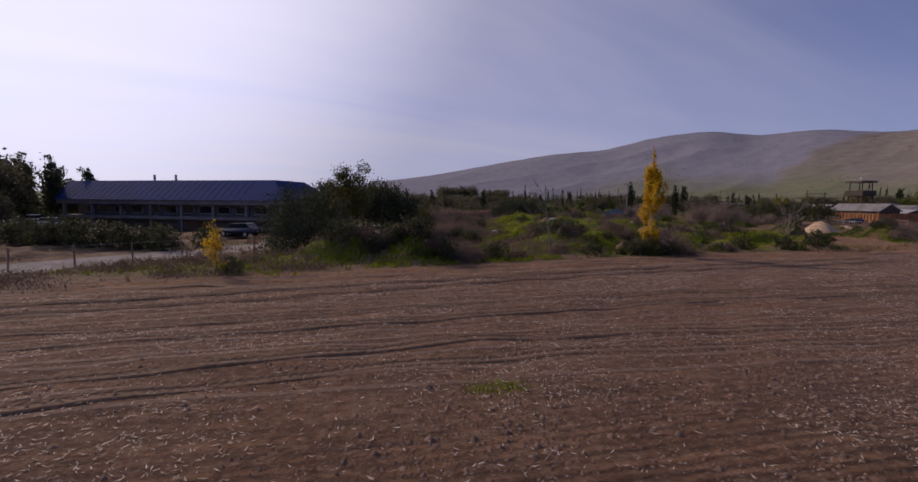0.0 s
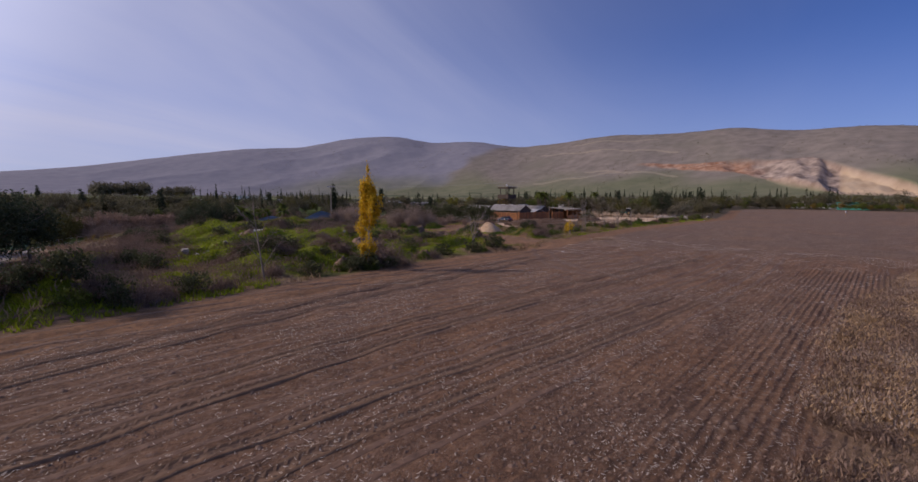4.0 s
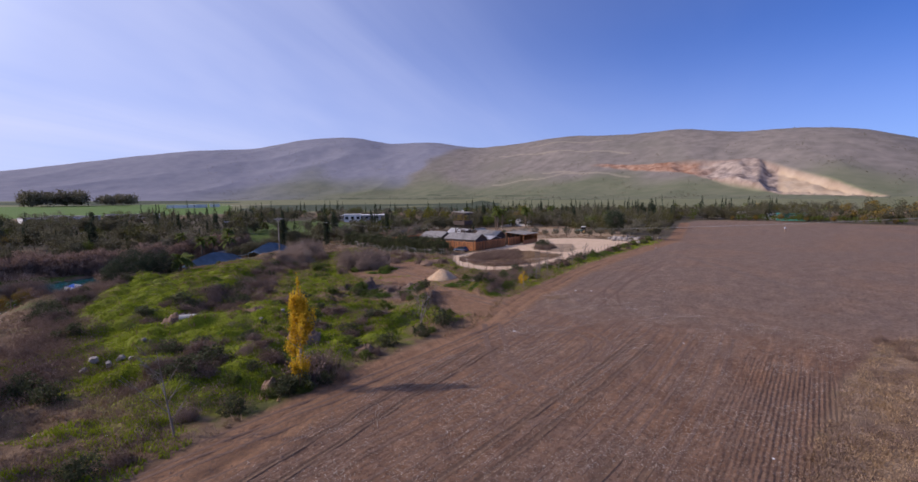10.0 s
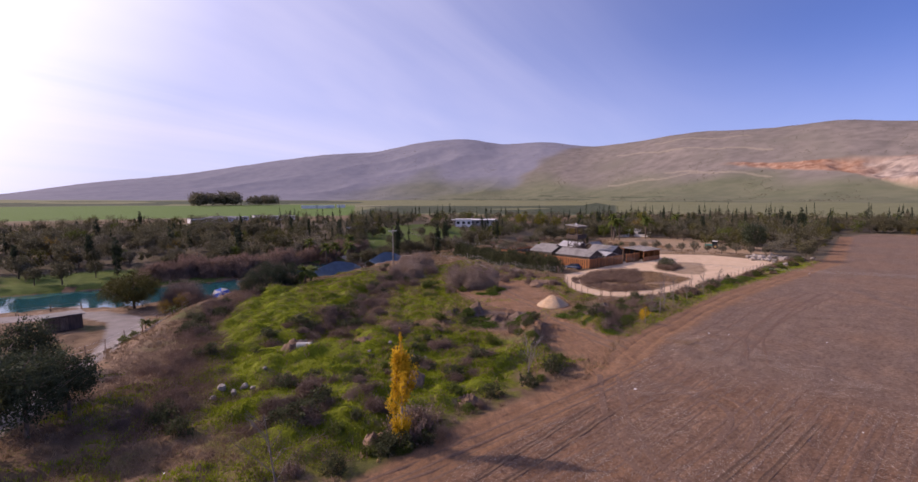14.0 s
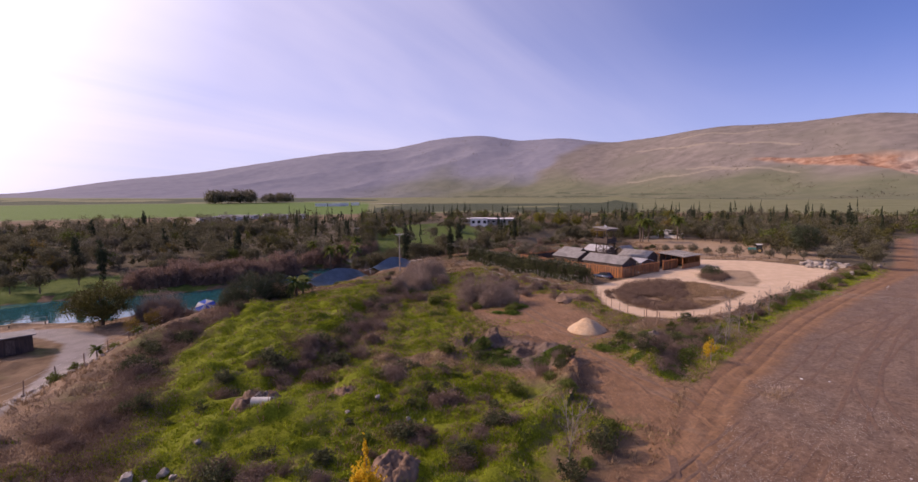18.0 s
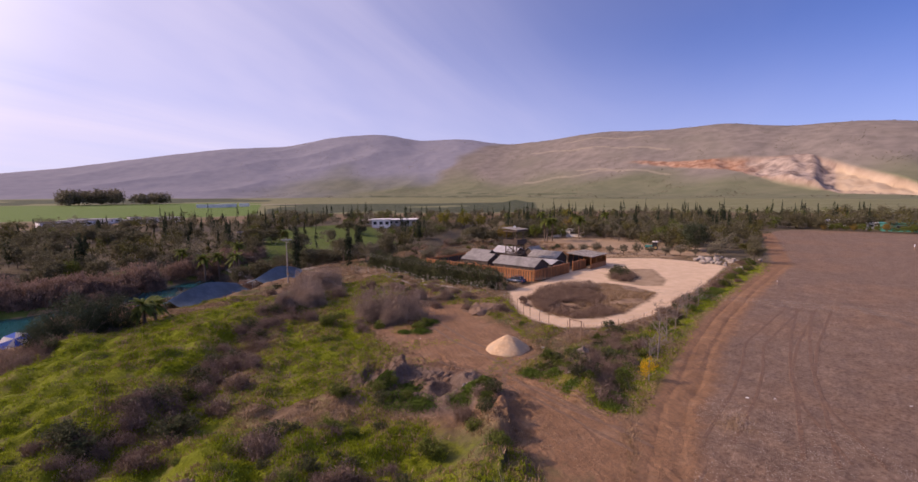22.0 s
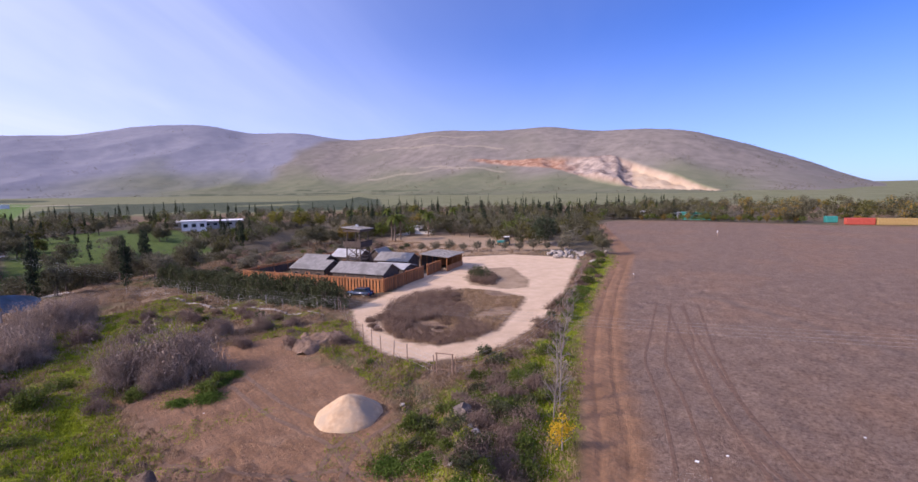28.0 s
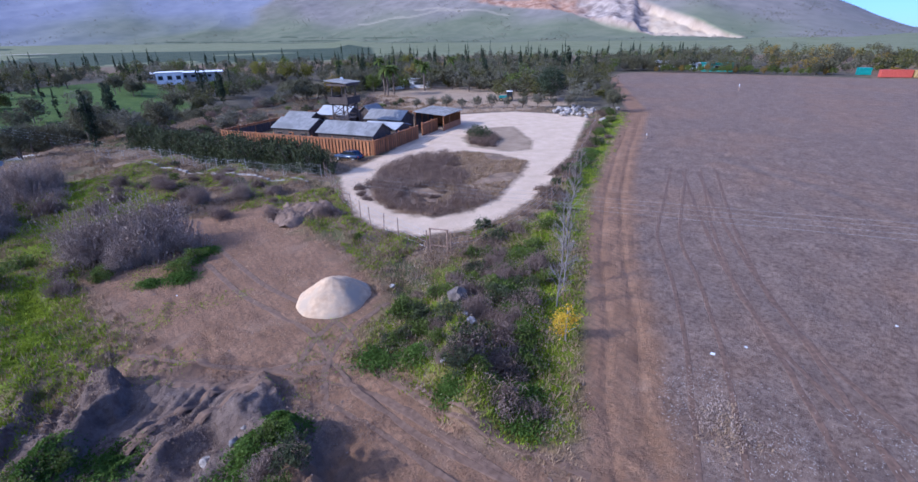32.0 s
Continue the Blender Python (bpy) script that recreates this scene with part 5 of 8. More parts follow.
for _ in range(60):
    s_ = srng.uniform(0, 1)
    x = np.interp(s_, [0, 0.25, 0.6, 1], [66, 78, 110, 150]) + srng.normal() * 1.0
    y = np.interp(s_, [0, 0.25, 0.6, 1], [59, 59.2, 64.8, 74]) + srng.normal() * 0.8
    plant("scrub" if srng.random() < 0.75 else "bush", x, y, srng.uniform(0.45, 0.9), label="dry brown bush along the wire fence")
for _ in range(80):
    a_, r_ = srng.uniform(0, 6.28), srng.random() ** 0.5
    x, y = 82 + 11.5 * r_ * math.cos(a_), 74.6 + 8.6 * r_ * math.sin(a_)
    if (y - 74.6) * 0.84 - (x - 82) * 0.54 < -3:
        continue
    plant("scrub", x, y, srng.uniform(0.4, 0.75) * (1.15 if y > 73 else 0.7), 0.8, label="dense dry scrub bush on the gravel island")
for x, y, s in ((104.4, 80.5, 1.1), (106, 82.3, 1.25), (107.8, 84, 1.2), (109.4, 85.4, 1.1), (105.2, 83.4, 1.0), (107, 80.8, 0.9), (102.6, 79.6, 0.9), (103.4, 81.6, 0.9), (110.8, 86.4, 0.9), (108.6, 82.4, 0.9)):
    plant("bush" if s > 1.15 else "scrub", x, y, s * 1.2, 0.85, label="long clump of dark olive-brown bush on bare sand")

for _ in range(84):
    x = srng.uniform(51.5, 66)
    y = 48.6 + 0.38 * (x - 53) + srng.uniform(0, 1) * (9.5 if x < 60 else 7)
    plant(("twig", "twig", "greenbush", "bush", "twig")[int(srng.integers(5))], x, y, srng.uniform(0.3, 0.75), label="low tangled weed bush in the roadside strip")
for x, y, s, k in ((44.2, 56.6, 0.55, "greenbush"), (43.2, 55.4, 0.6, "twig"), (42.6, 54.2, 0.6, "greenbush"), (43.8, 54.6, 0.55, "bush"), (41.4, 52.8, 0.6, "bush"), (40.6, 54.6, 0.7, "twig"), (39.4, 52.0, 0.6, "greenbush"), (37.6, 62.6, 0.6, "greenbush"), (38.0, 64.6, 0.5, "greenbush"), (36.8, 60.8, 0.6, "bush"), (39.0, 60.2, 0.5, "greenbush")):
    plant(k, x, y, s)
made_ = 0
while made_ < 50:
    x, y = srng.uniform(22, 74), srng.uniform(68, 118)
    pt = (np.array([x]), np.array([y]))
    if inside(*pt, BARE)[0] > -0.8 or inside(*pt, YARD)[0] > -1.5 or poly_dist(*pt, BANK)[1][0] > 0 or inside(*pt, GREEN)[0] > 2.5 or x > 72 - 0.05 * (y - 88):
        continue
    plant(("twig", "twig", "bush", "greenbush", "twig")[int(srng.integers(5))], x, y, srng.uniform(0.35, 0.85))
    made_ += 1
for x, y, s, k in ((19.2, 36.4, 1.15, "twig"), (20.2, 36.9, 1.05, "twig"), (18.4, 37.0, 1.1, "twig"), (17.2, 35.2, 0.85, "bush"), (15.4, 35.6, 0.6, "greenbush"), (16.2, 35.1, 0.55, "bush"), (24.2, 37.9, 0.55, "greenbush"), (25.6, 38.0, 0.5, "twig"), (17.5, 34.8, 0.6, "greenbush"), (18.6, 35.3, 0.55, "twig"), (18.0, 35.9, 0.6, "bush"), (19.2, 34.9, 0.5, "bush")):
    plant(k, x, y, s)

for k_, (x, y) in enumerate(zip(np.interp(np.linspace(0, 4, 58), range(5), (17, 24, 31, 38.5, 44)), np.interp(np.linspace(0, 4, 58), range(5), (64, 73, 83, 94, 106)))):
    plant(("twig", "bush", "twig")[k_ % 3], x + srng.normal() * 1.0, y + srng.normal() * 1.0, srng.uniform(0.45, 0.85))
made_ = 0
while made_ < 70:
    x, y = srng.uniform(8, 40), srng.uniform(38, 72)
    if inside(np.array([x]), np.array([y]), GREEN)[0] < 1 or lumps(np.array([x]), np.array([y]), 6)[0] < 0.05:
        continue
    plant(("twig", "bush", "greenbush")[made_ % 3], x, y, srng.uniform(0.25, 0.6), 0.8)
    made_ += 1

for x, y, s, k in ((-5.6, 31.2, 0.8, "bush"), (-4.2, 31.8, 0.9, "scrub"), (-2.6, 31.6, 0.8, "twig"), (-1.0, 31.8, 0.8, "scrub"), (0.6, 30.6, 0.8, "scrub"), (1.6, 29.8, 0.7, "bush"), (2.6, 30.4, 0.8, "twig"), (0.0, 29.6, 0.6, "greenbush"), (3.6, 31.2, 0.7, "scrub"), (5.0, 31.8, 0.7, "bush"), (6.6, 32.4, 0.7, "scrub")):
    plant(k, x, y, s, label="low brown bush on the bank by the lane")
MOUNDS = [(14.6, 48.0), (13.6, 44.2), (10.6, 43.4), (22.5, 66.0), (17.8, 40.6), (11.0, 48.6), (12.4, 40.2), (16.0, 66.5), (19.5, 69.5), (9.6, 42.0), (24.4, 47.2), (27.2, 44.4), (29.4, 52.0), (26.6, 58.0), (20.4, 61.6), (12.6, 62.4), (30.4, 46.6)]
for x, y in MOUNDS:
    for _ in range(4):
        plant(("scrub", "scrub", "bush", "twig")[int(srng.integers(4))], x + srng.normal() * 0.8, y + srng.normal() * 0.8, srng.uniform(0.55, 1.0), 0.75, label="low dark brown brush on a green mound")

# the planted screen along the stockade
for i in range(62):
    s_ = i / 61
    plant("bush", 73.7 + 3.0 * s_ + srng.normal() * 0.4, 129 - 39.0 * s_ + srng.normal() * 0.3, srng.uniform(1.0, 1.3), 1.75, label="tall dark green shrub in a planted screen")
# thick brush down in the ravine
for i in range(150):
    s_ = srng.uniform(0, 1)
    x = np.interp(s_, [0, 0.35, 0.7, 1], [52, 70, 96, 128]) + srng.normal() * 4.5
    y = np.interp(s_, [0, 0.35, 0.7, 1], [154, 168, 167, 160]) + srng.normal() * 4.5
    plant(("brown", "bush", "twig", "dark")[int(srng.integers(4))], x, y, srng.uniform(1.0, 1.6))
# river bank reeds, round trees and the near bank's palms
for i in range(130):
    s_ = srng.uniform(0, 1)
    x = np.interp(s_, [0, 0.5, 1], [-8, 20, 62]) + srng.normal() * 1.5
    y = np.interp(s_, [0, 0.5, 1], [154, 157, 194]) + srng.normal() * 2.2
    plant("brown", x, y, srng.uniform(1.2, 2.0), 1.15)
for x, y, s in ((16.4, 102.4, 1.15), (20, 104, 1.0), (13.4, 101.2, 0.8)):
    b_ = copy_thing(t2, Matrix.Identity(4))
    b_.matrix_basis = Matrix.Translation((x, y, ground_z(x, y) - 0.3)) @ Matrix.Rotation(x, 4, "Z") @ Matrix.Diagonal((s, s, s, 1))
    b_["label"] = "large dense dark evergreen bush above the river"
for i in range(44):
    s_ = srng.uniform(0, 1)
    plant(("brown", "brown", "twig", "bush")[i % 4], np.interp(s_, [0, 0.5, 1], [10, 28, 46]) + srng.normal() * 1.2, np.interp(s_, [0, 0.5, 1], [118, 130, 146]) + srng.normal() * 1.4, srng.uniform(0.9, 1.5), 1.1)
for x, y, s in ((60, 140, 0.9), (64, 148, 1.1)):
    plant("dark", x, y, s)
broad = make_tree("autumn_tree", 46, 7.4, (5.4, 5.0, 3.0), 4.0, M_LEAF_AUTUMN_DARK, n=190, per=70, clump=0.6, leaf=0.15, trunk_r=0.3, start=0.25, label="broad round tree with olive and autumn leaves by the river")
broad.matrix_basis = Matrix.Translation((-6.8, 115.4, ground_z(-6.8, 115.4) - 0.2))
plant("bigtwig", 1.0, 116.6, 1.3, 1.3), plant("bigtwig", 3.6, 117.2, 1.2, 1.2), plant("autumn", -1.0, 105, 0.55), plant("autumn", 1.4, 108.5, 0.6)
plant("brown", 2.5, 112, 1.3), plant("brown", 5.5, 114, 1.1)
plant("palm", 23.5, 103.5, 1.0, which=1), plant("palm", 25, 106, 0.9, which=1), plant("palm", -2.4, 90, 0.45, which=1), plant("palm", 0.5, 100, 0.4, which=1)
for x, y in ((-3.0, 84), (-1.5, 95), (1.8, 104), (4.5, 107), (-3.4, 78)):
    plant("greenbush", x, y, 0.7)
for x, y, s in ((42, 168, 1.2), (46, 171, 1.1), (49, 164, 1.25), (38, 176, 1.0), (53, 178, 1.1)):
    plant("palm", x, y, s, which=0)
# palms, olives and cypresses round the open yard behind the stockade
for x, y, s in ((150, 141, 1.2), (151.5, 143.5, 1.05), (153.5, 141.5, 1.15), (166, 139, 1.2), (185, 175, 1.2), (190, 160, 1.1), (199, 150, 1.2), (178, 190, 1.1)):
    plant("palm", x, y, s, which=0)
for i in range(11):
    plant("olive", 133 + 1.9 * i, 117 - 3.3 * i, 0.62 + 0.1 * (i % 3), label="small round olive tree in a row by the yard")
for i in range(26):
    plant("olive", 172 + srng.uniform(-4, 26), 100 + srng.uniform(0, 40), srng.uniform(0.9, 1.2))
plant("near", 160, 92, 1.75, label="large dark evergreen tree at the yard's edge")
plant("near", 163, 95, 1.3), plant("cypress", 128, 133, 0.45)
for _ in range(90):
    x, y = srng.uniform(82, 140), srng.uniform(124, 152)
    if math.hypot(x - 106, y - 106) < 24 or poly_dist(np.array([x]), np.array([y]), BANK)[1][0] > 3:
        continue
    plant(("twig", "twig", "bush", "brown", "olive", "greenbush")[int(srng.integers(6))], x, y, srng.uniform(0.5, 1.1), 0.8)
for x, y, s in ((192, 262, 1.7), (199, 250, 1.9), (206, 243, 1.6), (246, 208, 1.5), (212, 176, 1.3)):
    plant("gold", x, y, s)
for i in range(26):
    q = i / 25
    plant("green" if i % 4 else "autumn", 263 + 6 * q, 86 - 62 * q, 0.55 + 0.12 * (i % 3), 0.9, label="close green bush in a hedge at the field's far end")

# woods: the nearer trees one by one, the rest as a far wood
def keep_clear(x, y):
    p = (np.array([x]), np.array([y]))
    if inside(*p, FIELD_EDGE)[0] > -4 or inside(*p, YARD)[0] > -8:
        return True
    if math.hypot(x - 112, y - 112) < 40 or abs(poly_dist(*p, RIVER)[0][0]) < 18:
        return True
    if inside(*p, LAWN)[0] > 0 and lumps(*p, 9)[0] < 0.35:
        return True
    if abs(math.hypot(x - 150, y - 128)) < 22 or math.hypot(x - 145, y - 250) < 16:
        return True
    return False


count = 0
while count < 380:
    az, r = radians(srng.uniform(-22, 84)), 150 + 150 * srng.random()
    x, y = r * math.sin(az), r * math.cos(az)
    if keep_clear(x, y) or (y < 110 and x < 60) or (lumps(np.array([x]), np.array([y]), 30)[0] < -0.2):
        continue
    kind = srng.choice(["dark", "olive", "green", "autumn", "cypress", "dark"], p=[0.37, 0.25, 0.08, 0.03, 0.07, 0.20])
    plant(str(kind), x, y, srng.uniform(0.85, 1.35))
    count += 1


def far_wood(name, label, seed, n, area, mats, high, leaves=150, size=0.55):
    """A far wood as one sheet of clumped leaves for each tint."""
    rng = np.random.default_rng(seed)
    made = [[] for _ in mats]
    placed = 0
    while placed < n:
        az, r = radians(rng.uniform(*area[0])), rng.uniform(*area[1])
        x, y = r * math.sin(az), r * math.cos(az)
        if keep_clear(x, y):
            continue
        placed += 1
        k_ = int(rng.integers(len(mats)))
        h_ = rng.uniform(*high)
        slim = mats[k_] is M_LEAF_CYPRESS
        rad = (0.13 * h_, 0.13 * h_, 0.5 * h_) if slim else (0.48 * h_ * rng.uniform(0.8, 1.2), 0.48 * h_, 0.42 * h_)
        tufts = 7 + int(h_)
        d = rng.normal(size=(tufts, 3))
        d /= np.linalg.norm(d, axis=1, keepdims=True)
        d *= rng.uniform(0.25, 1.0, (tufts, 1)) ** 0.6
        P = (d[rng.integers(0, tufts, leaves)] + rng.normal(size=(leaves, 3)) * (0.13 if slim else 0.19)) * np.array(rad)
        if slim:
            P[:, :2] *= np.clip(1.1 - 0.5 * (P[:, 2:] / rad[2] + 1), 0.12, 1)
        P += np.array([x, y, ground_z(x, y) + (0.5 if slim else 0.55) * h_])
        made[k_].append(P)
    root = empty(name, Matrix.Identity(4), label, "woods", kind="stuff")
    for mat, some in zip(mats, made):
        if some:
            V, F = leaf_quads(np.concatenate(some), size, rng, 0.7)
            obj_mesh("crown", V, F, mat, root)
    return root


far_wood("wood", "mixed dark and grey-green wood on the plain", 1, 900, ((16, 80), (205, 380)), [M_LEAF_DARK, M_LEAF_OLIVE, M_LEAF_DARK, M_LEAF_OLIVE, M_LEAF_AUTUMN_DARK, M_LEAF_GREEN, M_LEAF_DARK], (2.8, 7.2), 360, 0.25)
far_wood("wood", "close wood of dark, olive and autumn trees behind the yard", 8, 230, ((34, 80), (170, 300)), [M_LEAF_DARK, M_LEAF_OLIVE, M_LEAF_DARK, M_LEAF_OLIVE, M_LEAF_AUTUMN_DARK], (3.0, 7.5), 560, 0.19)
far_wood("wood", "dark wood beyond the river", 2, 600, ((-30, 22), (180, 348)), [M_LEAF_DARK, M_LEAF_DARK, M_LEAF_OLIVE, M_LEAF_DARK, M_LEAF_CYPRESS, M_LEAF_AUTUMN_DARK], (3.0, 8.0), 460, 0.24)
far_wood("wood", "belt of green and autumn trees past the field's far end", 3, 330, ((74, 112), (270, 420)), [M_LEAF_DARK, M_LEAF_OLIVE, M_LEAF_DARK, M_LEAF_AUTUMN, M_LEAF_BUSH, M_LEAF_AUTUMN_DARK, M_LEAF_DARK], (2.8, 9.5), 330, 0.33)
# paler olive leaves put distance haze into the colour of these clumps
far_wood("wood", "distant clumps of tall dark trees by green crops", 4, 40, ((-0.8, 3.4), (880, 925)), [M_LEAF_OLIVE], (17, 25), 240, 1.4)
far_wood("wood", "smaller distant clump of dark trees by green crops", 9, 14, ((4.6, 7.4), (880, 915)), [M_LEAF_OLIVE], (11, 20), 240, 1.2)
far_wood("wood", "scattered tall dark cypresses over the plain", 5, 170, ((8, 76), (215, 400)), [M_LEAF_CYPRESS], (7.5, 12.0), 300, 0.26)
far_wood("wood", "trees behind the blue-roofed hall", 6, 60, ((-52, -26), (95, 150)), [M_LEAF_DARK, M_LEAF_CYPRESS], (5, 9), 170, 0.5)


# undergrowth
def scatter(n, box4, seed, test):
    rng = np.random.default_rng(seed)
    X, Y = rng.uniform(box4[0], box4[1], n), rng.uniform(box4[2], box4[3], n)
    ok = test(X, Y, rng)
    return X[ok], Y[ok], rng


def blades(name, label, X, Y, rng, mat, high, wide, per):
    X, Y = np.repeat(X, per) + rng.normal(size=len(X) * per) * 0.13, np.repeat(Y, per) + rng.normal(size=len(Y) * per) * 0.13
    n = len(X)
    Zs = height(X, Y)
    a, h_ = rng.uniform(0, 6.28, n), high * rng.uniform(0.5, 1.3, n)
    lean = rng.normal(size=(n, 2)) * 0.45 * h_[:, None]
    w = wide * rng.uniform(0.6, 1.3, n)
    A = np.stack([X - np.cos(a) * w, Y - np.sin(a) * w, Zs - 0.03], 1)
    Bv = np.stack([X + np.cos(a) * w, Y + np.sin(a) * w, Zs - 0.03], 1)
    T = np.stack([X + lean[:, 0], Y + lean[:, 1], Zs + h_], 1)
    ob = obj_mesh(name, np.stack([A, Bv, T], 1).reshape(-1, 3), np.arange(3 * n).reshape(-1, 3), mat)
    return tagged(ob, label, "grass", kind="stuff")


def on_green(X, Y, rng):
    g = np.maximum(inside(X, Y, GREEN), np.maximum(inside(X, Y, STRIP), np.maximum(inside(X, Y, LANE_SIDE), np.maximum(inside(X, Y, GREEN_B), inside(X, Y, GREEN_C)) - 1)) + 1) + lumps(X, Y, 5) * 1.5
    return (g > 0) & (inside(X, Y, BARE) < 0.5) & (rng.random(len(X)) < smooth(g, 0, 3) * 0.9 + 0.1) & (lumps(X + 3, Y, 3.0) < 0.55)


def on_wild(X, Y, rng):
    _, left = poly_dist(X, Y, BANK)
    return (inside(X, Y, FIELD_EDGE) < -0.5) & (inside(X, Y, BARE) < 0) & (inside(X, Y, YARD) < -0.5) & (lumps(X, Y, 4) > -0.25) & (left < 8) & (np.hypot(X - 100, Y - 105) > 20) & ((inside(X, Y, GREEN) < 0.5) | (rng.random(len(X)) > 0.88))


X, Y, r_ = scatter(66000, (-22, 150, 24, 112), 61, on_green)
blades("grass", "bright green winter grass on the mounds", X, Y, r_, M_GRASS, 0.20, 0.05, 7)
X, Y, r_ = scatter(30000, (-20, 150, 22, 125), 62, on_wild)
blades("dry_grass", "tufts of dry straw-coloured grass", X, Y, r_, M_DRYGRASS, 0.36, 0.05, 5)
X, Y, r_ = scatter(4200, (-14, 80, 24, 110), 63, lambda X, Y, rng: on_wild(X, Y, rng) & (lumps(X + 20, Y + 5, 5) > 0.0))
C = np.repeat(np.stack([X, Y, height(X, Y) + 0.10], 1), 30, 0)
C = C + r_.normal(size=C.shape) * np.array([0.32, 0.32, 0.13])
V, F = leaf_quads(C, 0.05, r_)
tagged(obj_mesh("weeds", V, F, M_LEAF_GREEN), "low leafy green weeds over the rough ground", "weeds", kind="stuff")
X, Y, r_ = scatter(3000, (-14, 80, 24, 112), 64, lambda X, Y, rng: on_wild(X, Y, rng) & (lumps(X - 20, Y + 15, 6) > 0.1))
C = np.repeat(np.stack([X, Y, height(X, Y) + 0.16], 1), 26, 0)
C = C + r_.normal(size=C.shape) * np.array([0.34, 0.34, 0.16])
V, F = leaf_quads(C, 0.085, r_, 0.35, up=0.6)
tagged(obj_mesh("brush", V, F, M_TWIG), "low grey-brown dead brush on the mounds", "brush", kind="stuff")
X, Y, r_ = scatter(6500, (69, 100, 63, 87), 68, lambda X, Y, rng: (inside(X, Y, ISLE_A) > 0.3) & (lumps(X, Y, 5) + ((Y - 74.6) * 0.84 - (X - 82) * 0.54) * 0.22 > -0.25))
C = np.repeat(np.stack([X, Y, height(X, Y) + 0.30 + 0.25 * smooth(Y - 0.35 * X, 40, 52)], 1), 30, 0)
C = C + r_.normal(size=C.shape) * np.array([0.32, 0.32, 0.20])
V, F = leaf_quads(C, 0.085, r_, 0.35, up=0.6)
tagged(obj_mesh("brush", V, F, M_SCRUB), "dense dry scrub covering the gravel island", "brush", kind="stuff")
# brown brush down the bank and along the ridge of the green
def band(n, line, spread, seed):
    rng = np.random.default_rng(seed)
    P = np.array(line, float)
    s = rng.uniform(0, len(P) - 1, n)
    k = np.minimum(s.astype(int), len(P) - 2)
    Q = P[k] + (P[k + 1] - P[k]) * (s - k)[:, None] + rng.normal(size=(n, 2)) * spread
    return Q[:, 0], Q[:, 1], rng


for n_, line_, spread_, seed_ in ((1700, [(2.5, 46), (4.0, 58), (4.5, 70), (5.5, 84), (12, 97), (18, 103)], 1.5, 81), (900, [(17, 64), (24, 73), (31, 83), (38.5, 94), (44, 104)], 1.1, 82), (1500, [(52, 154), (70, 168), (90, 167), (112, 169), (130, 159)], 4.5, 83)):
    X, Y, r_ = band(n_, line_, spread_, seed_)
    C = np.repeat(np.stack([X, Y, height(X, Y) + 0.3], 1), 34, 0)
    C = C + r_.normal(size=C.shape) * np.array([0.38, 0.38, 0.26])
    V, F = leaf_quads(C, 0.085, r_, 0.35, up=0.6)
    tagged(obj_mesh("brush", V, F, M_SCRUB), "tangled brown dead brush along the bank", "brush", kind="stuff")
for mat_, n_, seed_, name_, lab_ in ((M_GRASS, 5200, 101, "grass", "tussocks of bright green grass on the mounds"), (M_WEED, 1400, 102, "weeds", "clumps of dark green weeds on the mounds")):
    X, Y, r_ = scatter(n_, (2, 50, 32, 112), seed_, lambda X, Y, rng: (np.maximum(inside(X, Y, GREEN), inside(X, Y, GREEN_B)) > 0.3) & (inside(X, Y, BARE) < 0) & (lumps(X, Y + seed_, 2.2) > -0.15))
    sz = r_.uniform(0.5, 1.3, len(X))
    C = np.repeat(np.stack([X, Y, height(X, Y) + 0.14 * sz], 1), 26, 0)
    C = C + r_.normal(size=C.shape) * np.repeat(sz, 26)[:, None] * np.array([0.24, 0.24, 0.13])
    V, F = leaf_quads(C, 0.085, r_, 0.4, up=0.7)
    tagged(obj_mesh(name_, V, F, mat_), lab_, name_, kind="stuff")
X, Y, r_ = scatter(5500, (-10, 10, 27, 62), 105, lambda X, Y, rng: (inside(X, Y, FIELD_EDGE) < -0.6) & (poly_dist(X, Y, PATHWAY)[0] > 4) & (lumps(X + 11, Y, 4.0) > 0.0))
blades("grass", "patchy green grass on the slope by the lane", X, Y, r_, M_GRASS, 0.24, 0.045, 6)
# lush weeds in the roadside strip and the dug ground
LUSH = [(51.3, 57.2, 1.0, 0.55), (52.3, 55.4, 0.8, 0.4), (61.6, 54.5, 1.5, 0.5), (59.5, 53.0, 1.0, 0.4), (51.6, 48.6, 0.9, 0.4), (53.0, 49.4, 0.9, 0.45), (50.8, 52.2, 0.6, 0.3), (55.2, 50.6, 0.9, 0.4), (57.6, 51.6, 0.8, 0.35), (64.5, 56.6, 1.0, 0.4),
        (68, 56.0, 1.0, 0.4), (45.4, 57.0, 0.7, 0.25), (44.6, 56.4, 0.5, 0.2), (43.2, 57.0, 0.6, 0.22), (41.8, 56.6, 0.7, 0.2), (40.2, 62.0, 0.9, 0.15), (38.4, 63.6, 1.2, 0.2), (37.6, 60.4, 1.3, 0.22), (39.0, 58.6, 1.1, 0.2), (50.9, 76.2, 0.9, 0.4), (52.6, 78.4, 0.8, 0.4), (54.6, 79.2, 0.8, 0.35), (49.2, 77.4, 0.6, 0.3), (96, 61.8, 1.2, 0.5), (101, 62.6, 1.2, 0.5), (106, 63.4, 1.2, 0.5)]
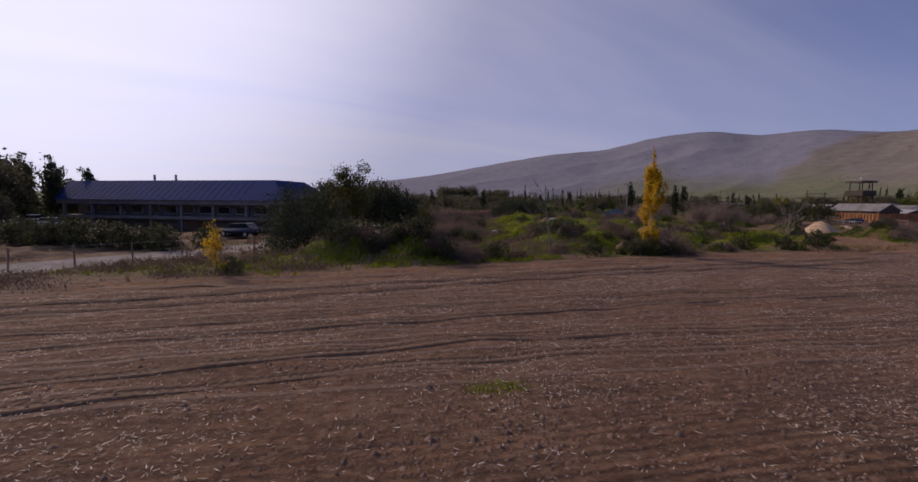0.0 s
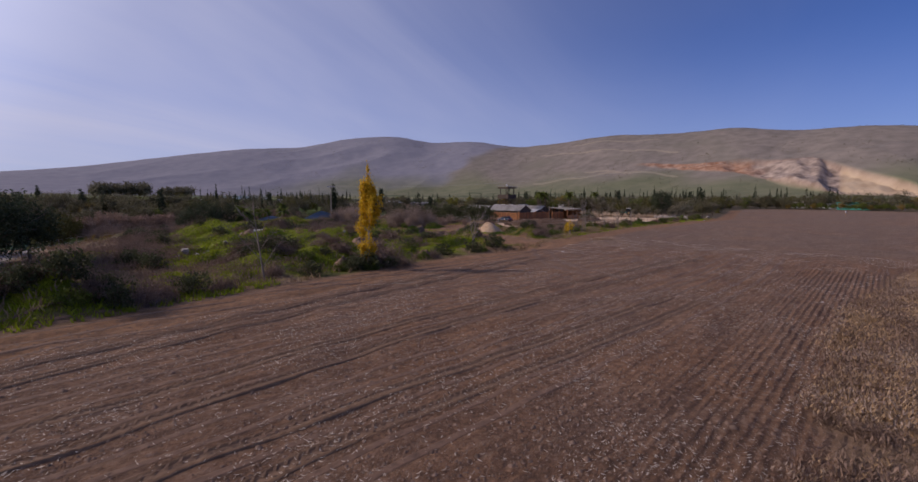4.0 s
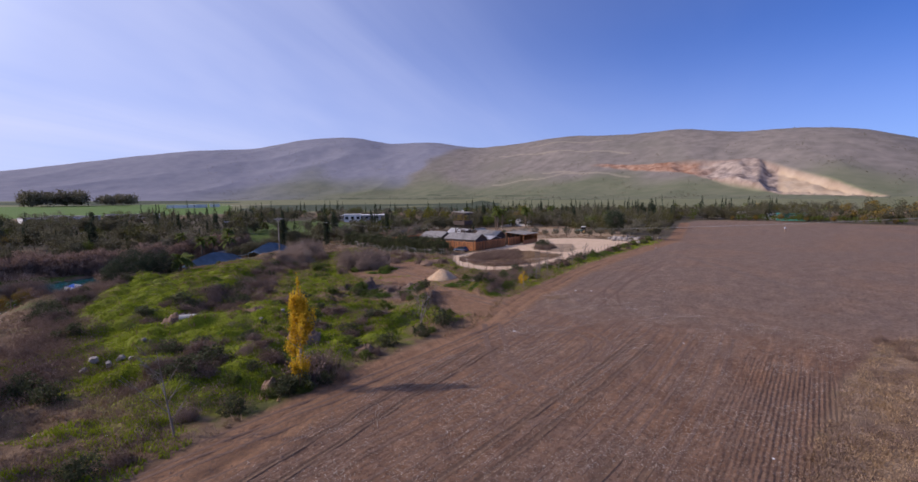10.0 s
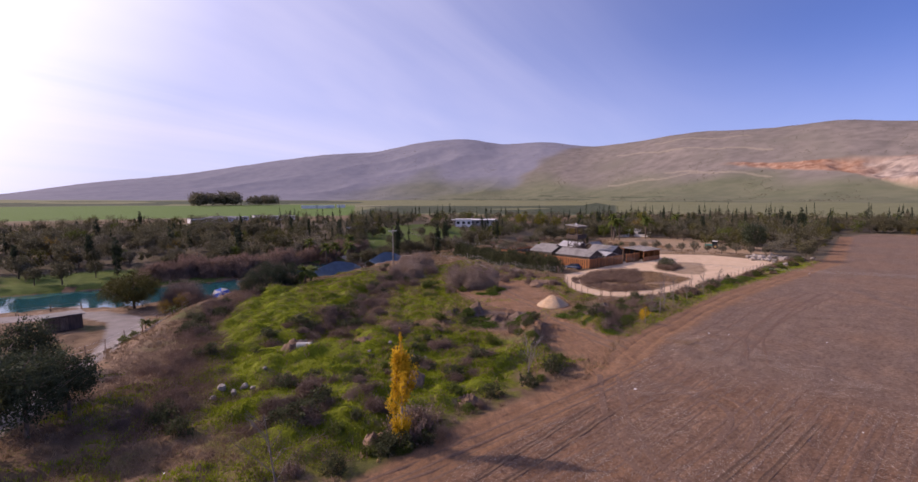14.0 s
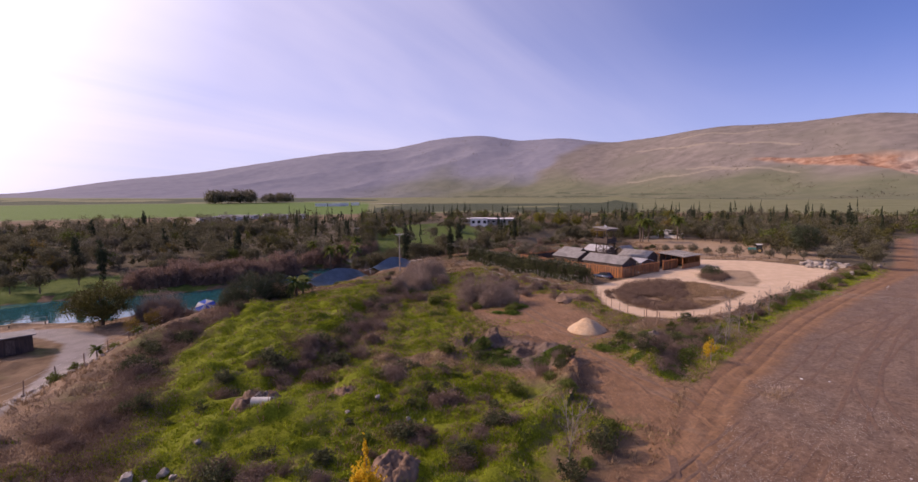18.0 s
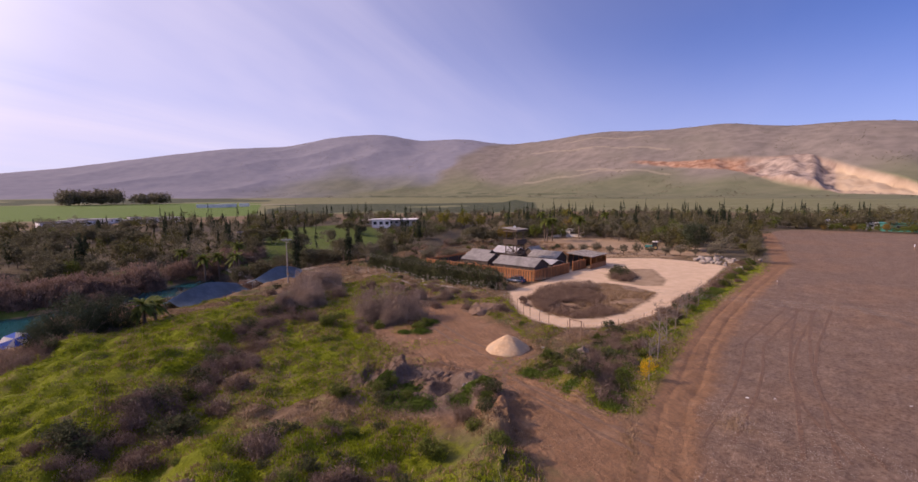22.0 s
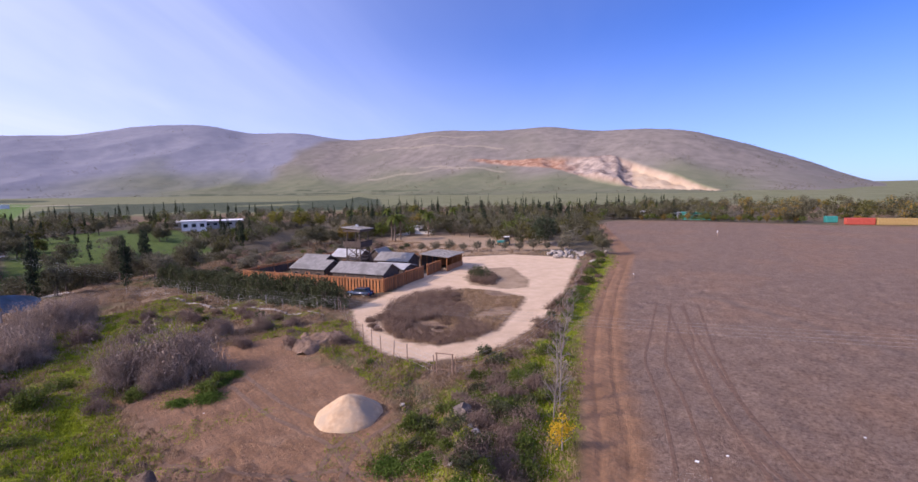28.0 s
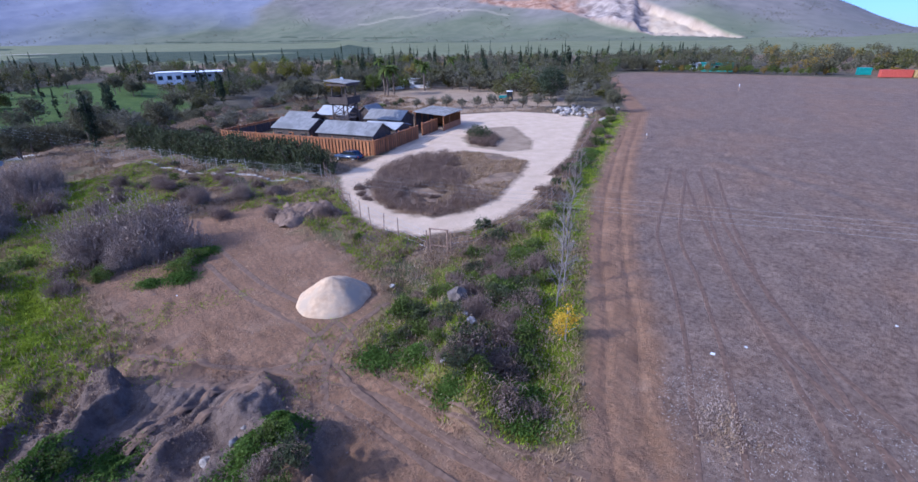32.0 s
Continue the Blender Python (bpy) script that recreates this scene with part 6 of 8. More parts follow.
lr_ = np.random.default_rng(84)
parts_ = []
for x, y, s, hi in LUSH:
    n_ = int(2600 * s)
    Q = lr_.normal(size=(n_, 2)) * s * 0.62 + (x, y)
    f_ = np.exp(-((Q[:, 0] - x) ** 2 + (Q[:, 1] - y) ** 2) / (1.2 * s) ** 2)
    parts_.append(np.column_stack([Q, height(Q[:, 0], Q[:, 1]) + hi * (0.25 + f_ * lr_.random(n_))]))
V, F = leaf_quads(np.concatenate(parts_), 0.07, lr_, 0.6)
tagged(obj_mesh("weeds", V, F, M_WEED), "lush bright green leafy weeds", "weeds", kind="stuff")
X, Y, r_ = scatter(3000, (-9, 14, 32, 70), 85, lambda X, Y, rng: (inside(X, Y, FIELD_EDGE) < -0.8) & (inside(X, Y, GREEN) < 2.5) & (poly_dist(X, Y, PATHWAY)[0] > 4) & (lumps(X, Y, 3.2) > -0.2))
C = np.repeat(np.stack([X, Y, height(X, Y) + 0.22], 1), 30, 0)
C = C + r_.normal(size=C.shape) * np.array([0.34, 0.34, 0.20])
V, F = leaf_quads(C, 0.075, r_, 0.35, up=0.6)
tagged(obj_mesh("brush", V, F, M_SCRUB), "dark brown brush over the slope by the lane", "brush", kind="stuff")
X, Y, r_ = scatter(1500, (2, 40, 34, 100), 86, lambda X, Y, rng: (inside(X, Y, GREEN) > 0) & (lumps(X, Y, 3.5) > 0.45))
C = np.repeat(np.stack([X, Y, height(X, Y) + 0.16], 1), 26, 0)
C = C + r_.normal(size=C.shape) * np.array([0.32, 0.32, 0.15])
V, F = leaf_quads(C, 0.075, r_, 0.35, up=0.6)
tagged(obj_mesh("brush", V, F, M_SCRUB), "clumps of dark brown brush on the green mounds", "brush", kind="stuff")
X, Y, r_ = scatter(9000, (69, 100, 63, 87), 87, lambda X, Y, rng: (inside(X, Y, ISLE_A) > 0.4) & (lumps(X + 5, Y, 4) > -0.5))
blades("dry_grass", "thin tawny grass over the gravel island", X, Y, r_, M_DRYGRASS, 0.30, 0.04, 5)
for mat_, n_, seed_ in ((M_TWIG_PALE, 1700, 96), (M_DRYGRASS, 1500, 97)):
    X, Y, r_ = scatter(n_, (50, 76, 46, 70), seed_, lambda X, Y, rng: (inside(X, Y, FIELD_EDGE) < -0.6) & (inside(X, Y, BARE) < -0.3) & (inside(X, Y, YARD) < -0.4) & (poly_dist(X, Y, TRACK)[0] > 2.2) & (lumps(X, Y + seed_, 2.4) > 0.0))
    C = np.repeat(np.stack([X, Y, height(X, Y) + 0.22], 1), 26, 0)
    C = C + r_.normal(size=C.shape) * np.array([0.30, 0.30, 0.18])
    V, F = leaf_quads(C, 0.07, r_, 0.3, up=0.7)
    tagged(obj_mesh("dry_weeds", V, F, mat_), "tall pale dry weeds in the roadside strip", "weeds", kind="stuff")
X, Y, r_ = scatter(3400, (-34, -5, 12, 32), 98, lambda X, Y, rng: (inside(X, Y, FIELD_EDGE) < -0.5) & (poly_dist(X, Y, PATHWAY)[0] > 3.4) & (lumps(X, Y, 2.6) > -0.1))
C = np.repeat(np.stack([X, Y, height(X, Y) + 0.16], 1), 28, 0)
C = C + r_.normal(size=C.shape) * np.array([0.32, 0.32, 0.14])
V, F = leaf_quads(C, 0.06, r_, 0.35, up=0.6)
tagged(obj_mesh("brush", V, F, M_SCRUB), "low dark brush between the field and the lane", "brush", kind="stuff")
X, Y, r_ = scatter(1500, (34, 50, 52, 72), 99, lambda X, Y, rng: (inside(X, Y, DIG) > -2.5) & (lumps(X, Y, 1.6) > 0.35))
C = np.repeat(np.stack([X, Y, height(X, Y) + 0.10], 1), 24, 0)
C = C + r_.normal(size=C.shape) * np.array([0.24, 0.24, 0.10])
V, F = leaf_quads(C, 0.06, r_, 0.35, up=0.6)
tagged(obj_mesh("brush", V, F, M_SCRUB), "dead roots and brush in the dug soil", "brush", kind="stuff")
for mat_, seed_ in ((M_DRYGRASS, 103), (M_TWIG_PALE, 104)):
    r_ = np.random.default_rng(seed_)
    C = np.repeat(np.column_stack([r_.normal(55.6, 0.8, 20), r_.normal(40.7, 0.6, 20), np.zeros(20)]), 34, 0)
    C[:, 2] = height(C[:, 0], C[:, 1]) + 0.14
    C = C + r_.normal(size=C.shape) * np.array([0.22, 0.22, 0.12])
    V, F = leaf_quads(C, 0.07, r_, 0.3, up=0.7)
    tagged(obj_mesh("dry_weeds", V, F, mat_), "dry tawny weeds at the edge of the stubble", "weeds", kind="stuff")
vg_ = np.random.default_rng(106)
for _ in range(70):
    x = vg_.uniform(9, 62)
    y = vg_.uniform(0.4, 4.2 + 0.09 * x)
    if lumps(np.array([x]), np.array([y]), 4.0)[0] > -0.1:
        plant(("scrub", "twig", "scrub", "brown")[int(vg_.integers(4))], x, y, vg_.uniform(0.18, 0.42), 0.7, label="low reddish-brown dry bush on the verge")
# verge between field and lane
for mat_, n_, seed_, lab_ in ((M_LEAF_BROWN, 900, 91, "reddish-brown dry clumps on the verge"), (M_TWIG_PALE, 800, 92, "grey dry weeds along the field's margin"), (M_DRYGRASS, 1100, 93, "tawny dry clumps on the verge"), (M_SCRUB, 900, 90, "dark brown dry clumps on the verge")):
    X, Y, r_ = scatter(n_ * 3, (7, 76, -3, 9), seed_, lambda X, Y, rng: (inside(X, Y, FIELD_EDGE) < 0.6) & (poly_dist(X, Y, ROAD)[0] > 3.9) & (lumps(X, Y + seed_, 2.4) > 0.0) & ((inside(X, Y, FIELD_EDGE) > -1.8) | (seed_ != 92)))
    C = np.repeat(np.stack([X, Y, height(X, Y) + 0.13], 1), 40, 0)
    C = C + r_.normal(size=C.shape) * np.array([0.26, 0.26, 0.10])
    V, F = leaf_quads(C, 0.06, r_, 0.3, up=0.6)
    tagged(obj_mesh("dry_weeds", V, F, mat_), lab_, "weeds", kind="stuff")
X, Y, r_ = scatter(7000, (20, 90, -24, -6), 94, lambda X, Y, rng: (poly_dist(X, Y, ROAD)[0] > 4.4) & (poly_dist(X, Y, ROAD)[0] < 12))
blades("grass", "rough green grass beyond the lane", X, Y, r_, M_GRASS, 0.25, 0.05, 6)
X, Y, r_ = scatter(9000, (5, 75, -3, 9), 65, lambda X, Y, rng: (inside(X, Y, FIELD_EDGE) < 0.3) & (poly_dist(X, Y, ROAD)[0] > 4.3) & (rng.random(len(X)) < 0.12 + 0.75 * (lumps(X, Y, 3) > 0)))
blades("dry_grass", "dry tawny grass on the verge beside the lane", X, Y, r_, M_DRYGRASS, 0.17, 0.035, 6)
X, Y, r_ = scatter(26000, (18, 74, 42, 112), 71, lambda X, Y, rng: (inside(X, Y, FIELD_EDGE) < -0.5) & (inside(X, Y, BARE) < 0.8) & (inside(X, Y, YARD) < -0.5) & (lumps(X, Y, 2.2) > -0.2))
blades("dry_grass", "thin dry grass and stalks on the rough ground", X, Y, r_, M_DRYGRASS, 0.26, 0.035, 5)
X, Y, r_ = scatter(46000, (18, 74, 42, 118), 72, lambda X, Y, rng: (inside(X, Y, FIELD_EDGE) < -0.5) & (inside(X, Y, BARE) < -0.2) & (inside(X, Y, YARD) < -0.5) & (lumps(X + 40, Y, 5) > -0.1))
blades("grass", "patches of short green grass among dry scrub", X, Y, r_, M_GRASS, 0.20, 0.045, 6)
X, Y, r_ = scatter(5200, (36, 60, 58, 90), 74, lambda X, Y, rng: (inside(X, Y, BARE) > -0.5) & (inside(X, Y, DIG) < 0) & (lumps(X, Y, 3.2) + (48 - X) * 0.12 > 0.25))
blades("grass", "thin short grass coming through bare soil", X, Y, r_, M_GRASS, 0.12, 0.03, 5)
X, Y, r_ = scatter(7000, (36, 66, 42, 92), 75, lambda X, Y, rng: (inside(X, Y, BARE) > -0.5) & (lumps(X + 9, Y, 2.4) > 0.15))
blades("dry_grass", "scattered dry stalks on bare soil", X, Y, r_, M_DRYGRASS, 0.11, 0.025, 4)
X, Y, r_ = scatter(16000, (60, 150, 112, 178), 73, lambda X, Y, rng: (inside(X, Y, YARD) < -1) & (lumps(X, Y, 4) > -0.4))
blades("dry_grass", "dry tawny grass on the slope behind the stockade", X, Y, r_, M_DRYGRASS, 0.38, 0.06, 5)
X, Y, r_ = scatter(260, (1.8, 3.8, 8.6, 9.6), 95, lambda X, Y, rng: np.hypot((X - 2.8) / 0.8, (Y - 9.1) / 0.35) < rng.uniform(0.2, 1.1, len(X)))
blades("grass", "small patch of green weeds on the ploughed soil", X, Y, r_, M_GRASS, 0.10, 0.02, 5)
# straw left on the stubble near the take-off
X, Y, r_ = scatter(190000, (-26, 60, 0, 46), 66, lambda X, Y, rng: (inside(X, Y, FIELD_EDGE) > 0.6) & (poly_dist(X, Y, TRACK)[0] > 1.6) & (rng.random(len(X)) < 0.25 + 0.75 * (lumps(X, Y, 2.6) > 0.1)))
C = np.stack([X, Y, height(X, Y) + 0.02], 1)
V, F = leaf_quads(C, 0.075, r_, 0.18)
V[:, 2] = np.repeat(C[:, 2], 4) + np.abs(V[:, 2] - np.repeat(C[:, 2], 4)) * 0.45
tagged(obj_mesh("straw", V, F, M_STRAW), "pale chopped straw scattered over ploughed soil", "straw", kind="stuff")
# clods of turned soil
X, Y, r_ = scatter(70000, (-22, 34, 2, 32), 67, lambda X, Y, rng: (inside(X, Y, FIELD_EDGE) > 0.4) & (rng.random(len(X)) < 0.35 + 0.65 * (lumps(X, Y, 1.8) > 0)))
size_ = r_.gamma(2.0, 0.010, len(X))[:, None] + 0.012
octa = np.array([(1, 0, 0), (0, 1, 0), (-1, 0, 0), (0, -1, 0), (0, 0, 0.8), (0, 0, -0.5)])
V = np.stack([X, Y, height(X, Y)], 1)[:, None] + octa[None] * size_[:, None] * r_.uniform(0.6, 1.4, (len(X), 6, 1))
F = np.array([(0, 1, 4), (1, 2, 4), (2, 3, 4), (3, 0, 4)])
F = (F[None] + 6 * np.arange(len(X))[:, None, None]).reshape(-1, 3)
M_CLOD = material("soil_clod", (0.115, 0.072, 0.05), (0.225, 0.152, 0.11), scale=6, rough=0.95, bump=0.3, island=0.3)
tagged(obj_mesh("clods", V.reshape(-1, 3), F, M_CLOD), "loose brown clods on the ploughed soil", "soil", kind="stuff")

X, Y, r_ = scatter(48000, (35, 64, 40, 90), 69, lambda X, Y, rng: (inside(X, Y, DIG) > -1.0) & (rng.random(len(X)) < 0.95) | (inside(X, Y, BARE) > -0.5) & (lumps(X, Y, 3) > 0.1) & (rng.random(len(X)) < 0.22))
size_ = r_.gamma(2.0, 0.011, len(X))[:, None] + 0.012
V = np.stack([X, Y, height(X, Y)], 1)[:, None] + octa[None] * size_[:, None] * r_.uniform(0.6, 1.4, (len(X), 6, 1))
F = np.array([(0, 1, 4), (1, 2, 4), (2, 3, 4), (3, 0, 4)])
F = (F[None] + 6 * np.arange(len(X))[:, None, None]).reshape(-1, 3)
tagged(obj_mesh("clods", V.reshape(-1, 3), F, M_CLOD), "grey-brown clods over the dug ground", "soil", kind="stuff")


# ---------------------------------------------------------------- the stockade with its huts and watchtower
FORT = Matrix.Translation((88.4, 90.9, 0)) @ Matrix.Rotation(radians(10), 4, "Z")


def fort(u, v, z=0.0, turn=0.0):
    p = FORT @ Vector((u, v, 0))
    return Matrix.Translation((p.x, p.y, ground_z(p.x, p.y) + z)) @ Matrix.Rotation(radians(10 + turn), 4, "Z")


def stockade_wall(length, m, label):
    """A run of upright orange boards with two rails, posts and a backing."""
    root = empty("stockade_wall", m, label, "fence", "stockade walls")
    # dark sheet gives the shaded gaps between boards their colour
    part("backing", box(bmesh.new(), (0, 0.10, -0.1), (length, 0.16, 1.75)), M_DARKWOOD, root, "dark sheet standing for shade between the boards")
    for z in (0.35, 1.95):
        part("rail", box(bmesh.new(), (0, 0.0, z), (length, 0.10, z + 0.14), bevel=0.015), M_TIMBER, root)
    part("rail", box(bmesh.new(), (-0.05, -0.12, 2.12), (length + 0.05, 0.2, 2.2), bevel=0.015), M_TIMBER, root, "flat capping rail")
    first = part("board", box(bmesh.new(), (0, -0.10, -0.15), (0.40, -0.02, 2.08), bevel=0.02), M_TIMBER, root)
    n = int(length / 0.62)
    step = length / n
    for i in range(1, n):
        b = new("board", first.data)
        b.parent, b.location, b.rotation_euler = root, (i * step, 0.02 * math.sin(i * 7.1), 0.03 * math.sin(i * 3.3)), (0, 0.006 * math.sin(i * 5.7), 0)
    post = part("post", box(bmesh.new(), (-0.08, 0.02, -0.2), (0.08, 0.18, 2.45), bevel=0.02), M_TIMBER, root)
    for i in range(1, int(length / 3.9) + 1):
        p = new("post", post.data)
        p.parent, p.location = root, (i * 3.9, 0, 0)
    return root


stockade_wall(14.6, fort(0, 0), "orange timber stockade wall of upright boards")
stockade_wall(31.0, fort(0, 31, turn=-90), "long orange timber stockade wall of upright boards")
stockade_wall(6.5, fort(16.8, 0.3), "short orange timber stockade wall beside the gateway")
stockade_wall(31.0, fort(31, 0, turn=90), "orange timber stockade wall at the rear")
stockade_wall(31.0, fort(31, 31, turn=180), "orange timber stockade wall beyond the huts")


def hut(u0, u1, v0, v1, eave, ridge, along, roof_mat, label, windows=3):
    """A boarded hut with a gabled sheet roof; along: the axis of its ridge."""
    lu, lv = u1 - u0, v1 - v0
    if along == "v":
        m, ln, wd = fort(u1, v0, turn=90), lv, lu
    else:
        m, ln, wd = fort(u0, v0), lu, lv
    root = empty("hut", m, label, "hut", "huts in the stockade")
    part("wall", prism(bmesh.new(), [(0, -0.2), (wd, -0.2), (wd, eave), (wd / 2, ridge - 0.06), (0, eave)], 0, ln), M_DARKWOOD, root)
    o, th = 0.35, 0.07
    sl = (ridge - eave) / (wd / 2)
    for sgn, name in ((0, "roof"), (1, "roof")):
        y0, y1 = (-o, wd / 2) if not sgn else (wd + o, wd / 2)
        z0, z1 = eave - o * sl + 0.02, ridge + 0.02
        roof = part(name, prism(bmesh.new(), [(y0, z0), (y1, z1), (y1, z1 + th), (y0, z0 + th)], -0.3, ln + 0.3), roof_mat, root)
        bm = bmesh.new()
        for i in range(int(ln / 0.55) + 1):
            x = -0.2 + i * 0.55
            prism(bm, [(y0, z0 + th), (y1, z1 + th), (y1, z1 + th + 0.035), (y0, z0 + th + 0.035)], x, x + 0.07)
        part("seam", bm, roof_mat, roof)
    part("ridge_cap", prism(bmesh.new(), [(wd / 2 - 0.2, ridge + 0.02), (wd / 2, ridge + 0.14), (wd / 2 + 0.2, ridge + 0.02)], -0.32, ln + 0.32), roof_mat, root)
    for i in range(int(ln / 0.5)):
        x = 0.25 + i * 0.5
        part("batten", box(bmesh.new(), (x, -0.035, 0), (x + 0.07, 0.0, eave - 0.05)), M_DARKWOOD, root)
    for side in (0, 1):
        for i in range(windows):
            x = ln * (i + 0.5) / windows
            y = -0.05 if side == 0 else wd + 0.05
            w = part("window", box(bmesh.new(), (x - 0.5, y - 0.04, 1.05), (x + 0.5, y + 0.04, 1.95), bevel=0.015), M_TIMBER if i % 2 else M_BARK, root)
            part("pane", box(bmesh.new(), (x - 0.4, y - 0.06 if side == 0 else y + 0.02, 1.14), (x + 0.4, y - 0.02 if side == 0 else y + 0.06, 1.86)), M_GLASS, w)
    door = part("door", box(bmesh.new(), (-0.06, wd * 0.5 - 0.45, 0), (-0.005, wd * 0.5 + 0.45, 2.0), bevel=0.01), M_BARK, root)
    part("handle", box(bmesh.new(), (-0.11, wd * 0.5 + 0.28, 0.95), (-0.06, wd * 0.5 + 0.40, 1.0)), M_STEEL, door)
    return root


hut(1.3, 6.6, 0.9, 11.2, 2.75, 4.05, "v", M_ROOF, "long dark boarded hut with a grey metal roof")
hut(3.2, 8.4, 14.6, 22.2, 2.65, 3.85, "v", M_ROOF, "dark boarded hut with a grey metal roof")
hut(13.0, 18.0, 23.0, 29.0, 2.6, 3.8, "v", M_ROOF, "small dark boarded hut with a grey metal roof")
hut(17.6, 22.6, 17.2, 24.0, 2.7, 3.9, "v", M_ROOF_PALE, "dark boarded hut with a pale metal roof")
hut(17.2, 22.2, 5.0, 12.6, 2.7, 3.95, "v", M_ROOF, "dark boarded hut beside the gateway")
hut(20.5, 25.0, 13.2, 16.4, 2.6, 3.8, "u", M_ROOF, "narrow dark gabled hut behind the watchtower", 2)
hut(9.4, 14.2, 1.6, 8.2, 2.35, 2.95, "v", M_ROOF_PALE, "low hut with a shallow pale roof", 2)

# open-sided shelter by the gateway
sh = empty("shelter", fort(22.4, -1.4), "open timber shelter with a grey metal roof", "shelter")
part("roof", prism(bmesh.new(), [(-0.4, 2.85), (6.4, 3.35), (6.4, 3.45), (-0.4, 2.95)], -0.4, 8.6), M_ROOF, sh)
for i in range(16):
    part("seam", prism(bmesh.new(), [(-0.4, 2.95), (6.4, 3.45), (6.4, 3.49), (-0.4, 2.99)], -0.3 + i * 0.58, -0.22 + i * 0.58), M_ROOF, sh)
for x, y in product((0, 2.75, 5.5, 8.2), (0.0, 6.0)):
    part("post", box(bmesh.new(), (x, y, -0.2), (x + 0.16, y + 0.16, 2.86 + 0.074 * y), bevel=0.02), M_TIMBER, sh)
part("beam", box(bmesh.new(), (-0.2, 0, 2.66), (8.5, 0.14, 2.84), bevel=0.02), M_TIMBER, sh)
part("half_wall", box(bmesh.new(), (0, -0.06, -0.1), (8.3, -0.01, 1.15)), M_TIMBER, sh)
part("half_wall", box(bmesh.new(), (8.3, 0, -0.1), (8.36, 6.1, 2.4)), M_TIMBER, sh)
part("back_wall", box(bmesh.new(), (0, 6.1, -0.1), (8.3, 6.16, 3.1)), M_DARKWOOD, sh)

# watchtower
tw = empty("watchtower", fort(11.2, 12.6), "dark timber watchtower with a railed deck and flat roof", "tower")
TB, TT, TH = 1.75, 1.35, 9.6
for sx, sy in product((-1, 1), (-1, 1)):
    part("leg", rod(bmesh.new(), (sx * TB, sy * TB, -0.2), (sx * TT, sy * TT, TH), 0.14, 0.12, 6), M_DARKWOOD, tw)
levels = (0.4, 2.3, 4.2, 6.1)
for z0, z1 in zip(levels, levels[1:]):
    a, c = TB + (TT - TB) * z0 / TH, TB + (TT - TB) * z1 / TH
    for k in range(4):
        r = Matrix.Rotation(k * math.pi / 2, 4, "Z")
        for s in (-1, 1):
            part("brace", rod(bmesh.new(), r @ Vector((-a * s, -a, z0)), r @ Vector((c * s, -c, z1)), 0.07, None, 5), M_DARKWOOD, tw)
        part("tie", rod(bmesh.new(), r @ Vector((-c, -c, z1)), r @ Vector((c, -c, z1)), 0.08, None, 5), M_DARKWOOD, tw)
for i in range(14):
    part("deck_board", box(bmesh.new(), (-2.0 + i * 0.285, -2.0, 6.2), (-1.74 + i * 0.285, 2.0, 6.27)), M_DARKWOOD, tw)
part("deck", box(bmesh.new(), (-1.5, -1.5, 3.6), (1.5, 1.5, 3.68)), M_DARKWOOD, tw, "lower landing")
for k in range(4):
    r = Matrix.Rotation(k * math.pi / 2, 4, "Z")
    for z in (6.55, 6.85, 7.2):
        part("rail", box(bmesh.new(), (-2.0, -2.03, z), (2.0, -1.95, z + 0.13), r), M_DARKWOOD, tw)
    part("parapet", box(bmesh.new(), (-1.9, -1.94, 6.27), (1.9, -1.90, 7.22), r), M_DARKWOOD, tw, "dark boarded parapet")
    part("eaves_board", box(bmesh.new(), (-2.0, -2.02, 9.15), (2.0, -1.96, 9.5), r), M_DARKWOOD, tw)
    for x in (-1.95, -0.65, 0.65):
        part("baluster", box(bmesh.new(), (x, -1.98, 6.2), (x + 0.1, -1.88, 7.3), r), M_DARKWOOD, tw)
roof = part("roof", prism(bmesh.new(), [(-2.2, 9.55), (2.2, 9.95), (2.2, 10.07), (-2.2, 9.67)], -2.3, 2.3), M_ROOF, tw)
for i in range(9):
    part("seam", prism(bmesh.new(), [(-2.2, 9.67), (2.2, 10.07), (2.2, 10.11), (-2.2, 9.71)], -2.2 + i * 0.53, -2.13 + i * 0.53), M_ROOF, roof)
part("searchlight", rod(bmesh.new(), (0.3, 0, 10.0), (0.3, 0.5, 10.25), 0.22, 0.28, 10), M_STEEL, tw)
for i in range(12):
    part("ladder_rung", rod(bmesh.new(), (-0.3, -TB + 0.1 + 0.02 * i, 0.5 + i * 0.48), (0.3, -TB + 0.1 + 0.02 * i, 0.5 + i * 0.48), 0.03, None, 5), M_DARKWOOD, tw)


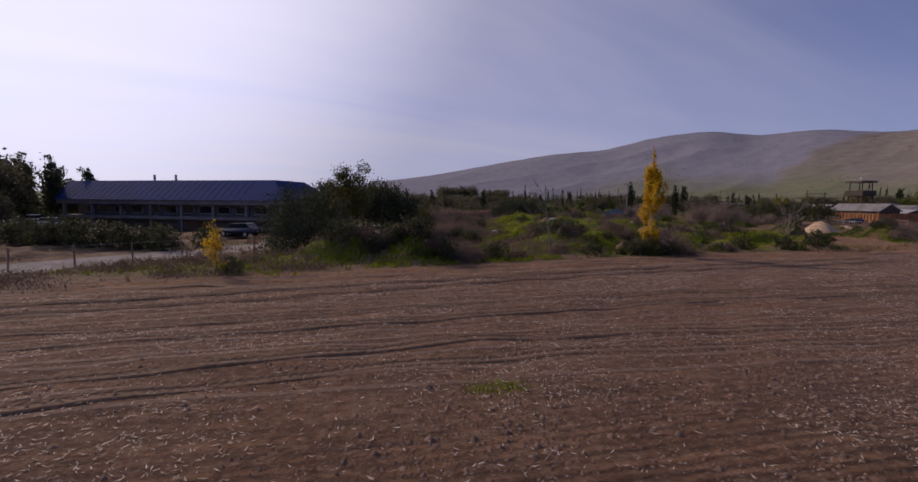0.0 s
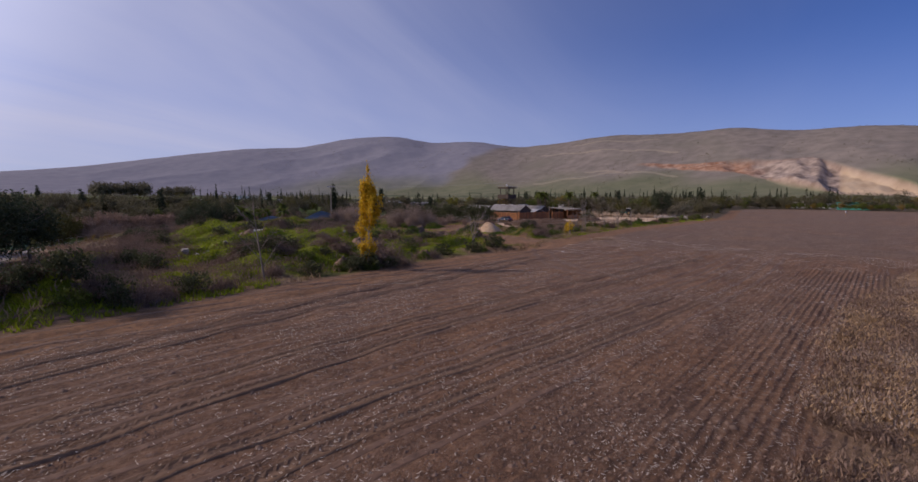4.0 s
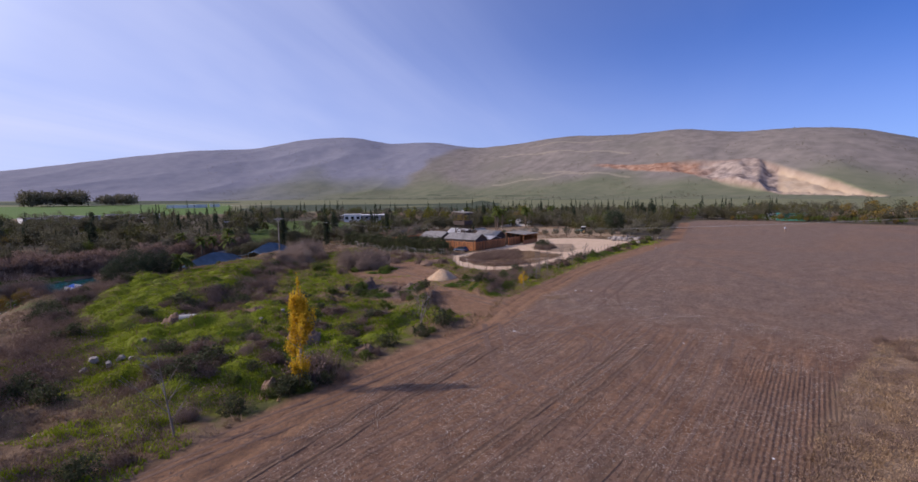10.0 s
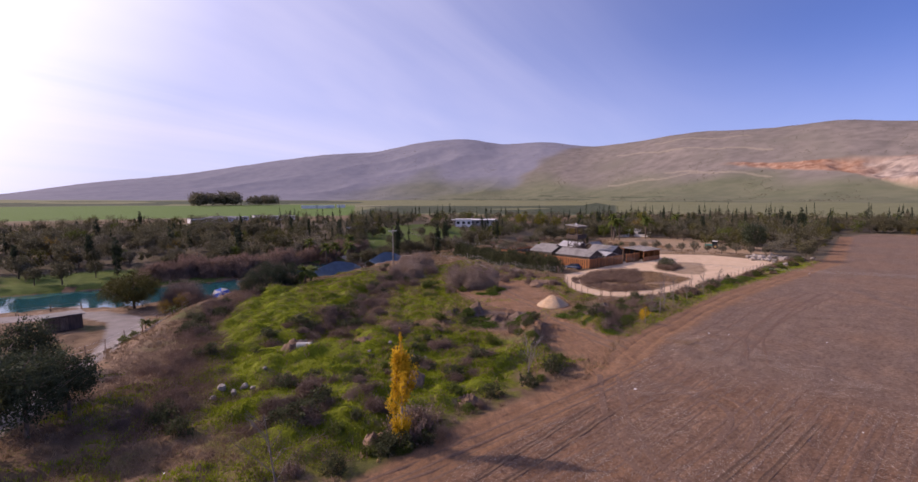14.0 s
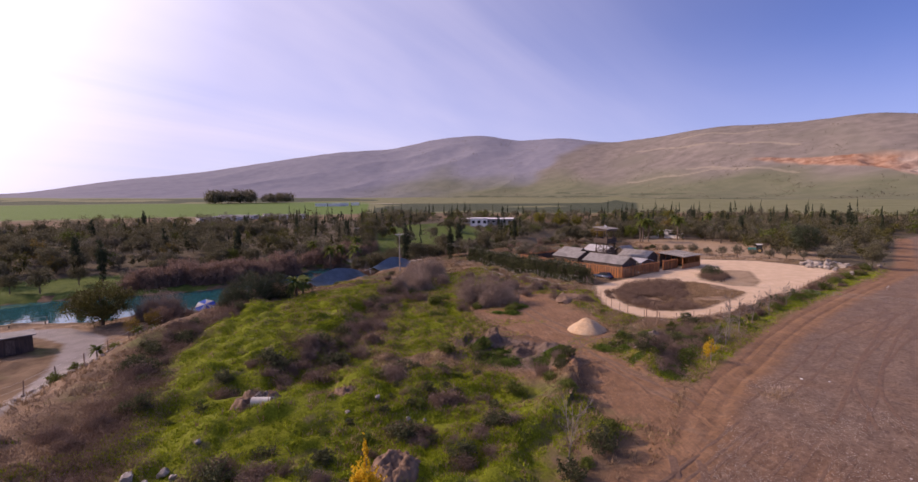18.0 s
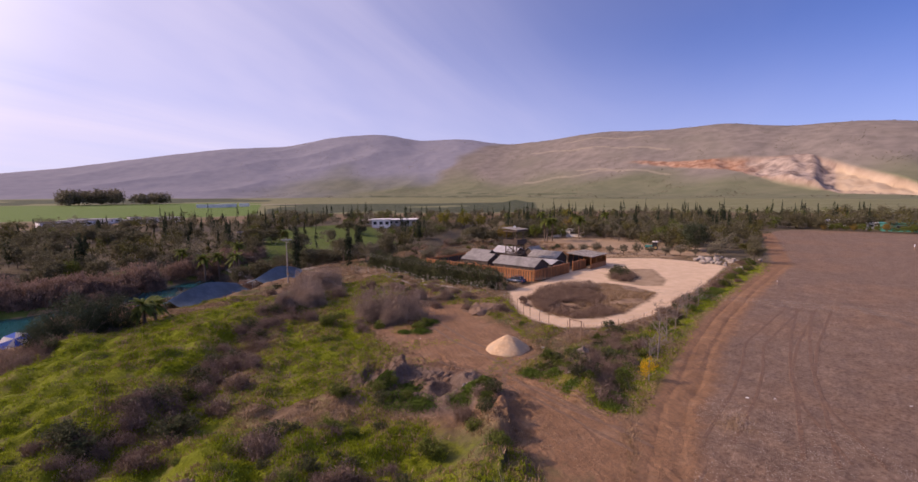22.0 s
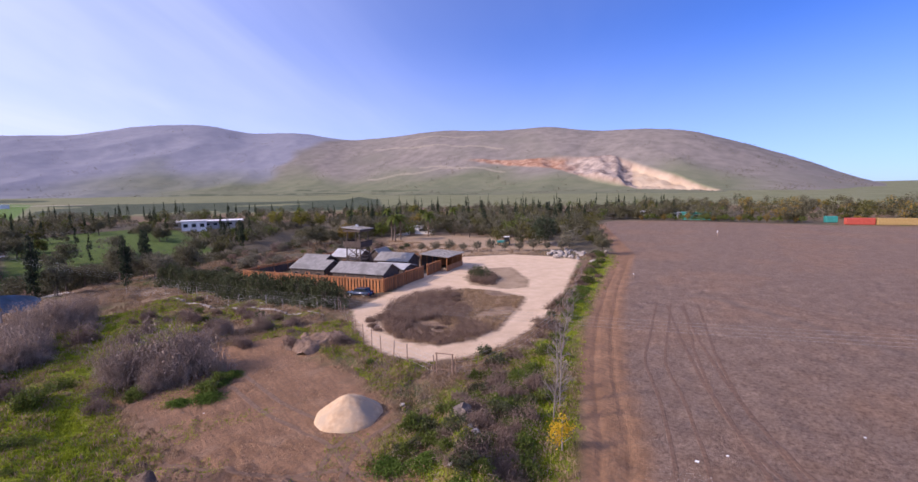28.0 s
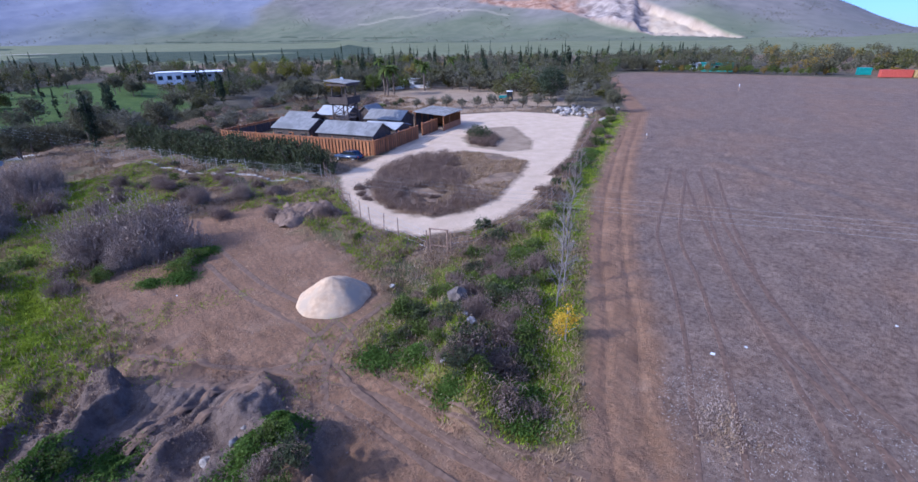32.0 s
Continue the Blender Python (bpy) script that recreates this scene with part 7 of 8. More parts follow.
# ---------------------------------------------------------------- vehicles
def car(m, paint, label, long=4.4):
    root = empty("car", m, label, "car", "parked cars")
    s = long / 4.4
    bm = prism(bmesh.new(), [(-2.2 * s, 0.35), (2.15 * s, 0.32), (2.2 * s, 0.62), (1.95 * s, 0.82), (0.95 * s, 0.95), (-1.9 * s, 0.98), (-2.2 * s, 0.80)], -0.86, 0.86)
    bmesh.ops.bevel(bm, geom=list(bm.edges), offset=0.07, segments=2, affect="EDGES")
    part("body", bm, paint, root, smooth=True)
    bm = prism(bmesh.new(), [(-1.85 * s, 0.93), (1.05 * s, 0.92), (0.35 * s, 1.40), (-1.25 * s, 1.44)], -0.74, 0.74)
    bmesh.ops.bevel(bm, geom=list(bm.edges), offset=0.06, segments=2, affect="EDGES")
    part("cabin_glass", bm, M_GLASS, root)
    bm = prism(bmesh.new(), [(-1.4 * s, 1.40), (0.42 * s, 1.37), (0.3 * s, 1.44), (-1.25 * s, 1.48)], -0.70, 0.70)
    bmesh.ops.bevel(bm, geom=list(bm.edges), offset=0.03, segments=1, affect="EDGES")
    part("roof", bm, paint, root)
    for sx, y in product((-1, 1), (-1.3 * s, 1.35 * s)):
        w = part("wheel", rod(bmesh.new(), (sx * 0.68, y, 0.31), (sx * 0.88, y, 0.31), 0.31, None, 16), M_RUBBER, root, "black tyre")
        part("rim", rod(bmesh.new(), (sx * 0.87, y, 0.31), (sx * 0.895, y, 0.31), 0.19, 0.17, 10), M_STEEL, w)
    for sx in (-1, 1):
        part("headlight", box(bmesh.new(), (sx * 0.55 - 0.17, 2.10 * s, 0.58), (sx * 0.55 + 0.17, 2.20 * s, 0.72), bevel=0.02), M_STEEL, root)
        part("tail_light", box(bmesh.new(), (sx * 0.68 - 0.12, -2.22 * s, 0.66), (sx * 0.68 + 0.12, -2.14 * s, 0.84), bevel=0.02), M_RED, root)
        part("mirror", box(bmesh.new(), (sx * 0.95 - 0.09, 0.62 * s, 0.92), (sx * 0.95 + 0.09, 0.74 * s, 1.05), bevel=0.02), paint, root)
    part("bumper", box(bmesh.new(), (-0.8, 2.12 * s, 0.34), (0.8, 2.24 * s, 0.5), bevel=0.03), paint, root)
    return root


def at_ground(x, y, turn=0.0, dz=0.0):
    return Matrix.Translation((x, y, ground_z(x, y) + dz)) @ Matrix.Rotation(radians(turn), 4, "Z")


car(at_ground(85.0, 92.9, 8), M_CAR_BLUE, "dark blue hatchback parked beside the stockade")
for x, y, tn in ((-55, 64, 60), (-50.5, 61.5, 65), (-58.5, 66, 60)):
    car(at_ground(x, y, tn), M_CAR_WHITE, "white car parked beside the blue-roofed hall")
car(at_ground(-20.5, 49.5, 75), M_CAR_BLUE, "dark car parked in front of the hall")
for x, y, tn in ((291, 79, 40), (287, 84, 70), (282, 76, 20), (296, 74, 100)):
    car(at_ground(x, y, tn), M_CAR_WHITE, "white car parked past the field's far end")

tr = empty("tractor", at_ground(156, 103, 30), "green and white tractor parked by the olive row", "tractor")
part("body", box(bmesh.new(), (-0.5, 0.2, 0.8), (0.5, 2.4, 1.5), bevel=0.12), M_TEAL, tr)
part("cab", box(bmesh.new(), (-0.8, -1.2, 0.9), (0.8, 0.3, 2.5), bevel=0.1), M_GLASS, tr)
part("cab_roof", box(bmesh.new(), (-0.9, -1.3, 2.5), (0.9, 0.4, 2.66), bevel=0.05), M_WHITE, tr)
for sx, y, rr in ((-1, -0.6, 0.8), (1, -0.6, 0.8), (-1, 1.9, 0.5), (1, 1.9, 0.5)):
    w = part("wheel", rod(bmesh.new(), (sx * 0.75, y, rr), (sx * 1.1, y, rr), rr, None, 18), M_RUBBER, tr)
    part("rim", rod(bmesh.new(), (sx * 1.1, y, rr), (sx * 1.13, y, rr), rr * 0.5, None, 12), M_OCHRE, w)


# ---------------------------------------------------------------- the hall with the blue roof
hx0, hy0, hx1, hy1 = -52.0, 65.1, -18.2, 56.6
h_len, h_turn = math.hypot(hx1 - hx0, hy1 - hy0), math.degrees(math.atan2(hy1 - hy0, hx1 - hx0))
hall = empty("hall", Matrix.Translation((hx0, hy0, -0.6)) @ Matrix.Rotation(radians(h_turn), 4, "Z"), "long low hall with a blue sheet-metal roof", "building")
WD = 13.0
part("wall", box(bmesh.new(), (0.6, 2.2, -0.5), (h_len - 0.6, WD, 4.3)), M_DULL, hall, "grey rendered wall")
part("fascia", box(bmesh.new(), (-0.2, -0.1, 3.95), (h_len + 0.2, 0.12, 4.55), bevel=0.02), M_DULL, hall, "pale grey eaves band")
bm = bmesh.new()
vs = [bm.verts.new(p) for p in ((-0.4, -0.3, 4.55), (h_len + 0.4, -0.3, 4.55), (h_len + 0.4, WD, 4.55), (-0.4, WD, 4.55), (-1.6, 3.0, 7.2), (h_len - 3.2, 3.0, 7.2), (h_len - 3.2, WD - 3, 7.2), (-1.6, WD - 3, 7.2))]
for f in ((0, 1, 5, 4), (1, 2, 6, 5), (2, 3, 7, 6), (3, 0, 4, 7), (4, 5, 6, 7), (3, 2, 1, 0)):
    bm.faces.new([vs[i] for i in f])
roof = part("roof", bm, M_BLUE_ROOF, hall)
for i in range(30):
    x = 0.4 + i * (h_len - 6.5) / 29
    part("seam", prism(bmesh.new(), [(-0.3, 4.56), (3.0, 7.21), (3.0, 7.225), (-0.3, 4.575)], x, x + 0.04), M_BLUE_ROOF, roof)
part("floor_slab", box(bmesh.new(), (0, -0.1, 2.05), (h_len, 2.2, 2.45), bevel=0.02), M_DULL, hall, "concrete balcony edge")
for i in range(8):
    x = 0.5 + i * (h_len - 1.3) / 7
    part("column", box(bmesh.new(), (x, 0.1, -0.5), (x + 0.35, 0.45, 3.97), bevel=0.03), M_DULL, hall)
for i in range(12):
    x = 1.6 + i * (h_len - 4.5) / 11
    w = part("window", box(bmesh.new(), (x, 2.12, 2.75), (x + 1.9, 2.2, 3.75), bevel=0.01), M_STEEL, hall)
    part("pane", box(bmesh.new(), (x + 0.08, 2.09, 2.83), (x + 1.82, 2.13, 3.67)), M_GLASS, w)
for i in range(4):
    x = 4 + i * 7.2
    part("door", box(bmesh.new(), (x, 2.13, -0.2), (x + 3.0, 2.2, 1.75), bevel=0.01), M_RUST, hall)
for x in (9.5, 13.2):
    part("roof_vent", rod(bmesh.new(), (x, WD * 0.5, 7.0), (x, WD * 0.5, 8.2), 0.16, None, 8), M_STEEL, hall)


# ---------------------------------------------------------------- poles, wires, fences
def power_pole(x, y, high, turn, label, mat):
    root = empty("power_pole", at_ground(x, y, turn), label, "pole", "power poles")
    part("shaft", rod(bmesh.new(), (0, 0, -0.3), (0, 0, high), 0.14, 0.085, 10), mat, root)
    part("crossarm", box(bmesh.new(), (-1.1, -0.07, high - 0.55), (1.1, 0.07, high - 0.4), bevel=0.01), M_STEEL, root)
    for s in (-1, 1):
        part("brace", rod(bmesh.new(), (0, 0, high - 1.2), (0.7 * s, 0, high - 0.55), 0.03, None, 5), M_STEEL, root)
    for x_ in (-1.0, -0.35, 0.35, 1.0):
        part("insulator", rod(bmesh.new(), (x_, 0, high - 0.4), (x_, 0, high - 0.15), 0.06, 0.035, 8), M_RUST, root)
    part("step_bolt", box(bmesh.new(), (-0.22, -0.02, 2.4), (0.22, 0.02, 2.44)), M_STEEL, root)
    part("sign_plate", box(bmesh.new(), (-0.14, -0.24, 1.7), (0.14, -0.2, 2.0)), M_OCHRE, root)
    return root


POLES = [(62.1, 4.4, 11.7), (49.2, 122.0, 9.2), (48.8, 166, 8.5), (76.0, -112, 11.0)]
for x, y, high in POLES:
    power_pole(x, y, high, 4, "pale power pole with a steel crossarm", M_BARK_PALE)
power_pole(186, -27.3, 11, 70, "far power pole beyond the lane", M_BARK_PALE)
power_pole(60, 205, 8, 10, "thin power pole among trees", M_BARK)


def cable(name, a, b, sag, r, label, parent=None):
    V, F = tubes([[(*(np.array(a) * (1 - s) + np.array(b) * s - np.array([0, 0, sag * 4 * s * (1 - s)])), r) for s in np.linspace(0, 1, 26)]], 4)
    return tagged(obj_mesh(name, V, F, M_WIRE), label, "wire")


def pole_top(i):
    x, y, high = POLES[i]
    return np.array([x, y, ground_z(x, y) + high - 0.15])


for i, j in ((3, 0), (0, 1), (1, 2)):
    for o in (-1.0, -0.35, 0.35, 1.0):
        cable("power_wire", pole_top(i) + [o, 0, 0], pole_top(j) + [o, 0, 0], 2.0, 0.0045, "thin overhead power wire between poles")


def along(pts, step):
    out = []
    for (ax, ay), (bx, by) in zip(pts, pts[1:]):
        n = max(1, round(math.hypot(bx - ax, by - ay) / step))
        out += [(ax + (bx - ax) * i / n, ay + (by - ay) * i / n) for i in range(n)]
    return out + [pts[-1]]


def wire_fence(pts, step, high, label, mat, strands=4, r=0.045, wire=0.008):
    P = along(pts, step)
    x0, y0 = P[0]
    root = empty("wire_fence", Matrix.Translation((x0, y0, 0)), label, "fence")
    post = None
    tops = []
    for i, (x, y) in enumerate(P):
        z = ground_z(x, y)
        if post is None:
            post = part("post", rod(bmesh.new(), (0, 0, -0.25), (0, 0, high), r, r * 0.9, 6), mat, root)
            ob = post
        else:
            ob = new("post", post.data)
            ob.parent = root
        ob.location = (x - x0, y - y0, z)
        ob.rotation_euler = (0.04 * math.sin(i * 5.1), 0.04 * math.sin(i * 3.7), 0)
        tops.append((x - x0, y - y0, z))
    for k_ in range(strands):
        hgt = high * (0.2 + 0.75 * k_ / max(1, strands - 1))
        V, F = tubes([[(x, y, z + hgt, wire) for x, y, z in tops]], 3)
        obj_mesh("strand", V, F, M_STEEL, root)
    return root


FENCE = [(76.2, 88.4), (69.4, 78.2), (66.2, 71.4), (64.9, 66.9), (64.6, 63.6)]
FENCE_B = [(65.2, 61.6), (67.0, 60.2), (71.9, 58.9), (78.3, 58.8), (89.6, 60.6), (109.8, 65.4), (128, 69.6)]
wire_fence(FENCE, 2.3, 1.9, "wire fence with thin brown posts round the yard", M_RUST)
wire_fence(FENCE_B, 2.3, 1.9, "wire fence with thin brown posts beside dry bushes", M_RUST)
wire_fence([(66, 128), (69.9, 119), (71.6, 102), (75.6, 88.4)], 2.6, 1.7, "pale mesh fence along the planted screen", M_BARK_PALE, 6, 0.035, 0.006)
wire_fence([(-7.4, 68), (-5.0, 75), (-2.0, 82.5), (0.7, 92), (3.5, 102)], 4.2, 1.6, "rusty wire fence along the riverside path", M_RUST, 3, 0.06)
wire_fence([(-34, 11), (-22.4, 25.2), (-16.5, 31.5), (-11.6, 37.4)], 2.6, 1.3, "thin wire fence between lane and field", M_RUST, 3, 0.05)
gate = empty("gate_frame", Matrix.Translation((64.9, 62.6, ground_z(64.9, 62.6))) @ Matrix.Rotation(radians(-75), 4, "Z"), "bare timber gate frame in the wire fence", "gate")
for x in (-0.75, 0.75):
    part("post", rod(bmesh.new(), (x, 0, -0.3), (x, 0, 2.2), 0.07, None, 8), M_RUST, gate)
part("lintel", rod(bmesh.new(), (-0.85, 0, 2.15), (0.85, 0, 2.15), 0.06, None, 8), M_RUST, gate)
part("lower_bar", rod(bmesh.new(), (-0.75, 0, 0.7), (0.75, 0, 0.7), 0.04, None, 6), M_RUST, gate)


# ---------------------------------------------------------------- heaps, rocks and litter
def heap(name, x, y, rx, ry, high, mat, seed, label, category, rough=0.18, peak=1.0, turn=0.0, rings=16, spokes=40, ridge=0.0):
    rng = np.random.default_rng(seed)
    ph = rng.uniform(0, 6.28, 8)
    V = [(0, 0, high)]
    for i in range(1, rings + 1):
        s = i / rings
        for k_ in range(spokes):
            a = 6.2832 * k_ / spokes
            wob = 1 + rough * (0.5 * math.sin(2 * a + ph[0]) + 0.35 * math.sin(3 * a + ph[1]) + 0.3 * math.sin(5 * a + ph[2]) + 0.2 * math.sin(9 * a + ph[3]))
            px, py = rx * s * wob * math.cos(a), ry * s * wob * math.sin(a)
            z = high * (1 - s ** peak) + rough * high * (1 - s) * (0.9 * math.sin(px * 3.1 / max(rx, 1) * 2 + ph[4]) * math.cos(py * 2.7 + ph[5]) + 0.5 * math.sin(px * 5 + py * 4 + ph[6])) - ridge * abs(math.sin(a * 6 + ph[7])) * s * (1 - s) * high
            V.append((px, py, z - 0.25 * (i == rings)))
    tri = [(0, 1 + k_, 1 + (k_ + 1) % spokes) for k_ in range(spokes)]
    quad = [(1 + (i - 1) * spokes + k_, 1 + i * spokes + k_, 1 + i * spokes + (k_ + 1) % spokes, 1 + (i - 1) * spokes + (k_ + 1) % spokes) for i in range(1, rings) for k_ in range(spokes)]
    me = bpy.data.meshes.new(name)
    me.from_pydata(V, [], tri + quad)
    me.materials.append(mat)
    me.polygons.foreach_set("use_smooth", np.ones(len(me.polygons), bool))
    ob = new(name, me)
    ob.matrix_basis = at_ground(x, y, turn, -0.08)
    return tagged(ob, label, category)


heap("sand_cone", 54.9, 64.3, 2.8, 2.6, 1.75, M_GRAVEL_LIGHT, 3, "conical heap of pale cream sand on bare soil", "sand pile", 0.07, 1.25, ridge=0.06)


def earth_mound(x, y, rx, ry, high, seed, turn):
    """A dug heap: a rough crest, slumped flanks and clods."""
    n = 36
    V, F = [], []
    for i in range(n + 1):
        for j in range(n + 1):
            u, v = 2 * i / n - 1, 2 * j / n - 1
            p = Vector((u * rx, v * ry, seed * 3.7))
            edge = 1 + 0.5 * noise.noise(p * 0.6)
            r = min(1.0, math.hypot(u, v) * edge)
            body = max(0.0, min(1.0, (1 - r) * 1.7))
            body = body * body * (3 - 2 * body)
            z = high * 0.7 * body * (1.0 + 0.75 * noise.noise(p * 1.1)) + body ** 0.5 * (0.34 * abs(noise.noise(p * 1.9)) + 0.30 * abs(noise.noise(p * 3.8)) + 0.16 * noise.noise(p * 7.5))
            V.append((u * rx, v * ry, z - 0.30 * max(0.0, (r - 0.55) / 0.45) ** 2))
    k_ = n + 1
    F = [(i * k_ + j, (i + 1) * k_ + j, (i + 1) * k_ + j + 1, i * k_ + j + 1) for i in range(n) for j in range(n)]
    ob = obj_mesh("earth_mound", V, F, M_EARTH)
    ob.data.polygons.foreach_set("use_smooth", np.ones(len(F), bool))
    ob.matrix_basis = at_ground(x, y, turn, -0.34)
    return tagged(ob, "mound of turned brown earth with a rough crest", "earth mound")


earth_mound(65.2, 79.8, 4.0, 3.0, 0.6, 4, 20)
earth_mound(63.4, 81.4, 2.6, 2.0, 0.55, 9, 60)
earth_mound(66.6, 77.2, 2.2, 1.8, 0.5, 12, 100)
for k_, (x, y, rx, ry, high, tn) in enumerate([(16.3, 36.6, 1.6, 1.3, 1.15, 10), (24.8, 39.0, 1.7, 1.2, 0.7, 15), (14.8, 57.7, 2.6, 2.3, 1.6, 20), (21.7, 44.4, 2.1, 1.7, 1.2, 35), (21.4, 55.2, 1.9, 1.3, 0.7, 110)]):
    earth_mound(x, y, rx, ry, high, 40 + k_, tn)


def rock(x, y, size, seed, label, mat=None, name="rock", flat=0.7, dz=0.0):
    rng = np.random.default_rng(seed)
    bm = bmesh.new()
    bmesh.ops.create_icosphere(bm, subdivisions=2, radius=size)
    squash = (rng.uniform(0.7, 1.2), rng.uniform(0.6, 1.1), 1)
    for v in bm.verts:
        d = Vector(v.co).normalized()
        v.co *= 0.80 + 0.55 * noise.noise(d * 1.3 + Vector((seed * 1.7, 0.3, 0)))
        v.co.z *= flat
        v.co.x *= squash[0]
        v.co.y *= squash[1]
        for ax in range(3):
            q = size * 0.62
            v.co[ax] = max(-q * 1.25, min(q * 1.25, v.co[ax]))
    ob = part(name, bm, mat or M_STONE)
    ob.matrix_basis = at_ground(x, y, float(rng.uniform(0, 360)), size * flat * 0.45 + dz)
    return tagged(ob, label, "rock")


for k_, (x, y, s) in enumerate([(42.6, 59.2, 0.36), (7.0, 51.2, 0.55), (7.9, 50.6, 0.5), (6.3, 50.2, 0.4), (8.8, 51.4, 0.45), (9.4, 50.4, 0.35), (16.2, 36.6, 0.4), (17.0, 36.9, 0.35), (56.2, 54.2, 0.4), (57.6, 56.0, 0.35), (43.4, 58.0, 0.3), (20.6, 52, 0.25), (58.2, 62, 0.25), (23.2, 53.0, 0.4), (24.8, 50.3, 0.22), (26.0, 50.0, 0.2), (10.7, 52.9, 0.3), (51.8, 53.2, 0.22), (52.9, 53.5, 0.2), (56.6, 54.9, 0.26), (44.2, 58.5, 0.2)]):
    rock(x, y, s, 70 + k_, "pale weathered limestone rock on rough ground")
rrng = np.random.default_rng(9)
for k_ in range(34):
    a_, q_ = rrng.uniform(0, 6.28), rrng.random() ** 0.6
    rock(14.8 + 1.9 * q_ * math.cos(a_), 57.7 + 1.6 * q_ * math.sin(a_), rrng.uniform(0.16, 0.42), 600 + k_, "broken brown rubble stone on a heap", M_RUBBLE, dz=1.35 * (1 - q_) ** 1.1)
rock(58.1, 56.3, 0.85, 640, "large grey-brown boulder in tall weeds", M_RUBBLE)
for k_ in range(46):
    rock(146 + rrng.normal() * 4.0, 80 + rrng.normal() * 3.4, rrng.uniform(0.4, 1.0), 200 + k_, "white limestone boulder in a dumped pile")
for k_, (x, y) in enumerate(along([(-5.4, 74), (-2.3, 82), (0.4, 92), (3.2, 102), (7, 108)], 1.1)):
    rock(x, y, 0.32, 300 + k_, "pale edging stone along the path", name="edging_stone")
# low stone wall below the planted screen
sw = empty("stone_wall", Matrix.Translation((0, 0, 0)), "low pale stone retaining wall below the mesh fence", "wall")
for k_, (x, y) in enumerate(along([(67.4, 119), (69.4, 110), (72.0, 98.0), (74.2, 88.6)], 0.9)):
    s = part("stone", box(bmesh.new(), (-0.2, -0.44, -0.2), (0.2, 0.44, 0.14 + 0.06 * math.sin(k_ * 4.3)), bevel=0.05), M_STONE, sw)
    s.matrix_basis = at_ground(x - 0.9, y, 8 + 4 * math.sin(k_ * 2.1))
# broken concrete pipe and a slab by the dirt mound
pp = empty("concrete_pipe", at_ground(14.9, 56.2, 62, 0.55), "broken pale concrete pipe lying on rubble", "pipe")
bm = bmesh.new()
for r in (0.34, 0.26):
    bmesh.ops.create_cone(bm, cap_ends=False, segments=20, radius1=r, radius2=r, depth=1.5, matrix=Matrix.Rotation(math.pi / 2, 4, "X"))
edges = [e for e in bm.edges if e.is_boundary]
bmesh.ops.bridge_loops(bm, edges=[e for e in edges if e.verts[0].co.y > 0])
bmesh.ops.bridge_loops(bm, edges=[e for e in edges if e.verts[0].co.y < 0 and e.is_boundary])
part("barrel", bm, M_CONCRETE, pp, smooth=False)
part("shard", box(bmesh.new(), (0.5, -0.5, -0.25), (1.2, 0.2, -0.12), bevel=0.03), M_CONCRETE, pp)


def litter(x, y, s, seed):
    rng = np.random.default_rng(seed)
    bm = bmesh.new()
    bmesh.ops.create_grid(bm, x_segments=5, y_segments=4, size=s)
    for v in bm.verts:
        v.co.z = 0.05 + s * 0.5 * abs(noise.noise(v.co * 3 + Vector((seed, 0, 0))))
    bmesh.ops.solidify(bm, geom=list(bm.faces), thickness=0.02)
    ob = part("litter", bm, M_WHITE)
    ob.matrix_basis = at_ground(x, y, float(rng.uniform(0, 360)))
    return tagged(ob, "crumpled white plastic sheet lying on soil", "litter", "scraps on the field")


for k_, (x, y, s) in enumerate([(39.4, 34.4, 0.32), (61.2, 41.9, 0.32), (62.9, 40.4, 0.2), (31.5, 10.0, 0.16), (23.1, 0.7, 0.18), (24.0, 0.9, 0.14), (50, 30, 0.15), (57, 27, 0.15), (70, 33, 0.18), (47.4, 21, 0.14), (3.4, 40, 0.2), (6.5, 36.2, 0.2), (44.4, 76, 0.15), (49.4, 74.0, 0.14)]):
    litter(x, y, s * 0.35, 500 + k_)
mk_ = empty("marker", at_ground(121.5, 58.6, 15), "low white marker trestle at the field's edge", "marker")
part("rail", box(bmesh.new(), (-0.9, -0.05, 0.5), (0.9, 0.05, 0.62), bevel=0.01), M_CONCRETE, mk_)
for x in (-0.7, 0.7):
    part("post", box(bmesh.new(), (x - 0.05, -0.05, -0.1), (x + 0.05, 0.05, 0.85 if x > 0 else 0.6), bevel=0.01), M_RUST, mk_)
mk2 = empty("marker", at_ground(207, 50.6), "white marker post standing in the field", "marker")
part("post", box(bmesh.new(), (-0.12, -0.12, -0.1), (0.12, 0.12, 1.1), bevel=0.02), M_RUST, mk2)
part("plate", box(bmesh.new(), (-0.5, -0.08, 1.0), (0.5, 0.08, 1.7), bevel=0.02), M_WHITE, mk2)


# ---------------------------------------------------------------- tyre tracks pressed into the soil
M_RUT = material("pressed_soil", (0.108, 0.062, 0.037), (0.190, 0.117, 0.070), scale=4, rough=0.95, bump=0.8, dist=0.06)


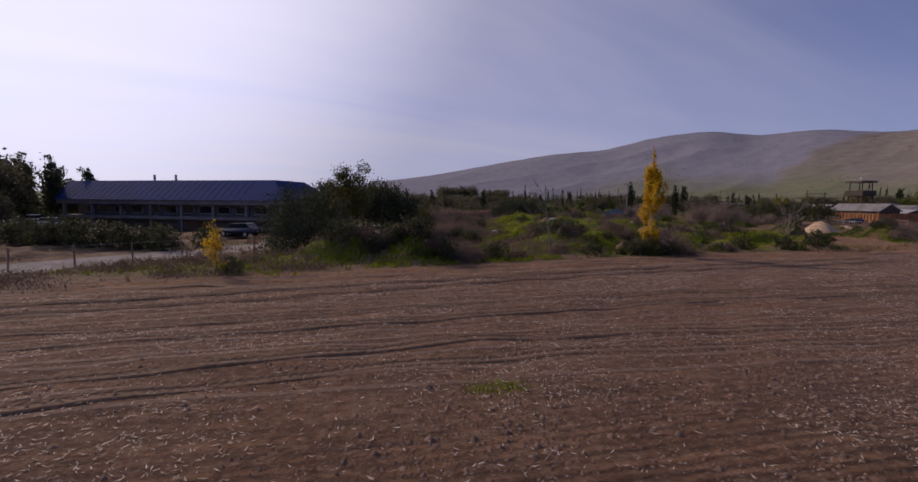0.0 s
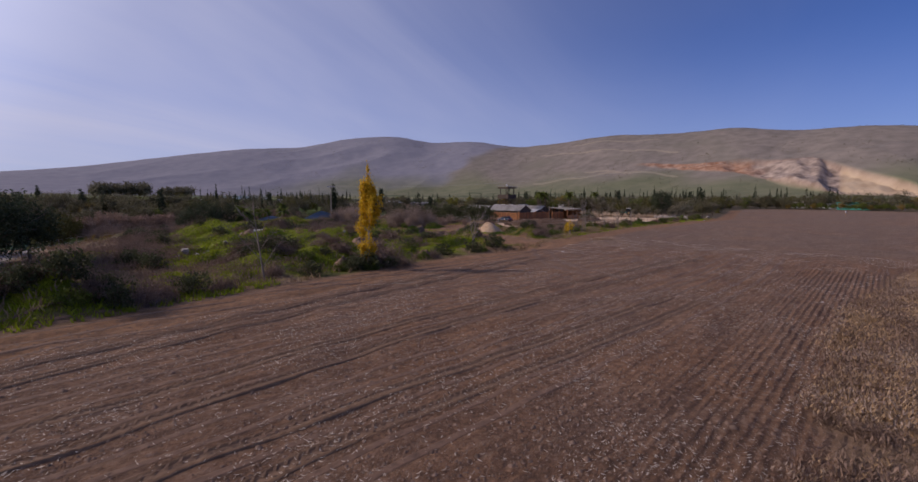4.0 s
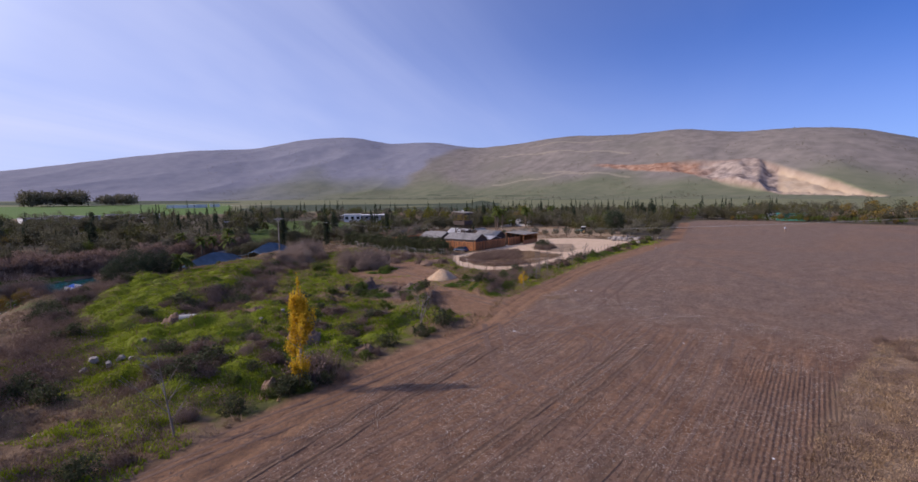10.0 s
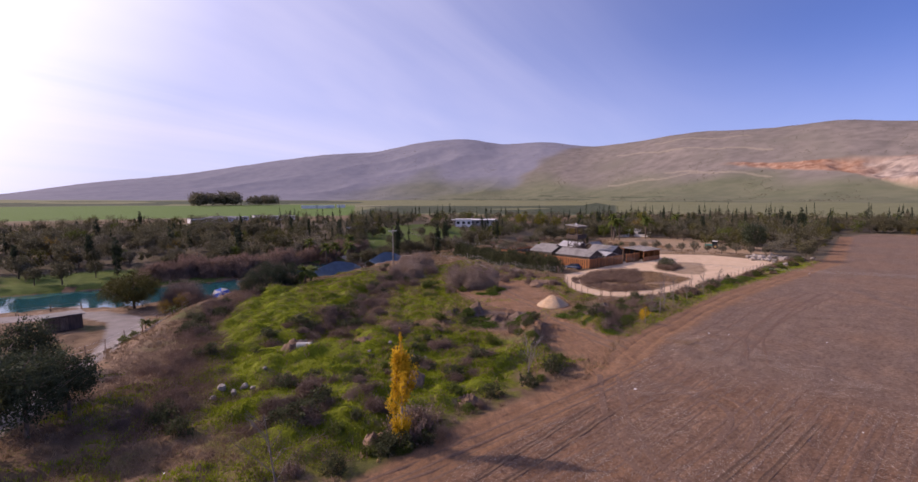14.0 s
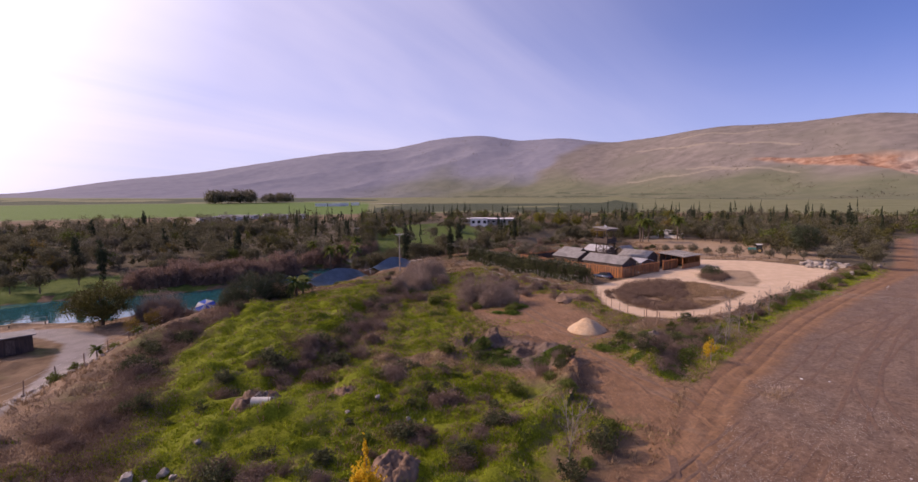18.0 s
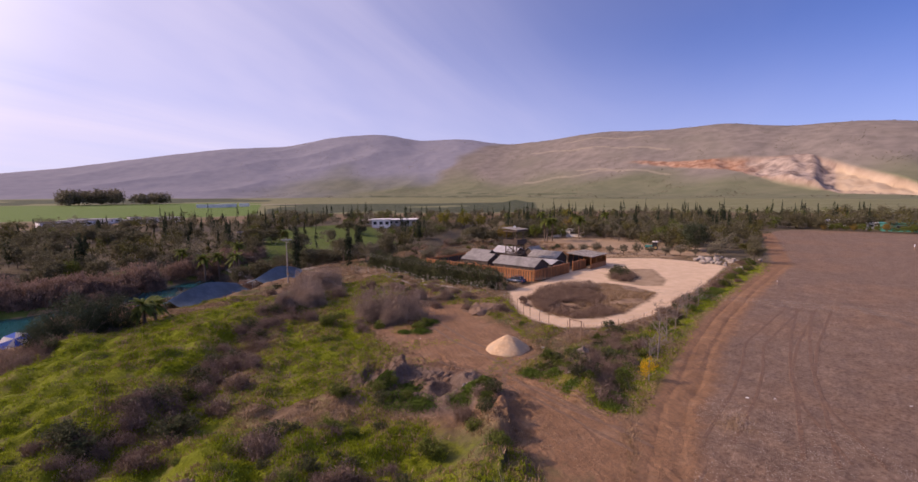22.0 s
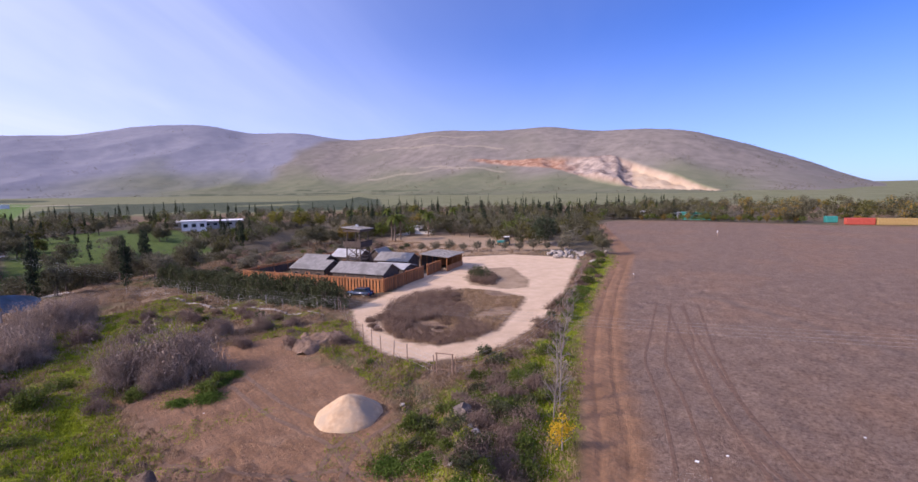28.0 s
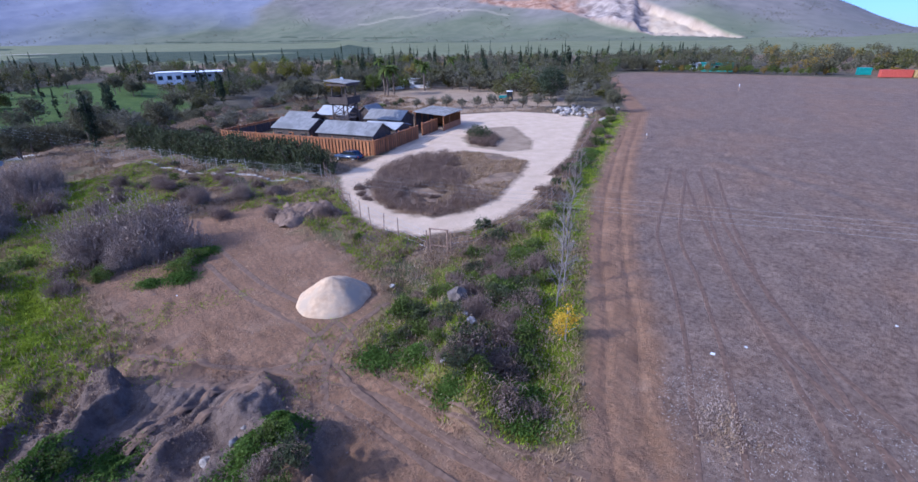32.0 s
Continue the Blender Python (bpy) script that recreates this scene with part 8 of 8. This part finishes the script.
def tyre_track(pts, gap=1.7, wide=0.22, label="tyre tracks pressed into the ploughed soil", lugs=True, mat=None):
    P = np.array(along(pts, 0.24))
    for _ in range(60):
        P[1:-1] = 0.25 * P[:-2] + 0.5 * P[1:-1] + 0.25 * P[2:]
    T = np.gradient(P, axis=0)
    T /= np.linalg.norm(T, axis=1, keepdims=True)
    N = np.stack([-T[:, 1], T[:, 0]], 1)
    V, F = [], []
    for off in (-gap / 2, gap / 2):
        C = P + N * off
        Zc = height(C[:, 0], C[:, 1])
        b0, lip = len(V), 0.055 if lugs else 0.012
        # a shallow rut with raised lips
        prof = ((-wide - 0.12, -0.05), (-wide - 0.03, lip), (-wide, 0.012), (wide, 0.012), (wide + 0.03, lip), (wide + 0.12, -0.05))
        for c, n_, z in zip(C, N, Zc):
            for a, dz in prof:
                V.append((*(c + n_ * a), z + dz))
        k_ = len(prof)
        for i in range(len(C) - 1):
            for a in range(k_ - 1):
                q = b0 + i * k_ + a
                F.append((q, q + 1, q + k_ + 1, q + k_))
        for i, (c, n_, t_, z) in enumerate(zip(C, N, T, Zc) if lugs else ()):
            b0 = len(V)
            for sg in (-1, 1):
                for a, s in ((0.03, -0.035), (wide - 0.02, 0.065), (wide - 0.02, 0.13), (0.03, 0.03)):
                    V.append((*(c + n_ * a * sg + t_ * (s + 0.12 * (sg > 0))), z + 0.06))
            F += [(b0, b0 + 1, b0 + 2, b0 + 3), (b0 + 4, b0 + 5, b0 + 6, b0 + 7)]
    return tagged(obj_mesh("tyre_track", V, F, mat or M_RUT), label, "tyre track", kind="stuff" if lugs else "structure")


M_RUT_FAINT = material("faint_pressed_soil", (0.100, 0.056, 0.034), (0.178, 0.106, 0.066), scale=4, rough=0.95, bump=0.8, dist=0.06)
for k_ in range(11):
    dy = 1.4 + 2.05 * k_ + 0.35 * math.sin(k_ * 2.3)
    tyre_track([(-16 - k_, 3.6 + dy * 0.9), (-5, 7.4 + dy * 0.95), (6, 9.2 + dy), (20, 11.0 + dy * 1.03), (36, 13.6 + dy * 1.05), (52 - 0.4 * k_, 17.4 + dy)], 0.9, 0.07, lugs=False, mat=M_RUT_FAINT)
tyre_track([(-14, 6.2), (-7.5, 8.6), (-3, 10.2), (0.8, 11.4), (4, 12.2), (9, 12.8), (16, 13.4), (26, 14.6)], 1.5, 0.17)
tyre_track([(-14, 11.8), (-6.7, 13.8), (0, 15.6), (8.8, 17.8), (13.3, 18.8), (22.1, 19.9), (33, 21.6), (46, 24)], 1.6, 0.17)
tyre_track([(-16, 15.6), (-8, 18.6), (2, 22.2), (12, 26), (22, 29.6), (34, 33)], 1.6, 0.15)
M_RUT_DIRT = material("pressed_dirt", (0.115, 0.066, 0.038), (0.195, 0.118, 0.072), scale=3, rough=0.95, bump=0.8, dist=0.06)
for line_, gap_ in (([(47.2, 43), (47.8, 49), (48.6, 56), (47.2, 61), (44.6, 66), (43, 72)], 1.6), ([(49.4, 45), (49.0, 51), (49.8, 57), (52.2, 62), (52.6, 70), (55, 80)], 1.7), ([(40.6, 61.4), (44, 61.9), (46.8, 61.6), (49.2, 59.6), (50.2, 55), (49.4, 49)], 1.4),
                    ([(46.8, 57.4), (48.4, 59.6), (51.6, 61.4), (56.4, 61.6)], 1.5)):
    tyre_track(line_, gap_, 0.15, "tyre tracks worn into bare brown soil", lugs=False, mat=M_RUT_DIRT)
tyre_track([(40, 38), (37, 35), (33.6, 31), (30.8, 27), (29.8, 23.6), (30, 20)], 1.7, lugs=False, mat=M_RUT_FAINT)
tyre_track([(37.8, 34.3), (42.6, 33.6), (44.5, 30), (43, 26.6), (37.8, 24.6)], 1.7, lugs=False, mat=M_RUT_FAINT)
tyre_track([(102, 48.9), (85.6, 44.9), (74, 41.6), (66.2, 38.9), (54, 35)], 1.8, 0.12, lugs=False, mat=M_RUT_FAINT)
tyre_track([(104, 47), (82.9, 43.4), (69.9, 40.4), (63.2, 37.6), (56, 33)], 1.8, 0.10, lugs=False, mat=M_RUT_FAINT)
tyre_track([(103, 50.4), (77.6, 47.2), (70.1, 44.6), (62, 42.4), (52, 40.4)], 1.8, 0.09, lugs=False, mat=M_RUT_FAINT)
tyre_track([(112, 43.8), (104.7, 32.3), (101, 24), (99, 12)], 1.8, 0.10, lugs=False, mat=M_RUT_FAINT)


# ---------------------------------------------------------------- river side: shade canopies, parasol, jetty, kiosk
def canopy(x, y, turn, ln, wd, eave, peak, label):
    root = empty("shade_canopy", Matrix.Translation((x, y, 0)) @ Matrix.Rotation(radians(turn), 4, "Z"), label, "canopy", "shade canopies")
    n, w = 18, 8
    for half in (-1, 1):
        bm = bmesh.new()
        grid = []
        for i in range(n + 1):
            s = i / n
            row = []
            for j in range(w + 1):
                u = j / w
                crest = peak - (peak - eave) * (0.55 * abs(2 * s - 1) ** 1.5)
                sag = -0.35 * math.sin(math.pi * u) * (0.6 + 0.4 * math.sin(math.pi * s)) - 0.15 * math.sin(3 * math.pi * s) * u
                row.append(bm.verts.new(((s - 0.5) * ln, half * u * wd / 2, crest + (eave - crest) * u + sag)))
            grid.append(row)
        for i, j in product(range(n), range(w)):
            bm.faces.new((grid[i][j], grid[i + 1][j], grid[i + 1][j + 1], grid[i][j + 1]))
        bmesh.ops.solidify(bm, geom=list(bm.faces), thickness=0.03)
        part("canopy", bm, M_CANVAS_BLUE, root)
    for i, j in product((-0.48, -0.16, 0.16, 0.48), (-0.5, 0.5)):
        q = root.matrix_basis @ Vector((i * ln, j * wd, 0))
        part("pole", rod(bmesh.new(), (i * ln, j * wd, min(ground_z(q.x, q.y) - 0.2, eave - 0.5)), (i * ln, j * wd, eave), 0.06, None, 6), M_STEEL, root)
    return root


canopy(35.0, 126.5, 37, 17, 8.5, -1.7, 1.3, "blue shade-cloth canopy with a sagging ridge")
canopy(50.5, 132.5, 40, 16, 9.5, -0.6, 2.3, "taller blue shade-cloth canopy with a sharp ridge")
par = empty("parasol", Matrix.Translation((8.6, 122.6, -5.2)) @ Matrix.Rotation(radians(38), 4, "X"), "tilted parasol with blue and white panels", "parasol")
part("pole", rod(bmesh.new(), (0, 0, -2.0), (0, 0, 2.7), 0.05, None, 8), M_STEEL, par)
for k_ in range(8):
    a0, a1 = k_ * math.pi / 4, (k_ + 1) * math.pi / 4
    bm = bmesh.new()
    vs = [bm.verts.new(p) for p in ((0, 0, 2.7), (1.9 * math.cos(a0), 1.9 * math.sin(a0), 1.95), (1.8 * math.cos((a0 + a1) / 2), 1.8 * math.sin((a0 + a1) / 2), 1.9), (1.9 * math.cos(a1), 1.9 * math.sin(a1), 1.95))]
    bm.faces.new(vs)
    bmesh.ops.solidify(bm, geom=list(bm.faces), thickness=0.02)
    part("panel", bm, M_WHITE if k_ % 2 else M_PLASTIC_BLUE, par)
jt = empty("jetty", Matrix.Translation((-21, 122.5, -4.35)) @ Matrix.Rotation(radians(12), 4, "Z"), "timber jetty over the river's edge", "jetty")
for i in range(22):
    part("plank", box(bmesh.new(), (-5 + i * 0.45, -2.2, 0), (-4.62 + i * 0.45, 2.2, 0.09), bevel=0.01), M_BARK_PALE, jt)
for x, y in product((-4.8, 0, 4.6), (-2.0, 2.0)):
    part("pile", rod(bmesh.new(), (x, y, -2.0), (x, y, 0.9), 0.1, None, 8), M_BARK, jt)
for y in (-2.0, 2.0):
    part("rail", rod(bmesh.new(), (-4.8, y, 0.85), (4.6, y, 0.85), 0.05, None, 6), M_BARK, jt)
ks = empty("kiosk", at_ground(-15.2, 103.8, 20), "small dark timber kiosk with a pale flat roof", "kiosk")
part("wall", box(bmesh.new(), (-2.4, -1.5, -0.2), (2.4, 1.5, 2.3), bevel=0.03), M_DARKWOOD, ks)
part("roof", box(bmesh.new(), (-2.8, -1.9, 2.3), (2.8, 1.9, 2.45), bevel=0.03), M_ROOF, ks)
part("door", box(bmesh.new(), (-0.5, -1.56, 0), (0.5, -1.5, 2.0), bevel=0.01), M_BARK, ks)


# ---------------------------------------------------------------- far buildings
def block_house(x, y, turn, size, label, wall_mat, roof_mat, windows, category="building", group="", over=0.4, z=0.0):
    lx, ly, lz = size
    root = empty("house" if category == "building" else category.replace(" ", "_"), at_ground(x, y, turn, z), label, category, group)
    part("wall", box(bmesh.new(), (-lx / 2, -ly / 2, -1.0), (lx / 2, ly / 2, lz)), wall_mat, root)
    part("roof", box(bmesh.new(), (-lx / 2 - over, -ly / 2 - over, lz), (lx / 2 + over, ly / 2 + over, lz + 0.3), bevel=0.05), roof_mat, root)
    for i in range(windows):
        u = -lx / 2 + lx * (i + 0.5) / windows
        w = part("window", box(bmesh.new(), (u - lx / windows * 0.3, -ly / 2 - 0.06, lz * 0.35), (u + lx / windows * 0.3, -ly / 2 + 0.02, lz * 0.78), bevel=0.01), M_STEEL, root)
        part("pane", box(bmesh.new(), (u - lx / windows * 0.25, -ly / 2 - 0.09, lz * 0.40), (u + lx / windows * 0.25, -ly / 2 - 0.05, lz * 0.73)), M_GLASS, w)
    return root


block_house(160, 272, -30, (30, 12, 3.2), "long white flat-roofed building on a green slope", M_CONCRETE, M_WHITE, 9, over=1.2)
block_house(148, 262, -30, (10, 9, 4.4), "white upper block of the long building", M_WHITE, M_WHITE, 3)
block_house(166, 151, -60, (5, 3.4, 2.6), "small white ticket kiosk by the palms", M_WHITE, M_WHITE, 1)
block_house(173, 146, -60, (7, 3.4, 2.8), "white cabin with a flat roof by the palms", M_WHITE, M_ROOF_PALE, 1)
block_house(276, 64, -80, (12, 5, 3.2), "teal shed beyond the field's far end", M_TEAL, M_TEAL, 3)
block_house(283, 73, -70, (6, 4, 2.6), "white cabin beyond the field's far end", M_WHITE, M_WHITE, 2)
block_house(290, 88, -60, (8, 4, 2.8), "white cabin among trees past the field", M_WHITE, M_WHITE, 2)


def container(x, y, turn, ln, mat, label):
    root = empty("container", at_ground(x, y, turn), label, "container", "coloured containers")
    part("body", box(bmesh.new(), (-ln / 2, -1.2, 0.1), (ln / 2, 1.2, 2.6), bevel=0.03), mat, root)
    for i in range(int(ln / 0.6)):
        part("rib", box(bmesh.new(), (-ln / 2 + 0.2 + i * 0.6, -1.26, 0.25), (-ln / 2 + 0.45 + i * 0.6, -1.19, 2.45), bevel=0.02), mat, root)
    for s in (-1, 1):
        part("door", box(bmesh.new(), (ln / 2 - 0.01, s * 0.6 - 0.55, 0.2), (ln / 2 + 0.05, s * 0.6 + 0.55, 2.5), bevel=0.01), mat, root)
    return root


container(266, 6.5, -78, 9.0, M_RED, "red corrugated container beyond the field")
container(267.5, -4.6, -78, 12.5, M_OCHRE, "ochre corrugated container beyond the field")
container(268, -22.5, -72, 6.0, M_TEAL, "teal corrugated container beyond the field")
container(274, 14.5, -72, 4.0, M_TEAL, "small teal corrugated cabin behind the red container")
vrng = np.random.default_rng(21)
for k_ in range(16):
    az, r = radians(vrng.uniform(0, 9)), vrng.uniform(360, 415)
    block_house(r * math.sin(az), r * math.cos(az), float(vrng.uniform(-25, 25)), (vrng.uniform(6, 13), 6, vrng.uniform(2.4, 3.4)), "low pale farm shed on the far plain", M_WHITE if k_ % 3 else M_CONCRETE, M_ROOF_PALE if k_ % 2 else M_ROOF, 2, "building", "far farm sheds")
for az, r, ln in ((11.6, 690, 34), (13.0, 700, 22), (14.6, 720, 12)):
    block_house(r * math.sin(radians(az)), r * math.cos(radians(az)), -az, (ln, 9, 4.0), "long white greenhouse on the far plain", M_WHITE, M_WHITE, 0, "building", "far greenhouses")


# take away plants that were built but stand nowhere
for some in KIND.values():
    for src in some:
        if src not in PLACED:
            for o in (*src.children_recursive, src):
                bpy.data.objects.remove(o)
